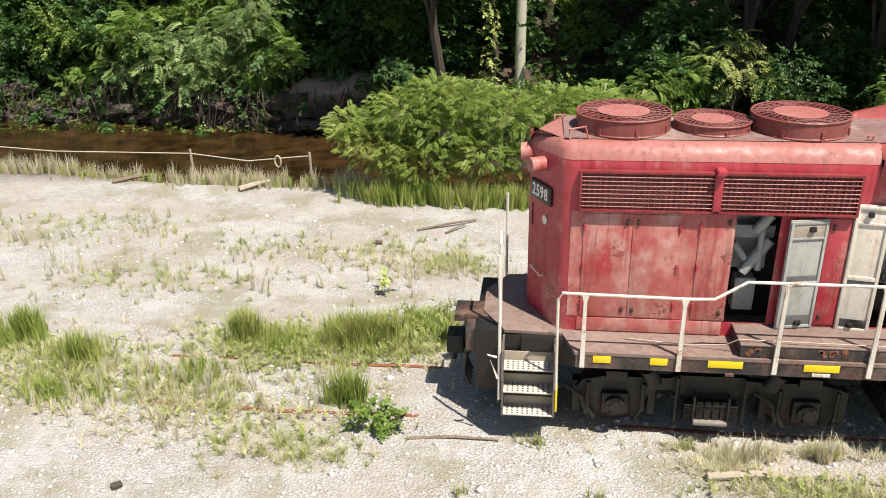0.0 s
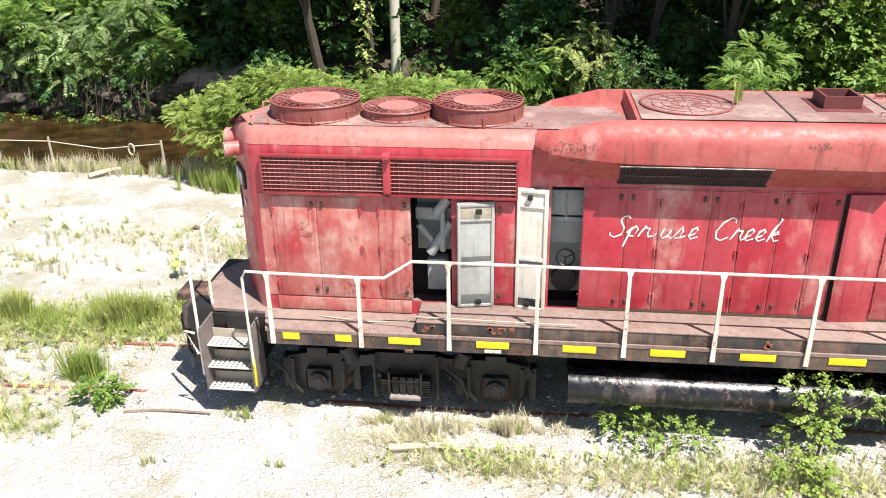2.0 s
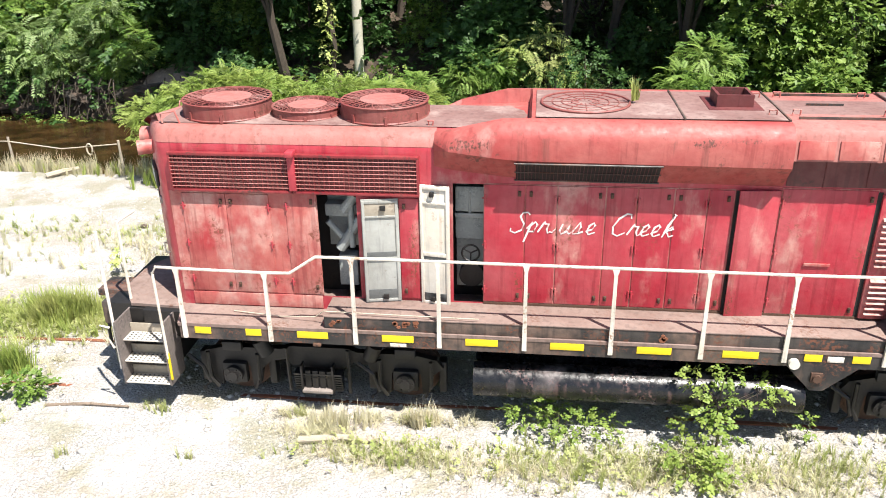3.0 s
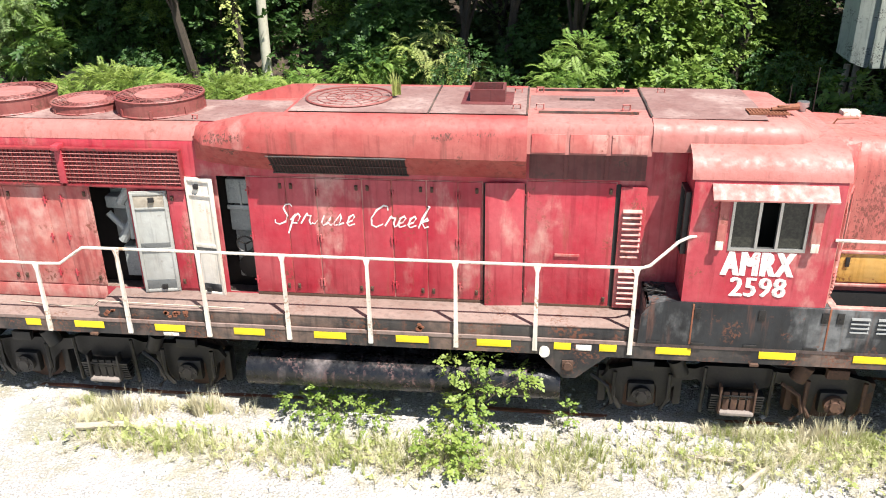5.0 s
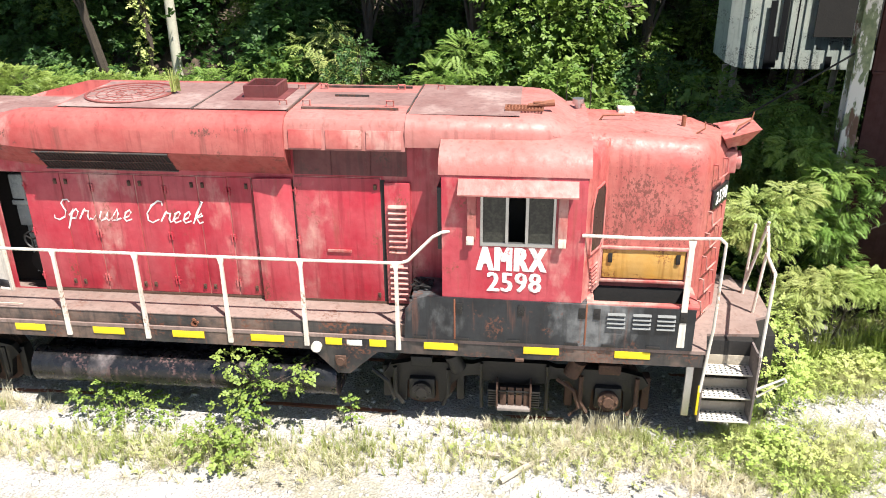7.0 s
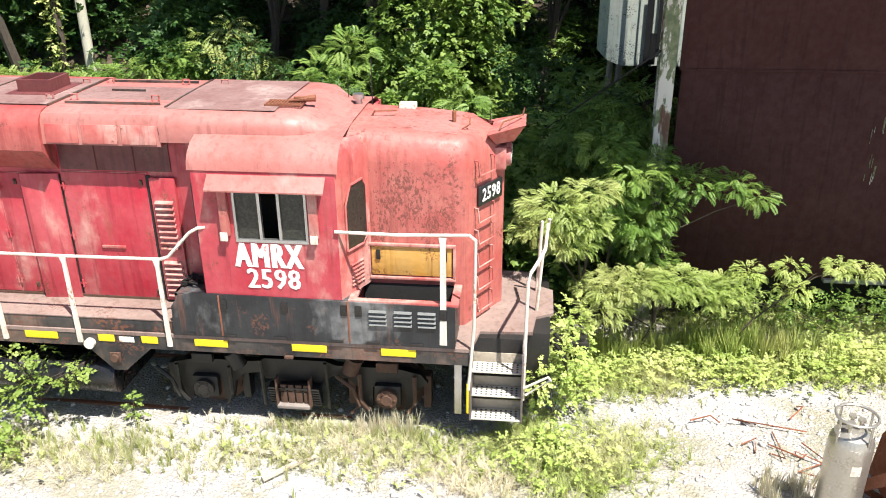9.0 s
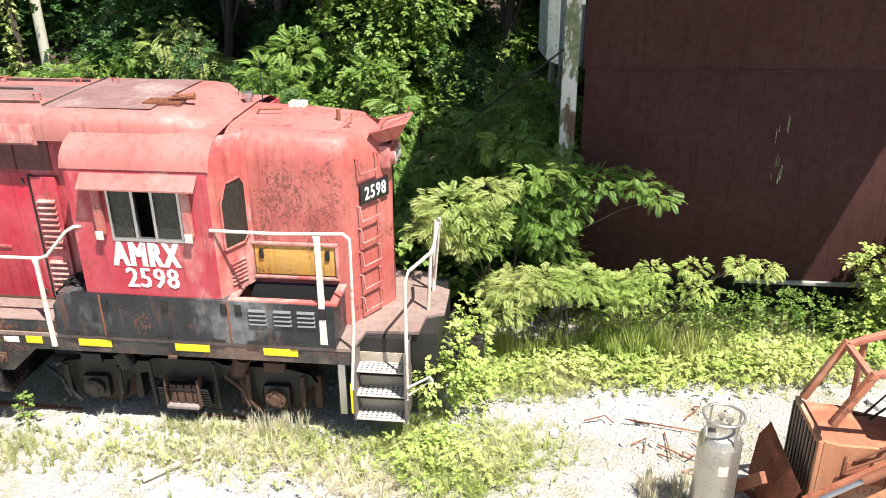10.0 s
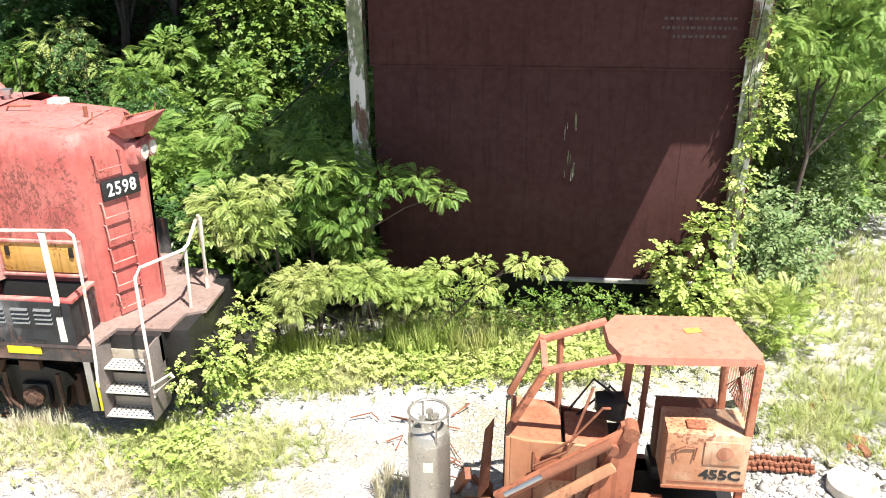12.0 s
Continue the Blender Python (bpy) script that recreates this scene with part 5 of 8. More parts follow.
def truck(cx):
    t = part("truck", side_frame(B(), cx, 10.42), GRIME, loco, "grimy black four-wheel truck")
    part("side_frame", side_frame(B(), cx, 2 * CY - 10.54), GRIME, t)
    part("bolster", box(B(), cx - 0.35, cx + 0.35, 10.55, 2 * CY - 10.55, 0.55, 1.15, 0.03), GRIME, t)
    for s in (-1.37, 1.37):
        ax = cx + s
        for y in (10.72, 12.18):
            bm = B()
            cyl(bm, (ax, y, 0.58), (ax, y + 0.13, 0.58), 0.51, seg=32)
            cyl(bm, (ax, y - 0.02, 0.58), (ax, y + 0.0, 0.58), 0.55 if y > CY else 0.44, seg=32)
            part("wheel", bm, TRUCK_RUST, t)
        jb = B()
        box(jb, ax - 0.2, ax + 0.2, 10.32, 10.46, 0.4, 0.76, 0.05)
        jb_ob = part("journal_box", jb, GRIME, t)
        bm = B()
        cyl(bm, (ax, 10.24, 0.58), (ax, 10.31, 0.58), 0.15, seg=18)
        cyl(bm, (ax, 10.2, 0.58), (ax, 10.25, 0.58), 0.08, seg=14)
        for k in range(6):
            a = k * math.tau / 6
            cyl(bm, (ax + 0.115 * math.cos(a), 10.22, 0.58 + 0.115 * math.sin(a)), (ax + 0.115 * math.cos(a), 10.25, 0.58 + 0.115 * math.sin(a)), 0.018, seg=6)
        part("bearing_cap", bm, TRUCK_RUST if cx > 8 and s > 0 else GRIME, jb_ob)
        bm = B()
        cyl(bm, (ax + (0.55 if s < 0 else -0.55), 10.36, 0.95), (ax + (0.45 if s < 0 else -0.45), 10.34, 1.2), 0.12, seg=14)
        tube(bm, [(ax - 0.4, 10.32, 0.95), (ax - 0.4, 10.32, 0.5), (ax - 0.3, 10.36, 0.3)], 0.035, 6)
        tube(bm, [(ax + 0.4, 10.32, 0.95), (ax + 0.4, 10.32, 0.5), (ax + 0.3, 10.36, 0.3)], 0.035, 6)
        box(bm, ax - 0.16, ax + 0.16, 10.32, 10.42, 0.98, 1.14, 0.03)
        tube(bm, [(ax - 0.75, 10.36, 0.86), (ax - 0.5, 10.3, 0.7), (ax - 0.42, 10.32, 0.4), (ax - 0.55, 10.34, 0.25)], 0.03, 6)
        box(bm, ax - 0.62, ax - 0.5, 10.5, 10.7, 0.3, 0.85, 0.03)
        box(bm, ax + 0.5, ax + 0.62, 10.5, 10.7, 0.3, 0.85, 0.03)
        part("brake_rigging", bm, TRUCK_RUST if cx > 8 and s > 0 else GRIME, t)
    bm = B()
    for k in range(7):
        z = 0.36 + k * 0.05
        box(bm, cx - 0.38, cx + 0.38, 10.3 - 0.012 * k, 10.42, z, z + 0.03, 0.008)
    tube(bm, [(cx - 0.48, 10.36, 0.3), (cx - 0.48, 10.3, 1.1)], 0.03, 6)
    tube(bm, [(cx + 0.48, 10.36, 0.3), (cx + 0.48, 10.3, 1.1)], 0.03, 6)
    part("leaf_spring", bm, GRIME, t)
    st = part("footstep", box(B(), cx - 0.24, cx + 0.24, 10.16, 10.34, 0.38, 0.43, 0.008), FOOTSTEP, t, "worn pale footstep")
    bm = B()
    for k in range(4):
        x = cx - 0.2 + k * 0.115
        box(bm, x, x + 0.09, 10.24, 10.27, 0.43, 0.74, 0.006)
    box(bm, cx - 0.26, cx - 0.23, 10.2, 10.34, 0.38, 0.85, 0.004)
    box(bm, cx + 0.23, cx + 0.26, 10.2, 10.34, 0.38, 0.85, 0.004)
    part("step_riser", bm, TRUCK_RUST if cx > 8 else GRIME, st)


truck(1.88)
truck(11.63)
bm = B()
prof = []
for k in range(15):
    a = math.radians(-65 + 210 * k / 14)
    prof.append((-math.cos(a) * 0.27 + 0.27, math.sin(a) * 0.27 + 0.72))
prof = [(1.3, 0.98)] + [(y, z) for y, z in reversed(prof)] + [(1.3, 0.47), (1.3, 0.98)]
loft(bm, [[(x, 9.96 + y, z + 0.06) for y, z in prof] for x in (4.32, 5.5, 7, 8.2, 9.05)])
part("fuel_tank", bm, TANK_BLACK, loco, "long black rounded fuel tank, scuffed")
bm = B()
tube(bm, [(4.4, 10.6, 1.2), (9.1, 10.6, 1.2)], 0.09, 10)
box(bm, 4.5, 9.0, 10.7, 12.3, 0.95, 1.3, 0.03)
part("air_reservoir", bm, GRIME, loco)
bm = B()
box(bm, 14.0, 14.1, 10.05, 10.12, 0.55, 1.36, 0.006)
part("hanger", bm, STEEL, loco)
rk = random.Random(19)
for x, z in ((2.3, 1.74), (3.25, 1.76), (3.4, 1.75), (7.0, 1.72), (10.3, 1.66)):
    bm = B()
    for i in range(5):
        u, v, r = x + rk.uniform(-0.09, 0.09), z + rk.uniform(-0.05, 0.05), rk.uniform(0.02, 0.05)
        ring_pts = [(u + r * rk.uniform(0.7, 1.2) * math.cos(q), v + r * rk.uniform(0.5, 1.0) * math.sin(q)) for q in np.linspace(0, math.tau, 8)[:-1]]
        slab(bm, ring_pts, 9.983 if z < 1.64 else 10.006, 10.02)
    part("rust_scab", bm, RUST_STEEL, loco, "", False)
# a loose wire along the walkway
bm = B()
tube(bm, [(0.6, 10.4, 1.66), (1.4, 10.25, 1.68), (1.95, 10.18, 1.74), (2.1, 10.1, 1.88), (3.2, 10.04, 1.9), (4.4, 10.02, 1.9)], 0.008, 5)
solid("loose_wire", bm, ROPE, "thin pale wire lying along the walkway", "wire")
# ---- foliage tools ----


def leaf_tpl(l, w, at=(0, 0, 0), az=0.0, el=0.0, fold=0.10):
    """One leaf, folded along its midrib: vertices and triangles."""
    v = np.array([(0, 0, 0), (0.45 * l, w / 2, fold * l), (l, 0, -0.04 * l), (0.45 * l, -w / 2, fold * l)])
    ca, sa, ce, se = math.cos(az), math.sin(az), math.cos(el), math.sin(el)
    r = np.array([(ca, -sa, 0), (sa, ca, 0), (0, 0, 1)]) @ np.array([(ce, 0, -se), (0, 1, 0), (se, 0, ce)])
    return v @ r.T + np.array(at), [(0, 1, 2), (0, 2, 3)]


def join_tpl(parts):
    vs, fs, n = [], [], 0
    for v, f in parts:
        vs.append(v)
        fs += [tuple(i + n for i in t) for t in f]
        n += len(v)
    return np.vstack(vs), np.array(fs)


def twig_tpl(n=6, size=0.13, seed=1, wide=0.6):
    r = random.Random(seed)
    out = []
    for i in range(n):
        t = i / n
        s = size * r.uniform(0.7, 1.15)
        out.append(leaf_tpl(s, s * wide, (0.28 * t, 0, -0.05 * t * t), (1 if i % 2 else -1) * r.uniform(0.5, 1.2) * (1 - 0.6 * t), r.uniform(-0.5, 0.4)))
    return join_tpl(out)


def pinnate_tpl(pairs=8, length=0.62, leaf=0.17, wide=0.055):
    out = []
    for i in range(pairs):
        t = (i + 1) / pairs
        at = (length * t, 0, 0.10 * math.sin(t * 2.4) - 0.16 * t * t)
        s = leaf * (1.1 - 0.5 * abs(t - 0.45))
        for side in (-1, 1):
            out.append(leaf_tpl(s, wide, at, side * (1.25 - 0.5 * t), -0.22))
    out.append(leaf_tpl(leaf * 0.9, wide, (length, 0, -0.10), 0, -0.2))
    return join_tpl(out)


def feather_tpl(pairs=9, length=0.36, leaf=0.13):
    out = []
    for i in range(pairs):
        t = (i + 0.6) / pairs
        at = (length * t, 0, 0.05 * math.sin(t * 2.6) - 0.08 * t * t)
        s = leaf * (0.75 + 0.6 * math.sin(math.pi * (0.15 + 0.75 * t)) - 0.25)
        for side in (-1, 1):
            out.append(leaf_tpl(s, 0.034, at, side * (1.15 - 0.4 * t), -0.12, 0.03))
    return join_tpl(out)


def tuft_tpl(n=9, h=1.0, lean=0.35, w=0.018, seed=3):
    r = random.Random(seed)
    vs, fs = [], []
    for i in range(n):
        a, k, hh = r.uniform(0, math.tau), r.uniform(0.2, 1.0) * lean, h * r.uniform(0.55, 1.0)
        bx, by = r.uniform(-0.07, 0.07) * h, r.uniform(-0.07, 0.07) * h
        ca, sa = math.cos(a), math.sin(a)
        b = len(vs)
        for t, ww in ((0, w), (0.55, w * 0.8)):
            o = k * hh * t * t
            for s in (-1, 1):
                vs.append((bx + ca * o - sa * s * ww / 2, by + sa * o + ca * s * ww / 2, hh * t * (1 - 0.15 * k * t)))
        vs.append((bx + ca * k * hh, by + sa * k * hh, hh * (1 - 0.3 * k)))
        fs += [(b, b + 1, b + 3), (b, b + 3, b + 2), (b + 2, b + 3, b + 4)]
    return np.array(vs), np.array(fs)


def scatter(name, tpl, pos, az, el, roll, size, material):
    """One mesh of many turned and sized copies of a small leaf or blade shape."""
    v, f = tpl
    pos, az, el, roll, size = [np.asarray(q, dtype=float) for q in (pos, az, el, roll, size)]
    n = len(pos)
    ca, sa, ce, se, cr, sr = np.cos(az), np.sin(az), np.cos(el), np.sin(el), np.cos(roll), np.sin(roll)
    one, zero = np.ones(n), np.zeros(n)
    rz = np.array([[ca, -sa, zero], [sa, ca, zero], [zero, zero, one]]).transpose(2, 0, 1)
    ry = np.array([[ce, zero, -se], [zero, one, zero], [se, zero, ce]]).transpose(2, 0, 1)
    rx = np.array([[one, zero, zero], [zero, cr, -sr], [zero, sr, cr]]).transpose(2, 0, 1)
    m = rz @ ry @ rx
    out = np.einsum("nij,kj->nki", m, v) * size[:, None, None] + pos[:, None, :]
    tri = (np.asarray(f)[None] + (np.arange(n) * len(v))[:, None, None]).reshape(-1, 3)
    me = bpy.data.meshes.new(name)
    out = out.reshape(-1, 3)
    me.vertices.add(len(out))
    me.vertices.foreach_set("co", out.ravel())
    me.loops.add(tri.size)
    me.loops.foreach_set("vertex_index", tri.ravel())
    me.polygons.add(len(tri))
    me.polygons.foreach_set("loop_start", np.arange(0, tri.size, 3))
    me.polygons.foreach_set("loop_total", np.full(len(tri), 3))
    me.update()
    me.validate()
    me.materials.append(material)
    return me


TWIG, TWIG_BIG, PINNATE, FEATHER = twig_tpl(), twig_tpl(7, 0.17, 5, 0.7), pinnate_tpl(), feather_tpl()
ROUND = twig_tpl(6, 0.11, 8, 0.85)


def crown_mesh(name, seed, clumps, tpl, material, per_m2, size=1.0, droop=0.2, fill=0.25):
    """Leaf sprays over and in a set of clumps (centre, radii)."""
    g = np.random.default_rng(seed)
    P, A, E, R, S = [], [], [], [], []
    for (cx, cy, cz), (rx, ry, rz) in clumps:
        n = int(per_m2 * 4 * (rx * ry + rx * rz + ry * rz))
        d = g.normal(size=(n, 3))
        d[:, 2] = d[:, 2] * 0.9 + 0.25
        d /= np.linalg.norm(d, axis=1)[:, None]
        rad = np.where(g.random(n) < fill, g.uniform(0.3, 0.75, n), g.uniform(0.75, 1.12, n))
        P.append(np.array((cx, cy, cz)) + d * np.array((rx, ry, rz)) * rad[:, None])
        A.append(np.arctan2(d[:, 1], d[:, 0]) + g.normal(0, 0.6, n))
        E.append(np.arcsin(np.clip(d[:, 2], -1, 1)) * 0.45 - droop + g.normal(0, 0.3, n))
        R.append(g.normal(0, 0.5, n))
        S.append(size * g.uniform(0.7, 1.25, n))
    return scatter(name, tpl, np.vstack(P), np.hstack(A), np.hstack(E), np.hstack(R), np.hstack(S), material)


def limbs(bm, base, clumps, r0, seed, stem_top):
    """A tapered trunk from base to stem_top with a limb to each clump."""
    r = random.Random(seed)
    base, top = Vector(base), Vector(stem_top)
    pts = [base.lerp(top, t) + Vector((r.uniform(-1, 1), r.uniform(-1, 1), 0)) * 0.04 * (top - base).length * (0 < t < 1) for t in (0, 0.25, 0.5, 0.75, 1)]
    tube(bm, pts, [r0 * (1 - 0.75 * t) for t in (0, 0.25, 0.5, 0.75, 1)], 7)
    for c, rad in clumps:
        c = Vector(c)
        k = min(3, max(1, int(4 * (c.z - base.z) / max(0.1, top.z - base.z)) - 1))
        s = pts[k]
        mid = s.lerp(c, 0.5) + Vector((r.uniform(-0.1, 0.1), r.uniform(-0.1, 0.1), 0.12))
        tube(bm, [s, mid, c], [r0 * 0.38, r0 * 0.26, r0 * 0.1], 5)
    return bm


def plant(name, seed, at, clumps, tpl, leaf, label, category, per_m2=26, size=1.0, droop=0.2, r0=0.05, stem=None, group="", fill=0.25):
    """A tree or shrub with a trunk and a crown of leaf sprays; clumps are given from its foot."""
    t = thing(name, (0, 0, 0), label, category, group)
    top = stem or (0, 0, max(c[0][2] for c in clumps))
    part("trunk", limbs(B(), (0, 0, -0.2), clumps, r0, seed, top), BARK, t)
    ob = new("crown", crown_mesh("crown", seed, clumps, tpl, leaf, per_m2, size, droop, fill))
    ob.parent = t
    t.matrix_basis = pose(*at) if len(at) == 3 else at
    return t


def cloud(seed, n, w, d, z0, z1, r):
    """n clumps in a crown w by d wide from z0 to z1."""
    g = random.Random(seed)
    out = []
    for i in range(n):
        a, q = g.uniform(0, math.tau), math.sqrt(g.random())
        z = z0 + (z1 - z0) * (i + g.random()) / n
        k = 1 - 0.5 * ((z - (z0 + z1) / 2) / ((z1 - z0) / 2 + 0.01)) ** 2
        rr = r * g.uniform(0.7, 1.2)
        out.append(((w / 2 * q * k * math.cos(a), d / 2 * q * k * math.sin(a), z), (rr, rr, rr * 0.72)))
    return out


# ---- woods ----
WOODS = "trees of the woods"
tree_kinds = [
    plant("tree", 11, (-21, 34.0, 1.6), cloud(11, 17, 5.2, 4.6, 0.9, 9.5, 0.95), TWIG_BIG, LEAF_DARK, "broadleaf tree at the edge of the dark woods", "tree", 20, 1.25, 0.25, 0.17, (0.2, 0, 8.5), WOODS),
    plant("tree", 12, (-16, 33.0, 1.3), cloud(12, 16, 5.0, 4.4, 0.6, 8.5, 0.9), TWIG, LEAF_MID, "broadleaf tree with light green foliage", "tree", 22, 1.35, 0.25, 0.15, (-0.2, 0.1, 7.5), WOODS),
    plant("tree", 13, (-11.5, 34.0, 1.6), cloud(13, 17, 5.4, 4.6, 1.0, 10, 0.95), FEATHER, LEAF_FERN, "mimosa tree with feathery green fronds", "tree", 13, 1.5, 0.15, 0.14, (0.1, 0, 8.8), WOODS),
    plant("tree", 14, (-6.5, 34.0, 1.9), cloud(14, 17, 5.2, 4.4, 0.7, 9.5, 0.95), TWIG_BIG, LEAF_GREY, "tree with silvery sunlit leaves in the woods", "tree", 18, 1.15, 0.2, 0.16, (0.2, 0.1, 8.4), WOODS),
]
shrub_kinds = [
    plant("shrub", 21, (-19.5, 30.6, 0.7), cloud(21, 7, 2.6, 1.8, 0.4, 3.0, 0.68), TWIG, LEAF_MID, "leafy shrub on the stream bank", "shrub", 26, 1.1, 0.25, 0.05, None, "shrubs of the bank"),
    plant("shrub", 22, (-11.6, 30.0, 0.9), cloud(22, 7, 2.6, 1.8, 0.7, 3.4, 0.62), PINNATE, LEAF_GREY, "sumac-like shrub with long pinnate leaves", "shrub", 8, 1.0, 0.3, 0.05, None, "shrubs of the bank"),
    plant("shrub", 23, (-16.4, 30.2, 0.8), cloud(23, 7, 2.8, 1.8, 0.5, 2.8, 0.66), FEATHER, LEAF_FERN, "young mimosa with feathery fronds on the bank", "shrub", 15, 1.25, 0.15, 0.05, None, "shrubs of the bank"),
    plant("shrub", 24, (-10.4, 31.4, 1.2), cloud(24, 8, 2.8, 2.0, 0.3, 3.2, 0.7), TWIG_BIG, LEAF_DARK, "dark green shrub under the trees", "shrub", 20, 1.0, 0.3, 0.06, None, "shrubs of the bank"),
]
rk = random.Random(31)


def foot(x, y):
    return ground_z(x, y) - 0.05


for i in range(15):
    x = -23.5 + i * 4.4 + rk.uniform(-1, 1)
    y = rk.uniform(29.8, 32.5) + (3.0 if -5.2 < x < 2.6 else 0.75 * wide(x))
    copy_thing(tree_kinds[(i * 3 + 1) % 4 if x < 1 else 3 * (i % 2)], pose(x, y, foot(x, y), 0, 0, rk.uniform(0, 360)))
for i in range(12):
    x = -24 + i * 5.6 + rk.uniform(-1.5, 1.5)
    y = rk.uniform(35.5, 40)
    copy_thing(tree_kinds[(i + 3 * (i % 2)) % 4], pose(x, y, foot(x, y) - 1.0, 0, 0, rk.uniform(0, 360)))
for i in range(27):
    x = -22 + i * 2.25 + rk.uniform(-0.8, 0.8)
    y = rk.uniform(26.6, 28.8) + (1.5 if 15.5 < x < 24.5 else 0.0) + wide(x)
    c = (1, 2, 0, 3)[rk.randrange(4)] if x < 3 else (3, 0)[rk.randrange(2)]
    if -4.6 < x < 1.8:
        y = rk.uniform(30.4, 31.4)
    copy_thing(shrub_kinds[c], pose(x, y, foot(x, y), rk.uniform(-6, 6), rk.uniform(-6, 6), rk.uniform(0, 360)))
# added trees whose unseen high crowns throw dappled shade on the woods
tall = plant("tree", 15, (7.4, 29.2, 0.9), cloud(15, 20, 7.0, 6.0, 6.0, 12.5, 1.15), TWIG_BIG, LEAF_DARK, "added tall broadleaf tree, its crown out of view, shading the woods", "tree", 9, 1.8, 0.25, 0.2, (0.3, -0.4, 10.5), WOODS)
for i in range(12):
    x = -17.5 + i * 4.7 + rk.uniform(-1, 1)
    y = rk.uniform(27.6, 29.2)
    if x < -4.5 or -4.0 < x < 5.0:
        continue
    copy_thing(tall, pose(x, y, foot(x, y), 0, 0, rk.uniform(0, 360)))
# low growth hanging over the far bank
g = np.random.default_rng(5)
n = 3400
P = np.column_stack([g.uniform(-24, 16, n), g.uniform(24.95, 29.5, n), np.zeros(n)])
P[:, 1] += [wide(a) for a in P[:, 0]]
keep = (np.abs(P[:, 0] + 8.6) > 2.0) | (P[:, 1] > 31.4)
P = P[keep]
P[:, 2] = [ground_z(a, b) + 0.1 + 0.5 * g.random() for a, b, _ in P]
n = len(P)
tagged(new("undergrowth", scatter("undergrowth", TWIG, P, g.uniform(-2.6, -0.5, n), g.normal(0.1, 0.4, n), g.normal(0, 0.5, n), g.uniform(0.7, 1.5, n), LEAF_MID)), "low leafy growth on the bank under the trees", "undergrowth", kind="stuff")

for i in range(15):
    x = -23 + i * 1.45 + rk.uniform(-0.5, 0.5)
    if abs(x + 8.6) > 1.9:
        y = rk.uniform(25.5, 26.3) + bank(x) + wide(x)
        copy_thing(shrub_kinds[rk.randrange(4)], pose(x, y, foot(x, y) - 0.25, rk.uniform(10, 30), 0, rk.uniform(-40, 40)) @ Matrix.Scale(rk.uniform(0.4, 0.62), 4))
n = 5200
P = np.column_stack([g.uniform(-26, 36, n), g.uniform(28.5, 39, n), np.zeros(n)])
P[:, 2] = [ground_z(a, b) + 0.1 + 2.6 * g.random() ** 1.5 for a, b, _ in P]
tagged(new("undergrowth", scatter("undergrowth", TWIG_BIG, P, g.uniform(-2.6, -0.5, n), g.normal(0.15, 0.4, n), g.normal(0, 0.5, n), g.uniform(0.8, 1.7, n), LEAF_DARK)), "dark undergrowth deep in the woods", "undergrowth", kind="stuff")
bm = B()
for i in range(170):
    x = rk.uniform(-24, -2)
    y = 24.75 + bank(x) + wide(x) + rk.uniform(-0.25, 0.3)
    z = rk.uniform(0.5, 1.3)
    tube(bm, [(x, y + 0.3, z), (x + rk.uniform(-0.15, 0.15), y, z - 0.3), (x + rk.uniform(-0.35, 0.35), y - 0.05, rk.uniform(-0.4, 0.2))], rk.uniform(0.008, 0.028), 4)
tagged(new("roots", mesh_of("roots", bm, BARK)), "brown roots hanging over the stream bank", "roots", kind="stuff")
# mimosa bush by the stream
plant("shrub", 41, Matrix.Translation((-3.5, 21.0, 0.0)) @ Matrix.Diagonal((1.0, 1.0, 1.1, 1.0)), [((-1.5, 0, 1.35), (1.0, 0.8, 0.55)), ((-0.7, 0.1, 2.1), (1.0, 0.8, 0.5)), ((0.3, 0.0, 1.6), (0.9, 0.8, 0.6)), ((0.9, 0.2, 2.3), (1.0, 0.8, 0.45)), ((2.0, 0.1, 1.9), (1.0, 0.8, 0.5)), ((-2.2, 0.2, 1.7), (0.7, 0.7, 0.35)),
      ((1.4, -0.2, 1.1), (0.9, 0.7, 0.5)), ((-0.4, -0.3, 0.9), (0.9, 0.6, 0.5)), ((2.7, 0.3, 1.5), (0.6, 0.6, 0.5)), ((0.0, 0.3, 2.55), (0.7, 0.6, 0.3)), ((3.2, 0.6, 2.2), (0.9, 0.8, 0.35)), ((4.2, 0.8, 2.1), (0.9, 0.8, 0.35)), ((5.2, 1.0, 1.9), (0.8, 0.8, 0.35))], FEATHER, LEAF_BUSH, "bushy mimosa with bright feathery fronds by the stream", "shrub", 80, 0.66, 0.1, 0.06, (0.2, 0, 1.6))
plant("shrub", 143, (-14.0, 29.7, 0.2), [((0.0, -0.4, 1.0), (0.6, 0.5, 0.3)), ((-0.7, -0.3, 1.7), (0.6, 0.5, 0.3)), ((0.5, -0.3, 1.8), (0.6, 0.5, 0.35)), ((-0.1, -0.2, 2.5), (0.7, 0.5, 0.35)), ((-1.0, 0.0, 2.6), (0.5, 0.5, 0.3)), ((0.9, 0.0, 2.6), (0.5, 0.5, 0.3))], PINNATE, LEAF_SUMAC, "sumac with long pale sunlit compound leaves", "shrub", 9, 1.15, 0.35, 0.05, (0.0, -0.1, 2.2))
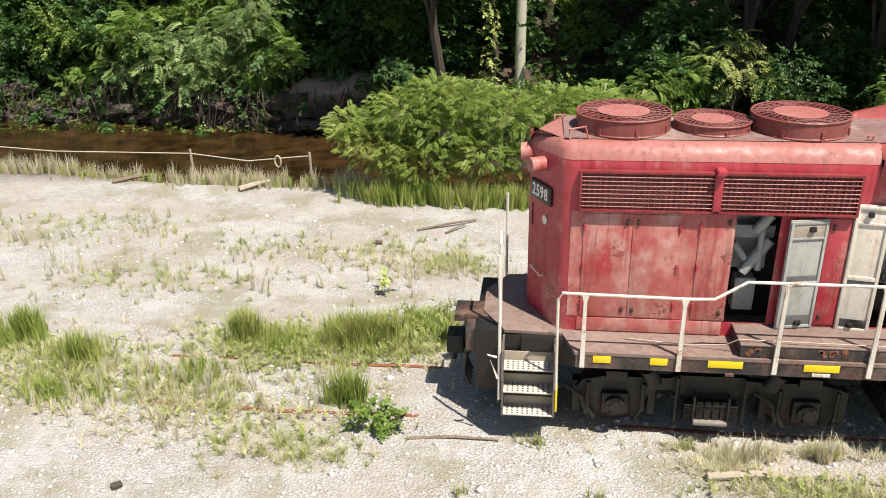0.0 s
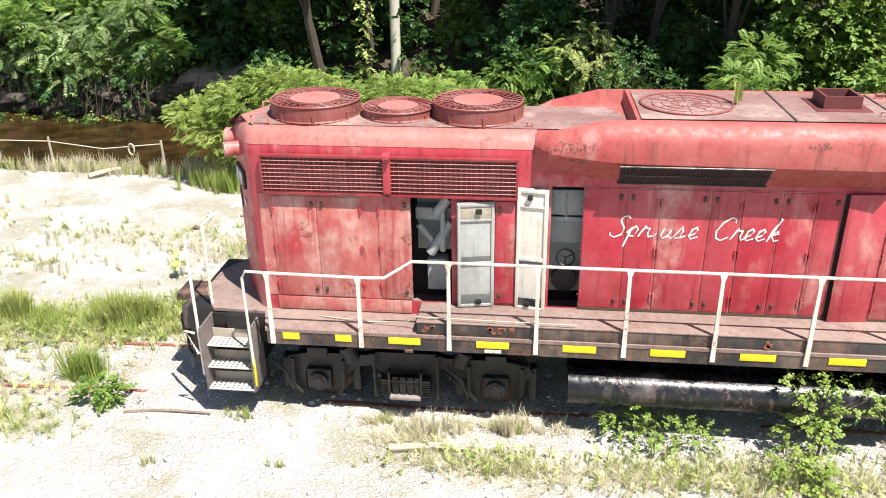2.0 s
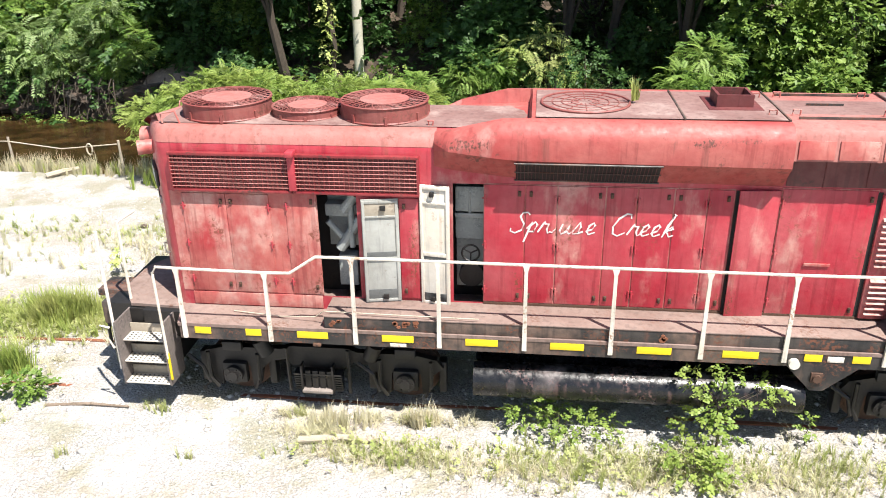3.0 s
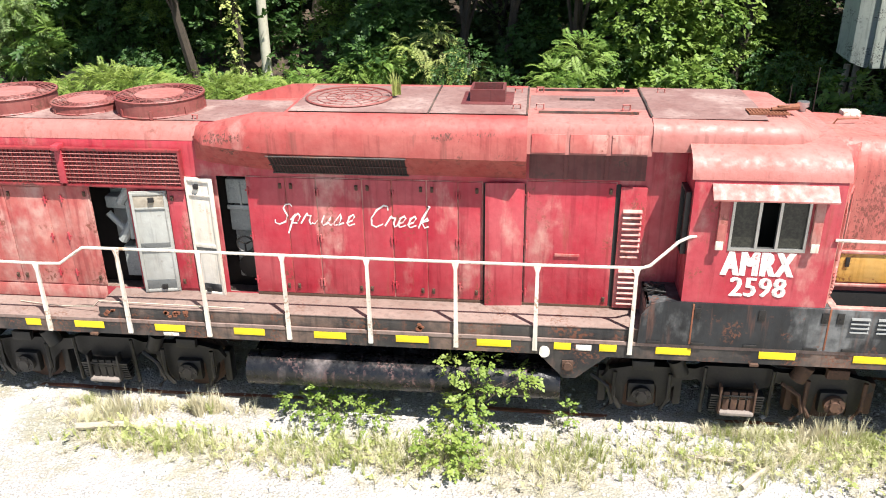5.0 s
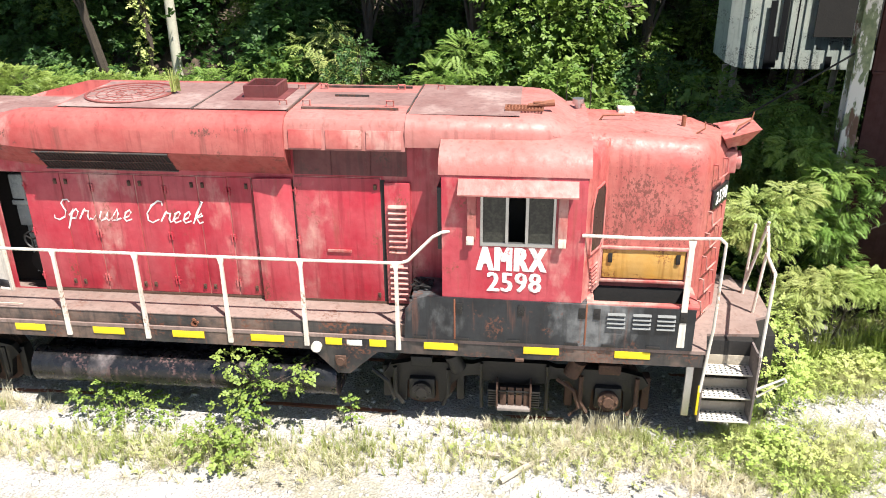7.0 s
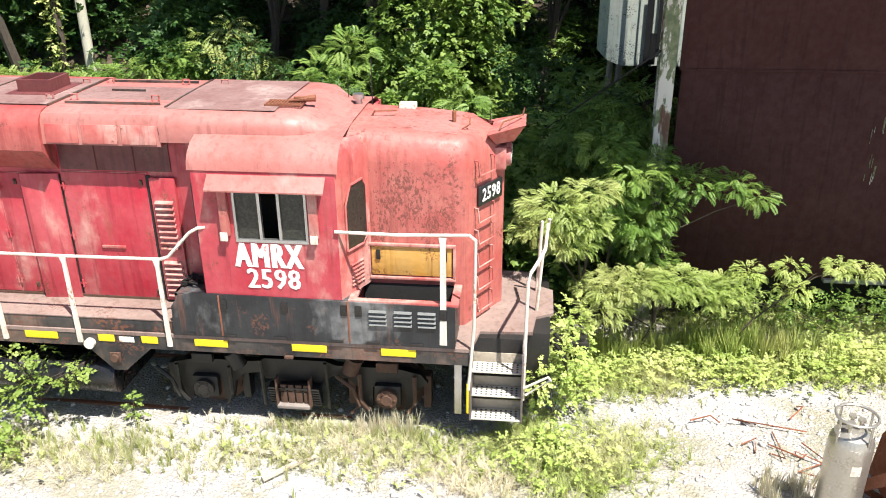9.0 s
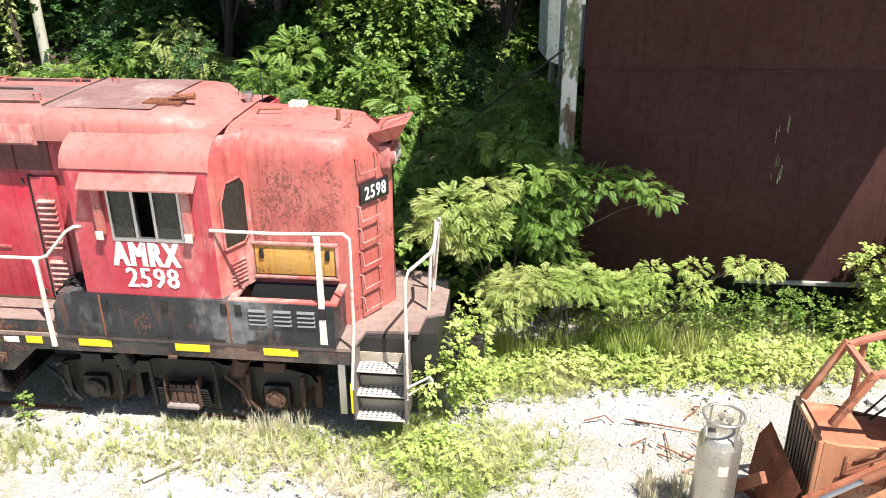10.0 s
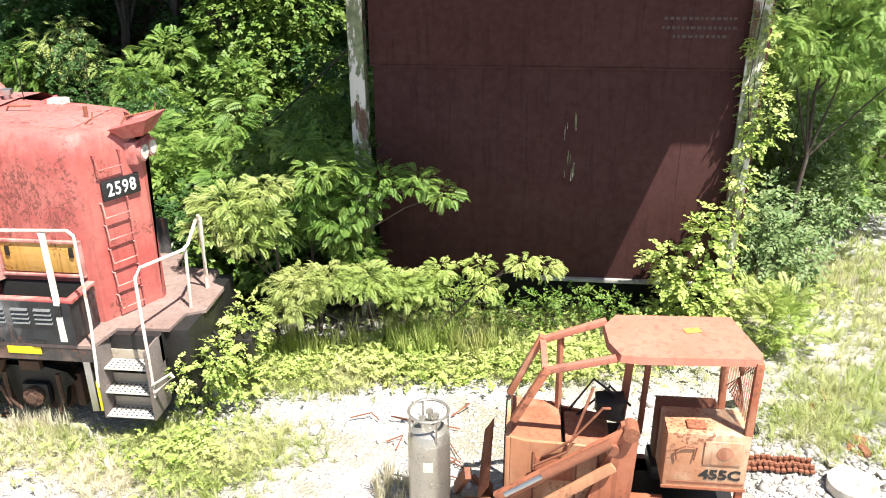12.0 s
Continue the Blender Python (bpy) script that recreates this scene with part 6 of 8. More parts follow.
plant("shrub", 140, (5.5, 26.2, 0.0), [((-0.9, -0.2, 2.9), (0.6, 0.5, 0.28)), ((0.0, -0.3, 2.6), (0.6, 0.5, 0.3)), ((0.8, -0.3, 2.3), (0.5, 0.4, 0.28)), ((-0.2, 0.0, 3.3), (0.5, 0.4, 0.28)), ((-0.5, -0.1, 2.2), (0.5, 0.4, 0.3)), ((1.2, 0.0, 1.8), (0.5, 0.4, 0.3))], PINNATE, LEAF_YOUNG, "sapling with bright compound leaves before the dark woods", "tree", 15, 0.85, 0.35, 0.06, (0.0, 0.0, 2.8))
plant("shrub", 141, (1.3, 25.4, 0.0), [((-0.8, -0.1, 1.75), (0.6, 0.5, 0.2)), ((-0.1, 0.0, 1.95), (0.5, 0.45, 0.22)), ((0.5, 0.1, 1.6), (0.5, 0.45, 0.2))], FEATHER, LEAF_FERN, "spreading mimosa frond above the weeds", "shrub", 60, 0.75, 0.15, 0.04, (0.0, 0.0, 1.6))
plant("shrub", 142, (3.4, 26.8, 0.0), [((-0.7, -0.1, 1.6), (0.55, 0.5, 0.2)), ((0.1, 0.0, 1.85), (0.6, 0.5, 0.22)), ((0.8, 0.1, 1.9), (0.5, 0.4, 0.18))], FEATHER, LEAF_YOUNG, "mimosa frond lit by the sun", "shrub", 60, 0.75, 0.15, 0.04, (0.0, 0.0, 1.6))
# mimosas at the nose and along the shed
plant("shrub", 42, (15.75, 13.1, 0.0), [((-0.45, -0.6, 2.8), (0.5, 0.45, 0.2)), ((-0.1, -0.5, 2.5), (0.5, 0.42, 0.2)), ((0.1, -0.5, 3.0), (0.4, 0.38, 0.16)), ((-0.7, -0.7, 2.45), (0.38, 0.35, 0.18)), ((-0.2, -0.6, 2.2), (0.35, 0.3, 0.16))], FEATHER, LEAF_YOUNG, "young mimosa reaching over the end of the locomotive", "tree", 120, 0.46, 0.3, 0.05, (0.1, -0.2, 2.5))
plant("shrub", 46, (16.35, 13.5, 0.0), [((0.3, -0.3, 3.1), (0.42, 0.38, 0.2)), ((-0.1, 0.0, 2.6), (0.5, 0.45, 0.3)), ((0.4, 0.0, 2.2), (0.5, 0.45, 0.3)), ((-0.2, 0.2, 3.4), (0.45, 0.4, 0.25)), ((-0.6, 0.0, 1.9), (0.45, 0.4, 0.3))], FEATHER, LEAF_FERN, "mimosa sapling in the shade of the shed", "tree", 90, 0.5, 0.3, 0.04, (0.0, 0.0, 2.7))
plant("shrub", 43, (16.9, 12.9, 0.0), [((-0.6, -0.2, 1.35), (0.5, 0.45, 0.22)), ((-0.1, -0.25, 1.45), (0.5, 0.4, 0.2)), ((0.5, -0.1, 1.4), (0.5, 0.4, 0.22)), ((1.0, 0.0, 1.25), (0.45, 0.4, 0.2)), ((-0.7, -0.4, 1.05), (0.4, 0.4, 0.2)), ((1.5, 0.1, 1.2), (0.35, 0.3, 0.18))], FEATHER, LEAF_YOUNG, "low mimosa branch with drooping yellow-green fronds", "shrub", 210, 0.38, 0.25, 0.035, (0.3, 0, 1.2))
plant("shrub", 44, (18.0, 13.2, 0.0), [((0.55, -0.1, 1.5), (0.25, 0.2, 0.16)), ((1.2, -0.2, 1.65), (0.22, 0.2, 0.14)), ((1.9, -0.3, 1.75), (0.25, 0.2, 0.15)), ((2.25, -0.3, 1.7), (0.25, 0.2, 0.13)), ((1.3, -0.3, 1.3), (0.28, 0.2, 0.16)), ((0.2, 0, 1.2), (0.3, 0.25, 0.2))], FEATHER, LEAF_LIME, "arching mimosa twig with pale fronds", "shrub", 200, 0.34, 0.35, 0.025, (1.6, -0.2, 1.6))
plant("shrub", 45, (17.3, 13.75, 0.0), [((0.3, -0.3, 2.9), (0.35, 0.3, 0.25)), ((0.9, -0.4, 2.95), (0.3, 0.3, 0.18)), ((1.3, -0.45, 2.75), (0.25, 0.2, 0.12)), ((-0.2, -0.2, 2.5), (0.4, 0.35, 0.35)), ((-0.4, -0.2, 3.1), (0.4, 0.35, 0.3)), ((-0.5, -0.1, 1.9), (0.45, 0.4, 0.4)), ((-0.2, -0.1, 1.4), (0.4, 0.35, 0.35))], FEATHER, LEAF_FERN, "sapling growing against the shed's corner post", "tree", 150, 0.44, 0.25, 0.04, (0.0, -0.2, 2.7))
for k, (x, y, s) in enumerate(((15.9, 14.6, 2.2), (16.6, 15.6, 3.0), (15.0, 16.2, 2.8), (16.3, 18.0, 3.4), (14.0, 18.5, 3.0), (12.2, 21.0, 3.2), (15.2, 21.5, 3.6), (9.5, 23.0, 3.4), (13.0, 25.0, 3.6), (6.5, 24.6, 3.0), (3.4, 25.6, 2.6), (14.7, 14.4, 1.5), (15.3, 17.4, 2.4), (14.4, 16.0, 1.9), (15.9, 19.8, 3.0), (13.6, 15.2, 1.5), (11.0, 19.6, 2.0), (11.6, 17.6, 1.8), (10.2, 21.4, 2.2))):
    plant("shrub", 50 + k, (x, y, 0.0), cloud(50 + k, 7, 2.0, 1.7, 0.4, s, 0.62), (TWIG, FEATHER, TWIG_BIG)[k % 3], (LEAF_DARK, LEAF_FERN, LEAF_MID)[k % 3], "dense green shrub in the shade behind the locomotive", "shrub", (26, 26, 18)[k % 3], 1.0, 0.3, 0.05, None, "shrubs behind the locomotive")
sunny = [((-1.2, -0.4, 2.6), (1.3, 1.0, 0.8)), ((0.6, -0.6, 3.0), (1.3, 1.0, 0.8)), ((-0.5, -0.5, 4.0), (1.3, 1.0, 0.8)), ((1.3, -0.3, 4.3), (1.1, 1.0, 0.8)), ((0.2, -0.3, 5.2), (1.3, 1.0, 0.8)), ((-1.4, -0.2, 5.2), (1.0, 1.0, 0.7)), ((0.0, -0.7, 1.6), (1.4, 1.0, 0.7))]
first_tree = plant("tree", 131, (12.2, 24.6, 0.0), sunny, TWIG_BIG, LEAF_MID, "sunlit leafy tree at the edge of the woods", "tree", 20, 0.9, 0.3, 0.1, (0.0, 0.1, 5.0))
plant("tree", 132, (16.75, 15.2, 0.0), [((0.0, -0.1, z), (0.5 + 0.15 * math.sin(z * 2.3), 0.45, 0.45)) for z in (1.2, 1.8, 2.4, 3.0, 3.6)] + [((-0.7, 0.1, 3.2), (0.5, 0.5, 0.35)), ((-0.9, 0.2, 2.3), (0.6, 0.5, 0.4))], PINNATE, LEAF_MID, "young leafy tree growing at the shed's corner", "tree", 46, 0.8, 0.3, 0.05, (0.0, 0, 3.4))
low = [((dx, 0.08 * math.sin(dx * 3), 0.55 + 0.12 * math.sin(dx * 2.1)), (0.35, 0.25, 0.3)) for dx in (-2.2, -1.6, -1.0, -0.5, 0.1, 0.6, 1.2, 1.7)]
plant("shrub", 133, (20.2, 13.75, 0.0), low, TWIG, LEAF_MID, "low dark green growth along the foot of the shed door", "shrub", 60, 0.55, 0.1, 0.02, (0.0, 0, 0.5))
# vine at the shed's right side, and growth beyond
plant("vine", 70, (22.6, 13.75, 0.0), [((-0.35, 0, 1.45), (0.3, 0.22, 0.35)), ((0.25, 0, 1.9), (0.22, 0.2, 0.45)), ((0.1, -0.1, 1.15), (0.5, 0.3, 0.35)), ((0.3, -0.1, 0.7), (0.6, 0.35, 0.4)), ((-0.1, -0.15, 0.4), (0.7, 0.4, 0.35)), ((0.35, 0.05, 2.35), (0.12, 0.12, 0.15))], ROUND, LEAF_LIME, "lime-green leafy vine climbing before the shed door", "vine", 75, 0.85, 0.2, 0.02, (0.2, 0, 2.0))
plant("vine", 71, (23.36, 14.1, 0.0), [((0.02, 0, z), (0.15 + 0.07 * math.sin(z * 3), 0.17, 0.3)) for z in (0.5, 0.9, 1.3, 1.8, 2.3, 2.8, 3.3, 3.8, 4.4, 5.0, 5.6, 6.2)] + [((0.3, 0.1, 3.6), (0.3, 0.2, 0.3)), ((0.25, 0, 4.2), (0.25, 0.2, 0.25))], ROUND, LEAF_LIME, "vine wrapped round the shed's corner post", "vine", 70, 0.6, 0.2, 0.02, (0, 0, 6.0))
for k, (x, y, s, t) in enumerate(((25.6, 18.6, 3.2, 0), (27.6, 19.6, 3.8, 1), (29.6, 20.5, 4.0, 0), (24.8, 20.4, 4.2, 2), (26.6, 22.0, 5.0, 1), (29.0, 23.2, 5.0, 2), (31.5, 21.8, 4.6, 0), (24.6, 16.8, 1.6, 0))):
    plant("shrub", 80 + k, (x, y, 0.0), cloud(80 + k, 9, 2.6, 2.2, 0.4, s, 0.72), (TWIG, FEATHER, TWIG_BIG)[t], (LEAF_GREY, LEAF_FERN, LEAF_MID)[t], "sunlit shrub at the wood's edge beyond the shed", "shrub", (26, 18, 18)[t], 1.0, 0.3, 0.05, None, "shrubs beyond the shed")
plant("tree", 90, (25.2, 17.4, 0.0), [((0, 0, 4.2), (0.9, 0.7, 0.4)), ((0.8, 0.2, 4.6), (0.9, 0.7, 0.35)), ((-0.6, -0.2, 4.7), (0.7, 0.6, 0.35)), ((1.4, 0, 5.2), (0.9, 0.8, 0.4)), ((0.3, 0.3, 5.6), (1.0, 0.8, 0.45)), ((1.9, -0.2, 4.3), (0.6, 0.5, 0.3))], FEATHER, LEAF_FERN, "mimosa with pale fronds beside the shed", "tree", 50, 0.7, 0.4, 0.07, (0.4, 0.1, 4.8))

# shrubs before the tank
plant("shrub", 101, (7.87, 9.85, 0.0), [((0.0, 0.0, 0.75), (0.35, 0.3, 0.25)), ((0.45, 0.1, 0.95), (0.3, 0.28, 0.18)), ((-0.35, 0.05, 1.15), (0.22, 0.2, 0.2)), ((0.1, 0.1, 1.3), (0.2, 0.2, 0.12)), ((-0.25, -0.2, 0.5), (0.4, 0.3, 0.25)), ((0.75, 0.15, 1.05), (0.2, 0.2, 0.12))], ROUND, LEAF_BUSH, "leafy sapling growing in front of the fuel tank", "shrub", 44, 0.6, 0.15, 0.025, (0, 0.05, 1.1))
plant("shrub", 102, (5.6, 10.0, 0.0), [((-0.35, 0, 0.3), (0.4, 0.3, 0.22)), ((0.25, -0.1, 0.28), (0.45, 0.35, 0.2)), ((0.7, -0.1, 0.2), (0.3, 0.3, 0.18)), ((-0.05, 0.1, 0.45), (0.35, 0.3, 0.2))], ROUND, LEAF_BUSH, "low leafy bush beside the rail", "shrub", 50, 0.5, 0.15, 0.02, (0, 0, 0.4))
plant("shrub", 103, (7.45, 9.1, 0.0), [((0, 0, 0.28), (0.32, 0.28, 0.22)), ((0.3, -0.1, 0.2), (0.25, 0.25, 0.18)), ((-0.25, 0.05, 0.4), (0.25, 0.22, 0.15))], ROUND, LEAF_BUSH, "small dusty bush on the gravel", "shrub", 55, 0.6, 0.15, 0.02, (0, 0, 0.35))
plant("sapling", 104, (9.2, 10.1, 0.0), [((0, 0, 0.4), (0.05, 0.05, 0.1)), ((0.03, 0, 0.22), (0.07, 0.07, 0.08))], ROUND, LEAF_BUSH, "small sprout beside the rail", "sapling", 160, 0.5, 0.1, 0.01, (0, 0, 0.5))
plant("sapling", 105, (-3.75, 14.9, 0.0), [((0, 0, 0.42), (0.06, 0.06, 0.09)), ((0.03, 0, 0.25), (0.06, 0.06, 0.06))], ROUND, LEAF_LIME, "small bright sprout on the gravel", "sapling", 110, 0.8, 0.1, 0.01, (0, 0, 0.5))
plant("sapling", 106, (-3.15, 10.2, 0.0), [((0, 0, 0.2), (0.3, 0.25, 0.2)), ((0.2, 0.1, 0.15), (0.2, 0.2, 0.14))], ROUND, LEAF_MID, "low leafy weed beside the buried rail", "weed", 75, 0.75, 0.1, 0.01, (0, 0, 0.3))
plant("sapling", 107, (15.35, 10.75, 0.0), [((0.25, 0.1, 1.0), (0.22, 0.3, 0.35)), ((0.35, 1.1, 1.0), (0.25, 0.35, 0.5)), ((0.45, 0.5, 0.4), (0.3, 0.4, 0.35)), ((0, 0, 0.6), (0.25, 0.25, 0.5)), ((0.15, 0.4, 0.7), (0.25, 0.25, 0.5)), ((-0.2, -0.3, 0.9), (0.12, 0.12, 0.35)), ((0.3, 0.8, 0.8), (0.3, 0.3, 0.5))], ROUND, LEAF_LIME, "vine climbing over the end steps", "vine", 90, 0.5, 0.2, 0.015, (0, 0.1, 1.0))
tf = tuft_tpl(26, 0.42, 0.45, 0.014, 12)
me = scatter("roof_grass", tf, [(6.5, CY, 4.74), (6.55, CY + 0.05, 4.74)], [0, 2], [0, 0], [0, 0], [1.0, 0.8], GRASS)
tagged(new("roof_grass", me), "tuft of green grass growing on the roof", "grass tuft")

# ---- grass ----
TUFT, TUFT_TALL, TUFT_LOW = tuft_tpl(11, 1.0, 0.5, 0.03, 3), tuft_tpl(16, 1.0, 0.3, 0.022, 4), tuft_tpl(16, 1.0, 1.25, 0.026, 6)


def sward(name, seed, patches, tpl, material, label, lo, hi):
    """Grass in soft-edged patches: centre, radii, number."""
    g = np.random.default_rng(seed)
    P = []
    for x, y, rx, ry, n in patches:
        q = g.normal(size=(n, 2)) * np.array((rx, ry)) * 0.55 + np.array((x, y))
        P.append(q)
    P = np.vstack(P)
    P = P[(P[:, 1] > 7.0)]
    under = (P[:, 0] > -0.9) & (P[:, 0] < 14.6) & (P[:, 1] > 10.25) & (P[:, 1] < 12.9)
    P = P[~under]
    z = np.array([ground_z(a, b) - 0.02 for a, b in P])
    n = len(P)
    me = scatter(name, tpl, np.column_stack([P, z]), g.uniform(0, math.tau, n), g.normal(0, 0.12, n), g.normal(0, 0.12, n), g.uniform(lo, hi, n), material)
    return tagged(new(name, me), label, "grass", kind="stuff")


sward("grass", 1, [(-5.5, 12.6, 0.8, 0.4, 300), (-4.0, 12.6, 0.8, 0.45, 340), (-2.8, 13.4, 0.7, 0.7, 200), (-8.9, 11.6, 0.6, 0.4, 130), (-8.6, 10.6, 0.8, 0.3, 110), (-10.6, 12.2, 0.9, 0.5, 150), (-6.7, 11.3, 0.9, 0.4, 90)], TUFT, GRASS, "green and yellowing grass on the gravel", 0.16, 0.46)
sward("tall_grass", 2, [(-6.0, 12.55, 0.22, 0.12, 80), (-3.95, 12.65, 0.4, 0.16, 130), (-3.45, 12.8, 0.3, 0.2, 50), (-8.67, 11.6, 0.25, 0.15, 44), (-3.7, 10.8, 0.25, 0.12, 50), (-10.3, 12.4, 0.3, 0.2, 40), (-2.0, 20.2, 1.6, 0.35, 200), (-4.0, 20.3, 1.2, 0.3, 120), (16.2, 12.6, 0.5, 0.2, 40), (18.5, 12.9, 1.2, 0.3, 110)], TUFT_TALL, GRASS, "tall green grass clumps", 0.55, 0.95)
sward("low_weeds", 3, [(-5.2, 12.4, 1.5, 0.8, 420), (-3.0, 12.9, 1.0, 0.9, 260), (-9.0, 11.4, 1.8, 0.9, 320), (-6.4, 10.6, 1.5, 0.6, 160), (-4.4, 9.6, 1.2, 0.5, 120), (-5.0, 17.0, 3.0, 0.8, 160), (-9.0, 15.0, 2.5, 0.8, 130), (-2.5, 16.4, 1.0, 0.5, 90), (-12, 18, 3, 1.0, 110), (14.9, 10.2, 0.7, 0.5, 300), (15.7, 9.6, 0.9, 0.6, 360), (16.4, 10.2, 0.7, 0.6, 160), (16.6, 12.1, 1.0, 0.5, 520), (18.2, 12.6, 1.2, 0.5, 700), (20.0, 12.8, 1.2, 0.5, 680), (21.6, 13.2, 0.9, 0.5, 420), (23.2, 13.6, 0.9, 0.7, 300), (15.6, 12.0, 0.5, 0.6, 260), (25.5, 16.5, 1.8, 1.6, 900), (26.5, 14.0, 1.6, 1.5, 520), (25.0, 12.2, 1.0, 0.9, 360), (24.2, 11.3, 0.9, 0.7, 300), (26.2, 12.0, 1.2, 1.2, 300), (27.5, 17.5, 2.0, 1.5, 500), (19.5, 14.0, 2.2, 0.4, 400)], TUFT_LOW, WEED, "yellow-green ground-cover weeds", 0.12, 0.36)
sward("weed_strip", 4, [(-5.5, 12.2, 2.6, 1.0, 220), (-9.5, 11.6, 2.0, 1.0, 190), (-6, 10.2, 2.4, 0.7, 160), (-3.5, 16.4, 2.0, 0.8, 160), (3.0, 9.2, 1.3, 0.35, 120), (5.2, 9.1, 1.4, 0.4, 140), (7.0, 9.3, 1.2, 0.45, 140), (9.0, 9.2, 1.4, 0.5, 100), (11.2, 9.5, 1.6, 0.5, 150), (13.0, 9.7, 1.2, 0.5, 170), (14.3, 9.4, 0.8, 0.5, 150), (12.2, 10.2, 1.4, 0.15, 130), (3.0, 10.1, 1.6, 0.12, 90), (1.8, 9.7, 0.6, 0.2, 70)], TUFT_LOW, STRAW, "dry straw-coloured weeds along the track", 0.12, 0.34)
sward("weed_green", 5, [(3.2, 9.25, 1.3, 0.3, 170), (5.6, 9.2, 1.4, 0.4, 180), (7.2, 9.3, 1.0, 0.4, 130), (9.4, 9.3, 1.2, 0.4, 120), (11.5, 9.5, 1.4, 0.5, 110), (12.0, 10.1, 1.2, 0.2, 100), (13.4, 9.9, 0.8, 0.4, 120), (0.2, 8.9, 0.1, 0.1, 8), (-1.7, 8.8, 0.1, 0.1, 8), (1.6, 10.1, 0.15, 0.1, 12), (3.5, 10.1, 0.2, 0.1, 18), (13.5, 10.1, 0.3, 0.1, 24), (-0.7, 10.0, 0.25, 0.1, 18), (9.5, 9.7, 1.2, 0.3, 60)], TUFT, WEED, "green weeds along the track", 0.12, 0.34)
g = np.random.default_rng(21)
Q = np.vstack([g.normal(size=(n, 2)) * np.array((rx, ry)) * 0.6 + np.array((x, y)) for x, y, rx, ry, n in ((3.2, 9.3, 1.2, 0.3, 90), (5.8, 9.2, 1.6, 0.45, 140), (7.6, 9.2, 1.0, 0.4, 90), (11.8, 9.6, 1.6, 0.5, 120), (13.8, 9.7, 0.8, 0.5, 150), (-5.2, 12.4, 1.6, 0.7, 420), (-9.2, 11.4, 1.5, 0.8, 300), (-2.9, 13.2, 0.8, 0.7, 160), (-5.5, 10.2, 2.0, 0.5, 130))])
n = len(Q)
me = scatter("weed_leaves", ROUND, np.column_stack([Q, [ground_z(a, b) + 0.02 + 0.13 * g.random() for a, b in Q]]), g.uniform(0, math.tau, n), g.normal(0.5, 0.4, n), g.normal(0, 0.4, n), g.uniform(0.28, 0.6, n), WEED)
tagged(new("weed_leaves", me), "small yellow-green weed leaves on the gravel", "weeds", kind="stuff")
sward("dry_stalks", 6, [(-9, 15.2, 4.0, 1.6, 60), (-4, 15.5, 3.0, 1.6, 34), (-13, 17.5, 3.0, 1.5, 34), (-6.5, 10.8, 2.6, 0.8, 90), (2.2, 9.9, 0.4, 0.15, 30), (3.6, 10.0, 0.3, 0.1, 18), (13.0, 10.2, 0.5, 0.15, 34), (26, 16, 2, 2, 80), (18.4, 9.4, 0.4, 0.3, 30), (-7, 21.4, 4, 0.4, 120)], TUFT_TALL, STRAW, "thin dry grass stalks", 0.3, 0.6)
sward("bank_grass", 7, [(-18, 22.3, 4, 0.35, 90), (-12, 21.9, 3.5, 0.35, 70), (-7.5, 21.5, 2.0, 0.3, 45), (-3, 20.7, 2.4, 0.4, 220), (2, 20.8, 3, 0.6, 200)], TUFT, GRASS, "grass and weeds along the stream's edge", 0.15, 0.6)
g = np.random.default_rng(8)
Q = np.vstack([g.normal(size=(n, 2)) * np.array((rx, ry)) * 0.6 + np.array((x, y)) for x, y, rx, ry, n in ((18.0, 12.6, 1.6, 0.6, 1500), (20.4, 12.9, 1.3, 0.6, 1500), (16.2, 12.2, 0.8, 0.6, 420), (22.3, 13.3, 0.9, 0.5, 420), (15.5, 9.8, 0.8, 0.6, 330), (15.2, 11.6, 0.3, 0.6, 200), (25.0, 15.6, 1.4, 1.4, 300), (20, 14.2, 2.4, 0.3, 420))])
n = len(Q)
me = scatter("ground_cover", ROUND, np.column_stack([Q, [ground_z(a, b) + 0.06 + 0.22 * g.random() for a, b in Q]]), g.uniform(0, math.tau, n), g.normal(0.3, 0.35, n), g.normal(0, 0.4, n), g.uniform(0.3, 0.62, n), LEAF_LIME)
tagged(new("ground_cover", me), "bright lime-green leafy ground cover", "ground cover", kind="stuff")
plant("shrub", 110, (24.05, 13.7, 0.0), [((0, 0, 0.55), (0.45, 0.4, 0.4)), ((0.25, 0.1, 0.8), (0.35, 0.3, 0.3)), ((-0.25, 0.2, 0.8), (0.3, 0.3, 0.3)), ((0.4, -0.2, 0.4), (0.4, 0.35, 0.3))], FEATHER, LEAF_LIME, "soft feathery yellow-green bush beside the shed", "shrub", 70, 0.6, -0.4, 0.02, (0, 0, 0.7))

sward("bank_straw", 9, [(-15, 22.3, 4, 0.3, 140), (-9.5, 21.8, 1.5, 0.3, 120), (-5.5, 21.4, 1.5, 0.3, 80)], TUFT_TALL, STRAW, "dry reeds along the stream's edge", 0.4, 0.9)
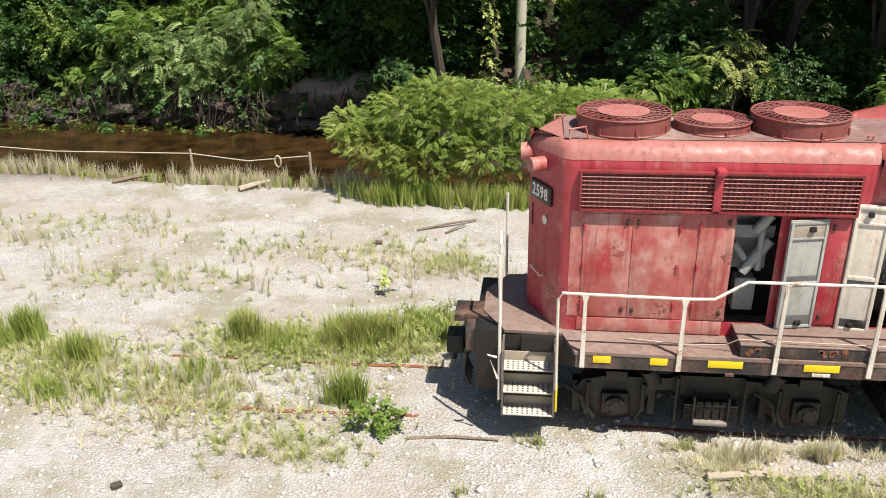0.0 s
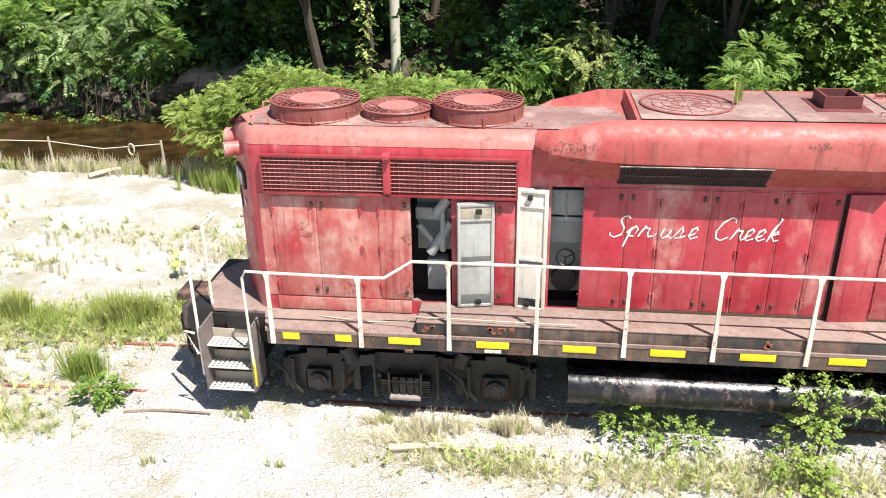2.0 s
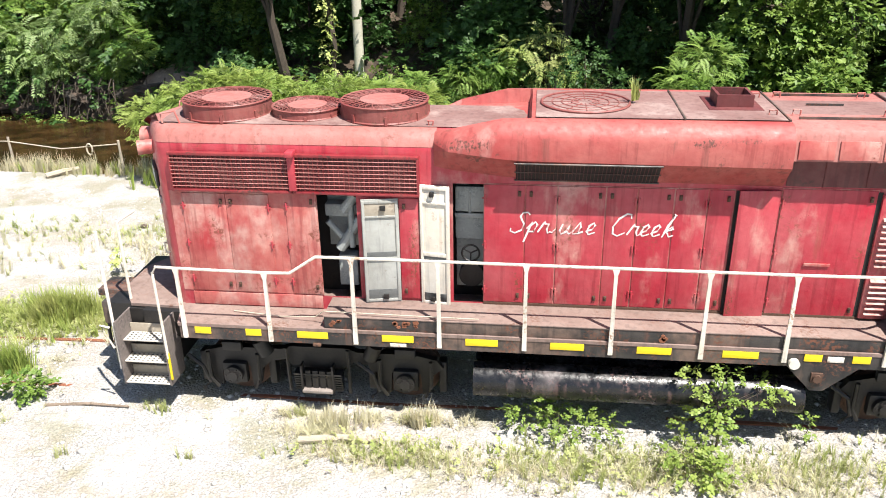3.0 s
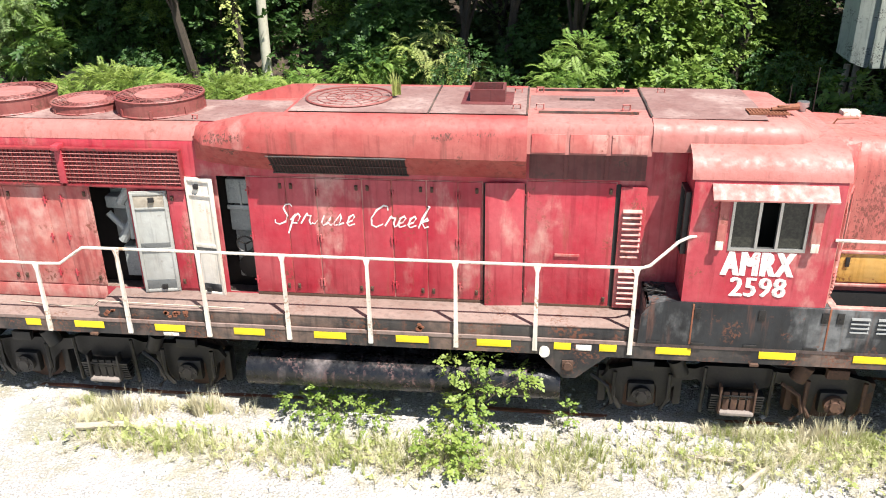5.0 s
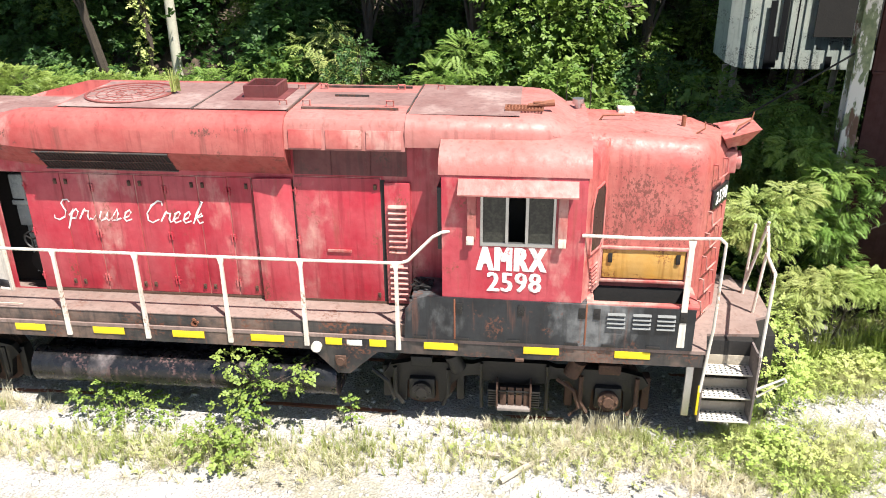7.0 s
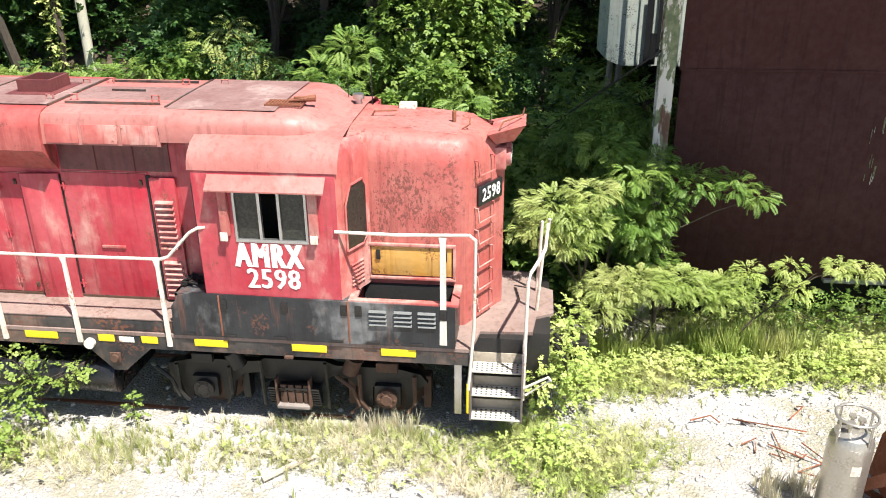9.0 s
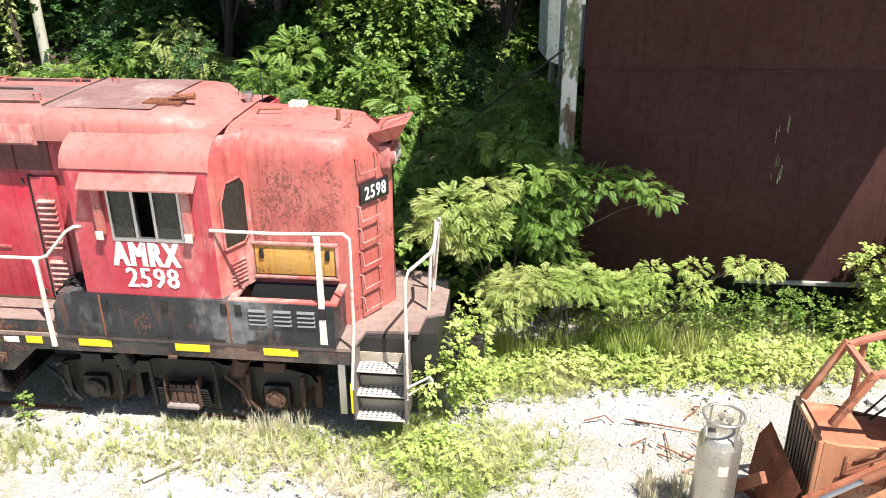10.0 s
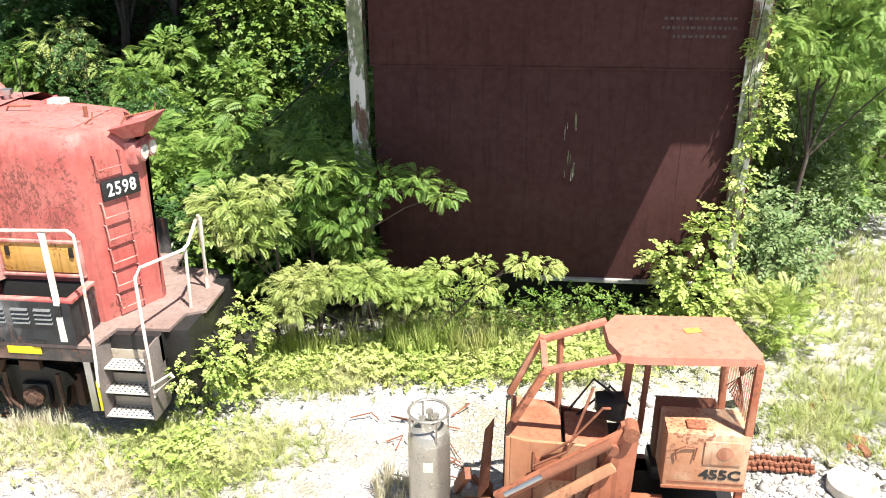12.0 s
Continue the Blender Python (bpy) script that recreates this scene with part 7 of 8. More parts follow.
# loose stones
g = np.random.default_rng(12)
n = 7500
Pxy = np.vstack([np.column_stack([g.uniform(-12, 27, n), g.uniform(7.2, 12.5, n)]), np.column_stack([g.uniform(-14, -1, 1500), g.uniform(12.5, 20, 1500)]), np.column_stack([g.normal(18.5, 2.5, 900), g.normal(10.9, 0.5, 900)])])
oct_v = np.array([(1, 0, 0), (-0.8, 0.3, 0), (0.1, 0.9, 0), (0, -1, 0.1), (0, 0, 0.6), (0, 0, -0.4)])
oct_f = np.array([(0, 2, 4), (2, 1, 4), (1, 3, 4), (3, 0, 4), (2, 0, 5), (1, 2, 5), (3, 1, 5), (0, 3, 5)])
n = len(Pxy)
me = scatter("gravel", (oct_v, oct_f), np.column_stack([Pxy, [ground_z(a, b) for a, b in Pxy]]), g.uniform(0, math.tau, n), g.normal(0, 0.3, n), g.normal(0, 0.3, n), g.gamma(2.0, 0.011, n) + 0.008, STONE)
tagged(new("gravel", me), "loose pale gravel stones", "gravel", kind="stuff")
# ---- shed ----
shed = thing("shed", (20.3, 14.3, 0.0), "tall rusty industrial shed with brown steel door", "shed")
part("door_panel", box(B(), 17.34, 23.28, 14.28, 14.34, 0.92, 4.62, 0.012), SHED_DOOR, shed, "dark brown steel sliding door panel")
part("door_panel", box(B(), 17.3, 23.4, 14.24, 14.30, 4.6, 7.2, 0.012), SHED_DOOR, shed, "dark brown steel door panel")
bm = B()
for x in (18.1, 19.6, 21.2, 22.4):
    box(bm, x - 0.006, x + 0.006, 14.276, 14.283, 0.95, 4.58)
part("door_seam", bm, SHED_DOOR, shed)
bm = B()
box(bm, 17.3, 23.35, 14.225, 14.245, 4.585, 4.62, 0.006)
part("lap_strip", bm, SHED_DOOR, shed)
bm = B()
box(bm, 20.2, 23.3, 14.2, 14.34, 0.86, 0.92, 0.01)
part("door_track", bm, CONCRETE, shed)
rk = random.Random(5)
bm = B()
for z, w in ((5.36, 1.05), (5.22, 1.1), (5.09, 0.75)):
    x = 22.45 - w / 2
    while x < 22.45 + w / 2:
        d = rk.uniform(0.03, 0.07)
        box(bm, x, x + d, 14.234, 14.239, z, z + 0.045)
        x += d + 0.03
tagged(part("stencil_bars", bm, SHED_MARK, shed), "faint worn stencil lines", kind="stuff")
bm = B()
for i in range(14):
    x, z = 20.62 + rk.uniform(-0.12, 0.12), 3.2 + rk.uniform(-0.5, 0.45)
    box(bm, x, x + 0.008, 14.274, 14.279, z, z + rk.uniform(0.05, 0.28))
tagged(part("scratch", bm, SHED_POST, shed), kind="stuff")
for x0, x1 in ((16.97, 17.22), (23.2, 23.48)):
    bm = B()
    box(bm, x0, x1, 14.15, 14.2, 0, 7.2, 0.01)
    box(bm, x0 + 0.1, x1 - 0.1, 14.2, 14.42, 0, 7.2, 0.004)
    box(bm, x0, x1, 14.42, 14.47, 0, 7.2, 0.01)
    part("post", bm, SHED_POST, shed, "steel post with peeling green-white paint")
# near-black wall below the door paints the dark void under the shed
part("foot_shade", box(B(), 17.0, 23.6, 14.9, 15.2, -0.2, 0.95, 0.02), DARK, shed)
part("side_wall", box(B(), 23.5, 23.62, 14.5, 22.4, 0, 7.1, 0.01), SHED_DOOR, shed)
# added roof, out of view: outline cut to shadow the door and shrubs
bm = B()
plan = [(15.9, 11.85), (23.61, 11.85), (23.61, 12.98), (24.18, 12.98), (24.18, 20.8), (15.9, 20.8)]
lo = [bm.verts.new((x, y, 7.2)) for x, y in plan]
hi = [bm.verts.new((x, y, 7.32 + 0.08 * (y - 11.85))) for x, y in plan]
bm.faces.new(lo[::-1]), bm.faces.new(hi)
for i in range(len(lo)):
    j = (i + 1) % len(lo)
    bm.faces.new((lo[i], lo[j], hi[j], hi[i]))
part("roof", bm, SIDING, shed)
# hanging ribbed siding at the back
bm = B()
box(bm, 17.3, 23.4, 22.5, 22.54, 3.05, 7.4)
for i in range(17):
    x = 17.58 + i * 0.35
    box(bm, x, x + 0.05, 22.455, 22.5, 3.05, 7.4, 0.006)
part("siding", bm, SIDING, shed, "pale blue-grey ribbed metal siding, stained", False)
bm = B()
a = [bm.verts.new((x, y, z)) for x, y, z in ((16.6, 23.18, 3.35), (16.82, 22.68, 3.18), (17.08, 22.56, 3.08), (17.3, 22.5, 3.05))]
b = [bm.verts.new((v.co.x, v.co.y, 7.4)) for v in a]
for i in range(3):
    bm.faces.new((a[i], a[i + 1], b[i + 1], b[i]))
box(bm, 17.24, 17.32, 22.44, 22.5, 3.06, 7.4, 0.01)
part("corner_trim", bm, SIDING, shed, "pale curved corner sheet of the siding")
bm = B()
for i, (x, z0, z1) in enumerate(((17.75, 3.06, 4.8), (17.9, 3.1, 3.9), (18.05, 3.5, 7.0), (19.3, 3.06, 3.4))):
    box(bm, x, x + 0.16, 22.425, 22.435, z0, z1)
part("tar_stain", bm, BOARD, shed)
# flat near-black sheet before the siding; its inner darkness is painted, not modelled
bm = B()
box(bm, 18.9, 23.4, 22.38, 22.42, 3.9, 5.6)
part("opening_dark", bm, DARK, shed)
for x in (16.9, 17.15, 19.8):
    part("stilt", cyl(B(), (x, 23.4, -0.3), (x + 0.1, 23.3, 3.0), 0.09, seg=9), WOOD, shed)
bm = B()
tube(bm, [(17.9, 20.5, 6.9), (17.85, 20.6, 1.2)], 0.02, 5)
tube(bm, [(15.2, 15.2, 3.3), (17.0, 14.3, 4.9)], 0.018, 5)
part("hanging_cable", bm, GRIME, shed)
bm = B()
box(bm, 0, 0.45, -0.01, 0.01, 0, 0.4, 0.004, pose(17.05, 14.9, 2.9, 0, 20, 10))
solid("tarp_scrap", bm, BLUE, "scrap of blue tarp hanging by the shed post", "tarp")

# ---- poles, fence, dead wood ----
pole = thing("utility_pole", (-1.4, 29.2, 0.0), "weathered grey utility pole in the woods", "utility pole")
part("shaft", cyl(B(), (-1.42, 29.2, 0.2), (-1.36, 29.2, 10.5), 0.19, 0.15, seg=14), POLE_WOOD, pole)
vt = plant("tree", 120, (-2.5, 29.0, 0.9), [((0.02 * math.sin(z * 5), 0.05, z), (0.22, 0.22, 0.35)) for z in (0.8, 1.5, 2.2, 2.9, 3.6, 4.3)] + [((0.4, 0, 5.5), (0.9, 0.8, 0.6)), ((-0.5, 0, 6.0), (0.9, 0.8, 0.6))], ROUND, LEAF_LIME, "slim tree trunk wrapped in vine", "tree", 26, 1.1, 0.2, 0.09, (0.1, 0, 6.5))
for k, (x, y, h) in enumerate(((-7.26, 22.0, 0.85), (-11.0, 22.3, 0.8))):
    bm = tube(B(), [(x, y, -0.75), (x - 0.03, y, h)], [0.05, 0.035], 7)
    solid("fence_post", bm, WOOD, "short weathered post holding a rope", "post", "posts of the rope fence")
bm = tube(B(), [(-20, 22.9, 0.75), (-15.5, 22.5, 0.6), (-11.03, 22.3, 0.66), (-9.2, 22.1, 0.52), (-7.28, 22.0, 0.74)], 0.018, 5)
solid("rope", bm, ROPE, "pale rope strung along the stream's edge", "rope")
bm = tube(B(), [(-8.26 + 0.09 * math.cos(a), 22.02, 0.55 + 0.17 * math.sin(a)) for a in np.linspace(0, math.tau, 14)], 0.025, 6)
solid("rope_loop", bm, ROPE, "white rope loop hanging on the fence", "rope")
LOGS = [((-13.1, 21.3, 0.06), (-12.2, 21.9, 0.10), 0.07, DEADWOOD), ((-9.1, 20.9, 0.06), (-8.4, 21.5, 0.12), 0.09, WOOD), ((-3.6, 18.2, 0.06), (-2.2, 18.9, 0.10), 0.035, DEADWOOD), ((-2.9, 18.1, 0.04), (-2.4, 18.6, 0.12), 0.025, DEADWOOD),
        ((1.75, 9.42, 0.05), (2.95, 9.5, 0.07), 0.06, WOOD), ((11.0, 9.6, 0.05), (11.9, 9.35, 0.06), 0.04, WOOD), ((11.5, 9.0, 0.04), (12.1, 9.55, 0.05), 0.045, WOOD), ((-2.6, 9.95, 0.02), (-1.2, 10.0, 0.05), 0.03, DEADWOOD)]
for a, b, r, m in LOGS:
    a, b = Vector(a), Vector(b)
    mid = a.lerp(b, 0.5) + Vector((0.03, 0.04, 0.02))
    solid("branch", tube(B(), [a, mid, b], [r, r * 0.9, r * 0.6], 7), m, "dead grey branch lying on the gravel", "branch", "dead branches")
for k, (x, y, s) in enumerate(((-4.43, 17.4, 0.14), (-6.5, 8.5, 0.10), (17.0, 10.6, 0.12), (21.9, 11.8, 0.2), (18.3, 11.0, 0.12))):
    solid("stone", boulder(200 + k, s, s * 0.7, s * 0.5, pose(x, y, 0.04, 0, 0, 40 * k), STONE), ROCK if k < 2 else STONE, "single stone lying on the ground", "stone", "loose stones", soft=False)

# ---- pail, rag, keg, beams ----
pail = thing("pail", (15.4, 11.25, 0.0), "dented pale metal pail lying in weeds", "pail")
bm = cyl(B(), (15.42, 11.25, 0.0), (15.38, 11.23, 0.34), 0.14, 0.17, seg=18)
part("pail_body", bm, BUCKET, pail)
bm = tube(B(), [(15.38 + 0.17 * math.cos(a), 11.23 + 0.17 * math.sin(a), 0.345) for a in np.linspace(0, math.tau, 19)], 0.012, 5)
part("pail_rim", bm, STEEL, pail)
solid("rag", boulder(301, 0.16, 0.14, 0.22, pose(15.62, 11.85, 0.62), CLOTH), CLOTH, "orange-brown rag hanging in the vines", "rag")

keg = thing("gas_cylinder", (18.87, 9.0, 0.0), "tall stainless steel cryogenic cylinder standing on gravel", "cylinder")
prof = [(0.0, 0.0), (0.24, 0.0), (0.255, 0.04), (0.255, 1.2), (0.25, 1.28), (0.21, 1.36), (0.12, 1.4), (0.0, 1.41)]


def lathe(bm, x, y, prof, seg=28):
    rings = [[(x + r * math.cos(a), y + r * math.sin(a), z) for r, z in prof] for a in np.linspace(0, math.tau, seg + 1)]
    loft(bm, rings, cap=False)
    bmesh.ops.remove_doubles(bm, verts=bm.verts, dist=0.0005)
    return bm


part("tank", lathe(B(), 18.87, 9.0, prof), KEG_STEEL, keg, "brushed stainless tank, weathered")
for z in (1.22, 1.57):
    bm = tube(B(), [(18.87 + 0.235 * math.cos(a), 9.0 + 0.235 * math.sin(a), z + 0.04) for a in np.linspace(0, math.tau, 25)], 0.018, 6)
    part("guard_ring", bm, KEG_STEEL, keg)
for a in (0.4, 2.0, 3.6, 5.2):
    part("guard_bar", tube(B(), [(18.87 + 0.235 * math.cos(a), 9.0 + 0.235 * math.sin(a), 1.2), (18.87 + 0.235 * math.cos(a), 9.0 + 0.235 * math.sin(a), 1.61)], 0.014, 6), KEG_STEEL, keg)
bm = B()
for x, y in ((18.8, 8.95), (18.95, 9.02), (18.87, 9.1)):
    cyl(bm, (x, y, 1.36), (x, y, 1.52), 0.022, seg=8)
    cyl(bm, (x, y, 1.52), (x, y, 1.55), 0.045, seg=10)
part("valve", bm, KEG_STEEL, keg)
bm = B()
loft(bm, [[(18.87 + 0.258 * math.cos(a), 9.0 + 0.258 * math.sin(a), z) for z in (0.92, 1.06)] for a in np.linspace(4.55, 5.0, 6)], cap=False)
part("sticker", bm, WHITE, keg)
for k, (a, b, w) in enumerate((((19.15, 9.55, 0.05), (19.35, 8.75, 0.95), 0.07), ((19.3, 9.3, 0.05), (19.62, 8.5, 0.75), 0.06), ((19.0, 9.0, 0.1), (19.9, 8.35, 0.35), 0.05), ((19.35, 9.8, 0.03), (20.3, 8.3, 0.18), 0.05))):
    a, b = Vector(a), Vector(b)
    d = b - a
    m = Matrix.Translation(a) @ d.to_track_quat("X", "Z").to_matrix().to_4x4()
    solid("beam", box(B(), 0, d.length, -w / 2, w / 2, -w, w, 0.008, m), RUST_STEEL, "rusted steel beam leaning beside the tractor", "beam", "scrap beams")

# ---- crawler tractor ----
tr = thing("crawler_tractor", (21.2, 9.2, 0.0), "burnt-out rusty orange crawler loader with roof canopy", "tractor")


def bar(a, b, w, h, name, mat=TRACTOR, label=""):
    a, b = Vector(a), Vector(b)
    d = b - a
    m = Matrix.Translation(a) @ d.to_track_quat("X", "Z").to_matrix().to_4x4()
    return part(name, box(B(), 0, d.length, -w / 2, w / 2, -h / 2, h / 2, min(w, h) * 0.15, m), mat, tr, label)


bm = B()
plan = [(20.82, 8.72), (20.93, 8.45), (21.2, 8.43), (22.36, 8.5), (22.4, 8.62), (22.24, 9.42), (20.95, 9.36), (20.8, 9.1)]
lo = [bm.verts.new((x, y, 2.72)) for x, y in plan]
hi = [bm.verts.new((x + (21.6 - x) * 0.02, y + (8.95 - y) * 0.03, 2.80)) for x, y in plan]
bm.faces.new(lo[::-1]), bm.faces.new(hi)
for i in range(len(lo)):
    j = (i + 1) % len(lo)
    bm.faces.new((lo[i], lo[j], hi[j], hi[i]))
part("canopy_roof", bm, TRACTOR_TOP, tr, "faded orange sheet-steel canopy roof")
part("roof_patch", box(B(), -0.09, 0.09, -0.05, 0.05, 0, 0.004, 0, pose(21.75, 9.05, 2.804, 0, 0, 15)), YELLOW_OLD, tr)
for a, b in (((20.2, 8.55, 2.52), (20.9, 8.5, 2.74)), ((20.16, 9.2, 2.52), (20.86, 9.3, 2.74)), ((20.18, 8.52, 2.5), (20.16, 9.25, 2.5))):
    bar(a, b, 0.07, 0.07, "canopy_rail", TRACTOR_TOP)
for a, b, w in (((19.86, 8.5, 1.9), (20.2, 8.53, 2.55), 0.08), ((19.8, 9.25, 1.75), (20.16, 9.23, 2.55), 0.08), ((20.38, 9.3, 1.3), (20.36, 9.28, 2.6), 0.06), ((21.12, 9.36, 1.2), (21.2, 9.35, 2.74), 0.09), ((21.36, 9.38, 1.2), (21.4, 9.37, 2.74), 0.07),
                ((22.34, 8.52, 0.9), (22.34, 8.52, 2.76), 0.08), ((22.3, 9.4, 0.9), (22.22, 9.4, 2.74), 0.08)):
    bar(a, b, w, w, "canopy_post")
# wire screen of the rear window
sc = bar((22.33, 8.6, 2.68), (22.25, 9.34, 2.68), 0.04, 0.04, "screen_frame")
bm = B()
for i in range(11):
    t = i / 10
    tube(bm, [(22.33 - 0.06 * t, 8.58 + 0.76 * t, 2.68), (22.33 - 0.06 * (1 - t), 8.58 + 0.76 * (1 - t), 1.95)], 0.006, 4)
    tube(bm, [(22.33 - 0.06 * t, 8.58 + 0.76 * t, 2.68), (22.33, 8.58, 2.68 - 0.73 * t)], 0.006, 4)
    tube(bm, [(22.33 - 0.06 * t, 8.58 + 0.76 * t, 1.95), (22.27, 9.34, 1.95 + 0.73 * (1 - t))], 0.006, 4)
part("wire_screen", bm, RUST_STEEL, sc)
# hood, cowl, cab floor, engine box
part("cowl", slab(B(), [(19.84, 0.7), (20.95, 0.7), (20.95, 1.5), (20.62, 1.6), (20.0, 1.62), (19.84, 1.66)], 8.52, 8.56), TRACTOR_PALE, tr, "scorched pale orange cowl side")
part("cowl", slab(B(), [(19.84, 0.7), (20.95, 0.7), (20.95, 1.4), (19.84, 1.6)], 9.4, 9.44), TRACTOR, tr)
part("hood_top", slab(B(), [(19.84, 1.56), (20.4, 1.52), (20.4, 1.56), (19.84, 1.61)], 8.56, 9.4), TRACTOR, tr)
part("front_grille", box(B(), 19.78, 19.84, 8.52, 9.44, 0.6, 1.66, 0.02), TRACTOR_PALE, tr)
bm = B()
for i in range(9):
    box(bm, 19.765, 19.78, 8.58 + i * 0.1, 8.62 + i * 0.1, 0.7, 1.6)
part("grille_slot", bm, GRIME, tr)
part("dashboard", box(B(), 20.45, 20.95, 8.7, 9.35, 1.3, 1.48, 0.02), TRACTOR, tr)
part("cowl_patch", box(B(), 20.12, 20.55, 8.512, 8.519, 1.12, 1.42, 0.004), TRACTOR, tr, "rusted access plate")
for x in (20.1, 20.57, 20.8):
    part("cowl_rib", box(B(), x - 0.012, x + 0.012, 8.505, 8.52, 0.75, 1.5, 0.004), RUST_STEEL, tr)
part("engine", box(B(), 20.0, 21.2, 8.65, 9.3, 0.6, 1.4, 0.05), GRIME, tr)
part("floor", box(B(), 20.9, 22.4, 8.5, 9.5, 0.55, 0.75, 0.02), GRIME, tr)
part("console", box(B(), 21.5, 22.38, 8.47, 8.98, 1.15, 1.88, 0.03), TRACTOR_PALE, tr, "pale orange side tank with lid")
part("console_lid", box(B(), 21.72, 21.92, 8.55, 8.7, 1.88, 1.91, 0.008), TRACTOR, tr)
lettering("lettering", "455C", 0.17, pose(22.1, 8.465, 1.36, 90, 0, 0), BOARD, tr, 1.15, 0, 0.002, 0.006)
part("console_panel", box(B(), 21.9, 22.3, 8.455, 8.471, 1.5, 1.8, 0.008), TRACTOR_PALE, tr)
part("round_stain", cyl(B(), (22.12, 8.449, 1.66), (22.12, 8.456, 1.66), 0.085, seg=20), TRACTOR, tr, "round patch of rust")
part("console_band", box(B(), 21.49, 22.39, 8.455, 8.472, 1.16, 1.2, 0.006), TRACTOR, tr)
part("cable_loop", tube(B(), [(21.62, 8.45, 1.55), (21.6, 8.44, 1.68), (21.7, 8.44, 1.74), (21.82, 8.45, 1.72), (21.8, 8.45, 1.56)], 0.009, 5), RUST_STEEL, tr)
part("panel_line", box(B(), 21.55, 22.36, 8.462, 8.469, 1.24, 1.26), RUST_STEEL, tr)
part("seat_back", box(B(), 21.5, 22.2, 9.1, 9.4, 1.0, 1.75, 0.05), RUST_STEEL, tr)
part("seat", box(B(), 21.45, 21.9, 8.95, 9.4, 0.85, 1.05, 0.05), GRIME, tr)
part("fender", box(B(), 21.15, 21.55, 8.3, 8.6, 0.88, 0.96, 0.03, ), TRACTOR, tr)
# loader arm, cylinders, hoses
part("arm_plate", slab(B(), [(20.62, 0.7), (21.16, 0.8), (21.2, 1.9), (21.12, 2.02), (21.0, 1.98)], 8.4, 8.48), TRACTOR, tr, "rusty orange loader arm upright")
bar((21.1, 8.38, 1.93), (19.7, 8.36, 0.95), 0.07, 0.13, "lift_arm")
bar((20.95, 8.33, 1.5), (19.9, 8.3, 0.7), 0.06, 0.11, "lift_arm", TRACTOR_PALE)
part("pivot", cyl(B(), (21.1, 8.3, 1.93), (21.1, 8.5, 1.93), 0.09, seg=14), RUST_STEEL, tr)
part("pivot", cyl(B(), (20.92, 8.3, 1.72), (20.92, 8.5, 1.72), 0.07, seg=14), RUST_STEEL, tr)
part("hydraulic_cylinder", cyl(B(), (20.9, 8.27, 1.85), (20.2, 8.25, 1.38), 0.055, seg=12), RUST_STEEL, tr)
part("piston_rod", cyl(B(), (20.2, 8.25, 1.38), (19.8, 8.24, 1.1), 0.03, seg=10), STEEL, tr)
part("hydraulic_cylinder", cyl(B(), (20.4, 8.22, 0.75), (21.1, 8.24, 1.0), 0.06, seg=12), RUST_STEEL, tr)
for k, pts in enumerate((((20.2, 8.5, 1.45), (20.5, 8.42, 1.75), (20.8, 8.45, 2.15), (20.88, 8.5, 2.12)), ((20.1, 8.45, 1.35), (20.45, 8.4, 1.6), (20.62, 8.5, 2.1), (20.7, 8.6, 2.3)), ((20.5, 9.2, 1.6), (20.75, 9.1, 2.1), (21.0, 9.1, 1.9)), ((20.6, 9.25, 1.5), (20.95, 9.2, 1.95), (21.2, 9.2, 1.7)))):
    part("hose", tube(B(), pts, 0.016, 6), RUST_STEEL if k < 2 else GRIME, tr)
part("lever_box", boulder(401, 0.22, 0.2, 0.22, pose(20.95, 9.1, 1.75), GRIME), GRIME, tr)
# loader bucket and crawler tracks
bm = B()
pts = [(19.62, 0.1), (19.45, 0.35), (19.5, 0.95), (19.62, 1.15)]
loft(bm, [[(x, y, z) for x, z in pts] for y in (8.3, 8.9, 9.6)], cap=False)
bmesh.ops.solidify(bm, geom=bm.faces[:], thickness=0.03)
part("bucket", bm, TRACTOR, tr)
for y0 in (8.2, 9.25):
    bm = B()
    loop = [(20.1, 0.1), (22.2, 0.1), (22.5, 0.3), (22.5, 0.55), (22.2, 0.75), (20.1, 0.75), (19.85, 0.55), (19.85, 0.3)]
    slab(bm, loop, y0, y0 + 0.32)
    part("crawler_track", bm, RUST_STEEL, tr)

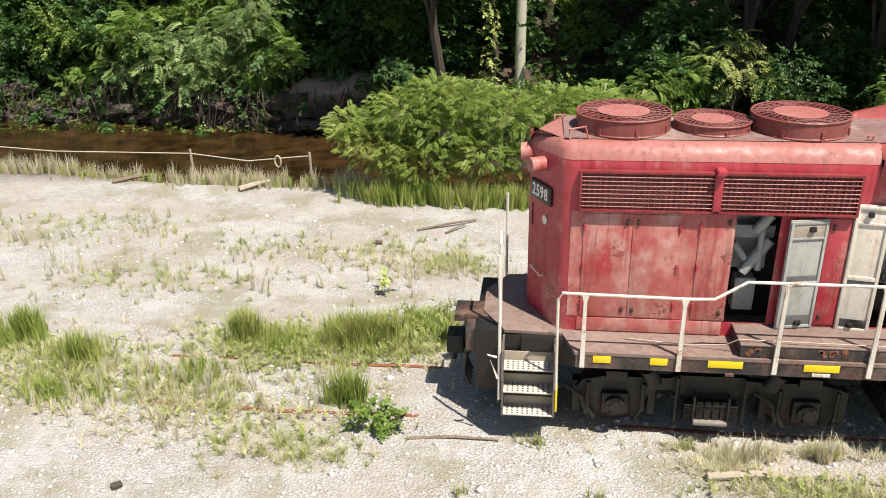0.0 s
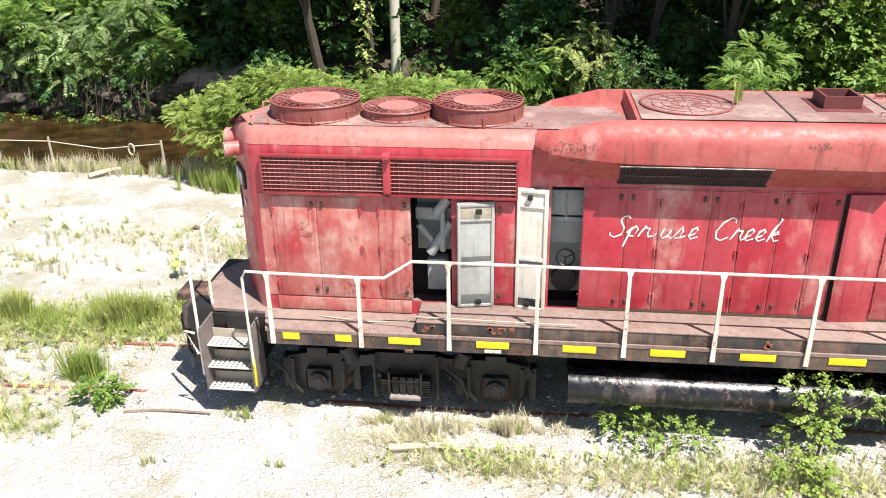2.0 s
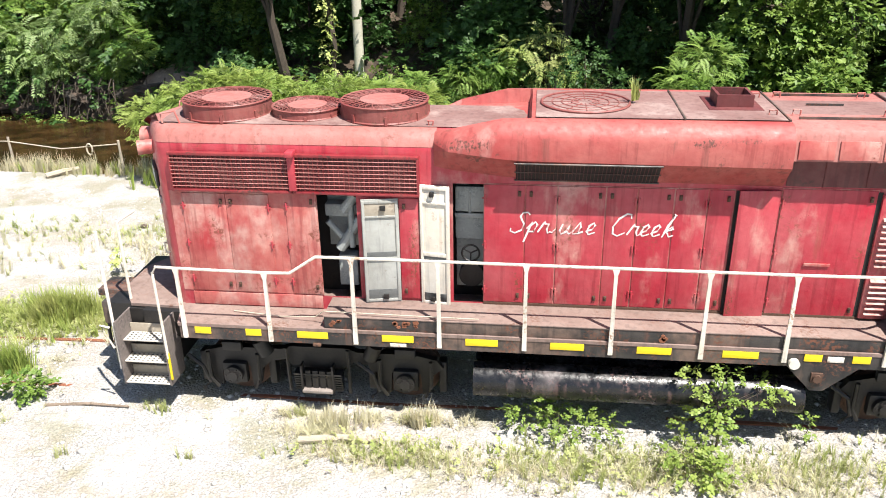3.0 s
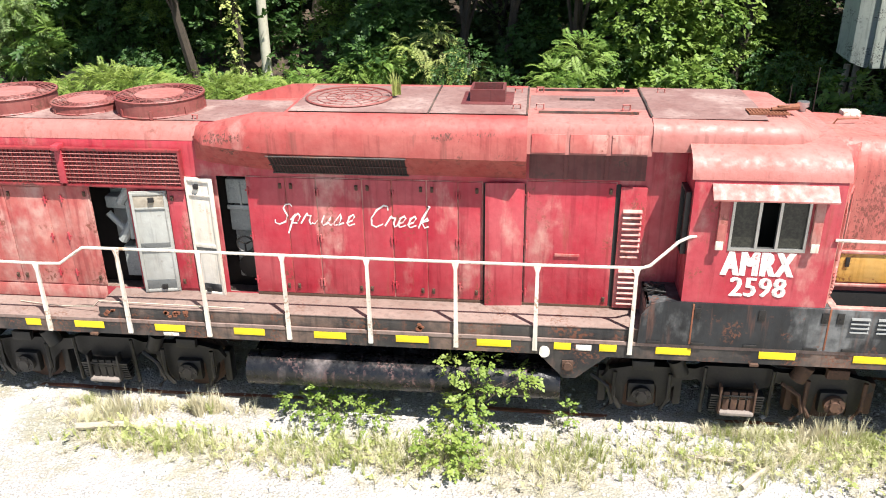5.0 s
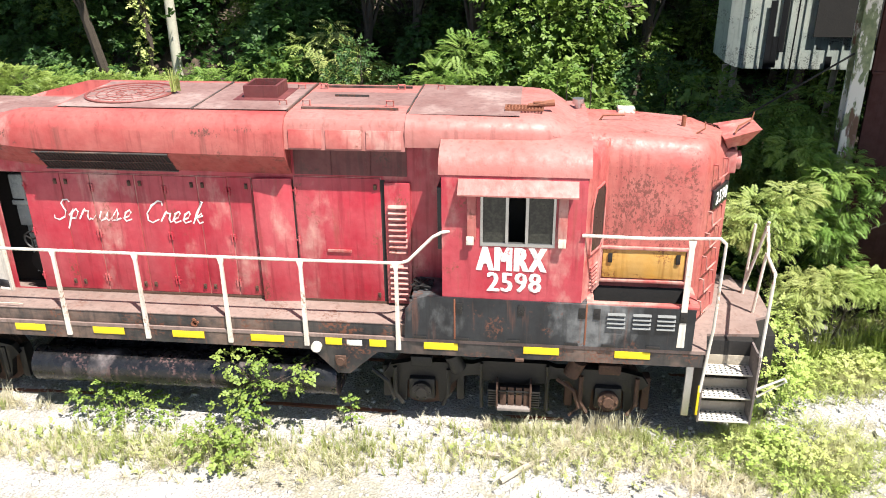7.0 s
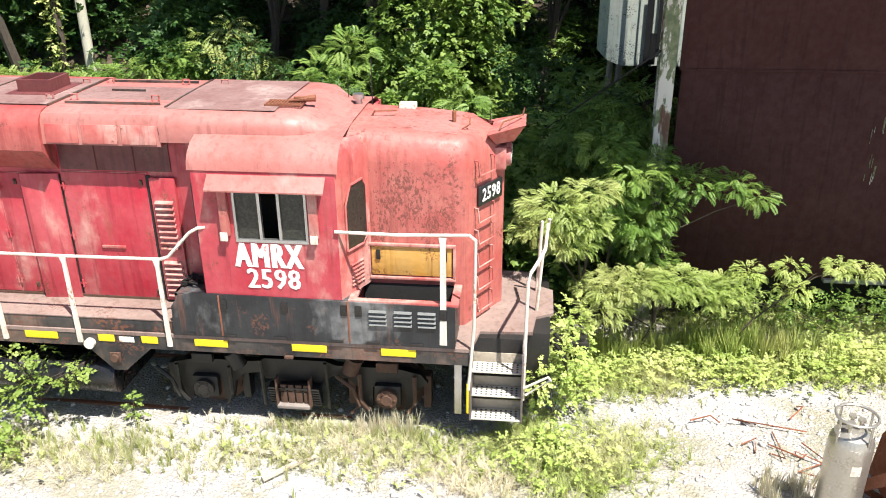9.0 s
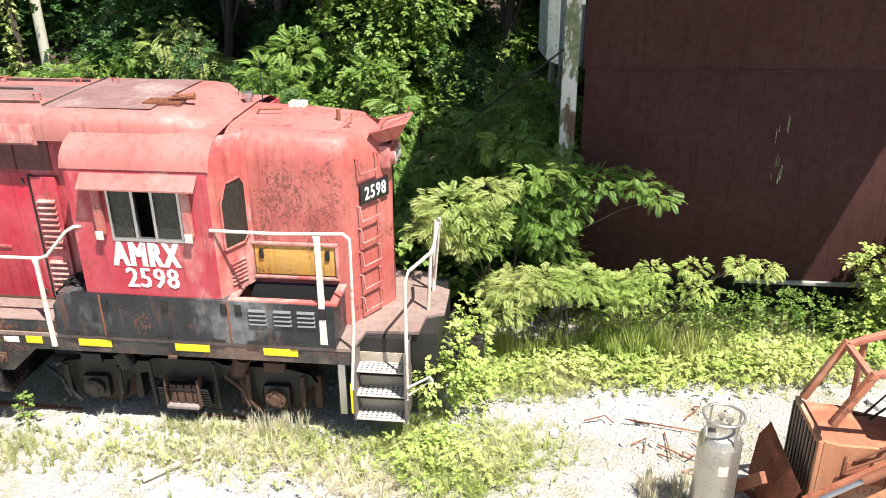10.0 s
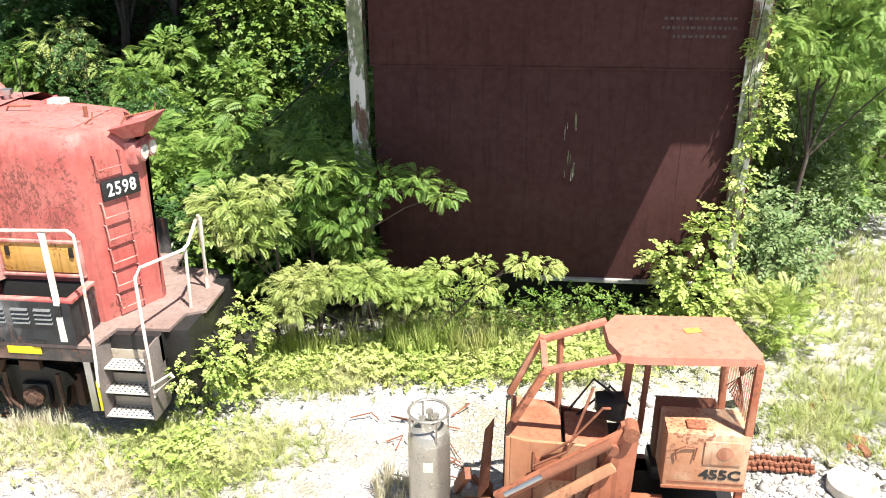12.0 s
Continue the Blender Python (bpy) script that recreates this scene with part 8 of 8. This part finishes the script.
# ---- scrap beyond the tractor ----
bm = B()
for i in range(15):
    x, dz = 22.75 + i * 0.075, 0.015 * math.sin(i * 1.3)
    box(bm, x, x + 0.062, 10.27, 10.53, 0.06 + dz, 0.1 + dz, 0.006)
    for y in (10.31, 10.45):
        box(bm, x - 0.012, x + 0.055, y + 0.012 * (i % 2), y + 0.03 + 0.012 * (i % 2), 0.1 + dz, 0.17 + dz, 0.008)
        cyl(bm, (x + 0.02, y - 0.01, 0.14 + dz), (x + 0.02, y + 0.05, 0.14 + dz), 0.018, seg=6)
solid("track_chain", bm, RUST_STEEL, "rusty crawler track chain lying on the gravel", "chain")
g = np.random.default_rng(61)
n = 1500
Pxy = np.column_stack([g.normal(23.9, 0.9, n), g.normal(10.9, 0.7, n)])
me = scatter("cinders", (oct_v, oct_f), np.column_stack([Pxy, [ground_z(a, b) for a, b in Pxy]]), g.uniform(0, math.tau, n), g.normal(0, 0.3, n), g.normal(0, 0.3, n), g.gamma(2.0, 0.017, n) + 0.012, CONCRETE)
tagged(new("cinders", me), "grey broken stones and cinders beside the scrap", "gravel", kind="stuff")
rim = thing("wheel_rim", (24.25, 10.05, 0.0), "white painted wheel rim lying on gravel", "wheel rim")
part("disc", lathe(B(), 24.25, 10.05, [(0.0, 0.08), (0.06, 0.08), (0.08, 0.12), (0.12, 0.12), (0.14, 0.08), (0.22, 0.06), (0.26, 0.13), (0.29, 0.16), (0.31, 0.15), (0.31, 0.02), (0.29, 0.0)]), WHITE, rim)
rk = random.Random(77)
for i in range(26):
    x, y = rk.uniform(22.7, 25.2), rk.uniform(10.2, 12.2)
    s = rk.uniform(0.06, 0.22)
    bm = box(B(), -s, s, -s * 0.5, s * 0.5, 0, rk.uniform(0.02, 0.07), 0.006, pose(x, y, 0.03, rk.uniform(-15, 15), rk.uniform(-15, 15), rk.uniform(0, 180)))
    solid("scrap", bm, (RUST_STEEL, WOOD, GRIME, STEEL)[i % 4], "small piece of scrap on the gravel", "scrap", "scrap pieces", soft=False)
for i in range(9):
    x, y = rk.uniform(17.2, 19.4), rk.uniform(10.0, 11.4)
    bm = tube(B(), [(x, y, 0.04), (x + rk.uniform(-0.4, 0.4), y + rk.uniform(-0.3, 0.3), 0.1), (x + rk.uniform(-0.7, 0.7), y + rk.uniform(-0.5, 0.5), 0.05)], 0.012, 5)
    solid("wire", bm, RUST_STEEL, "bent rusty wire on the gravel", "wire", "loose wires")
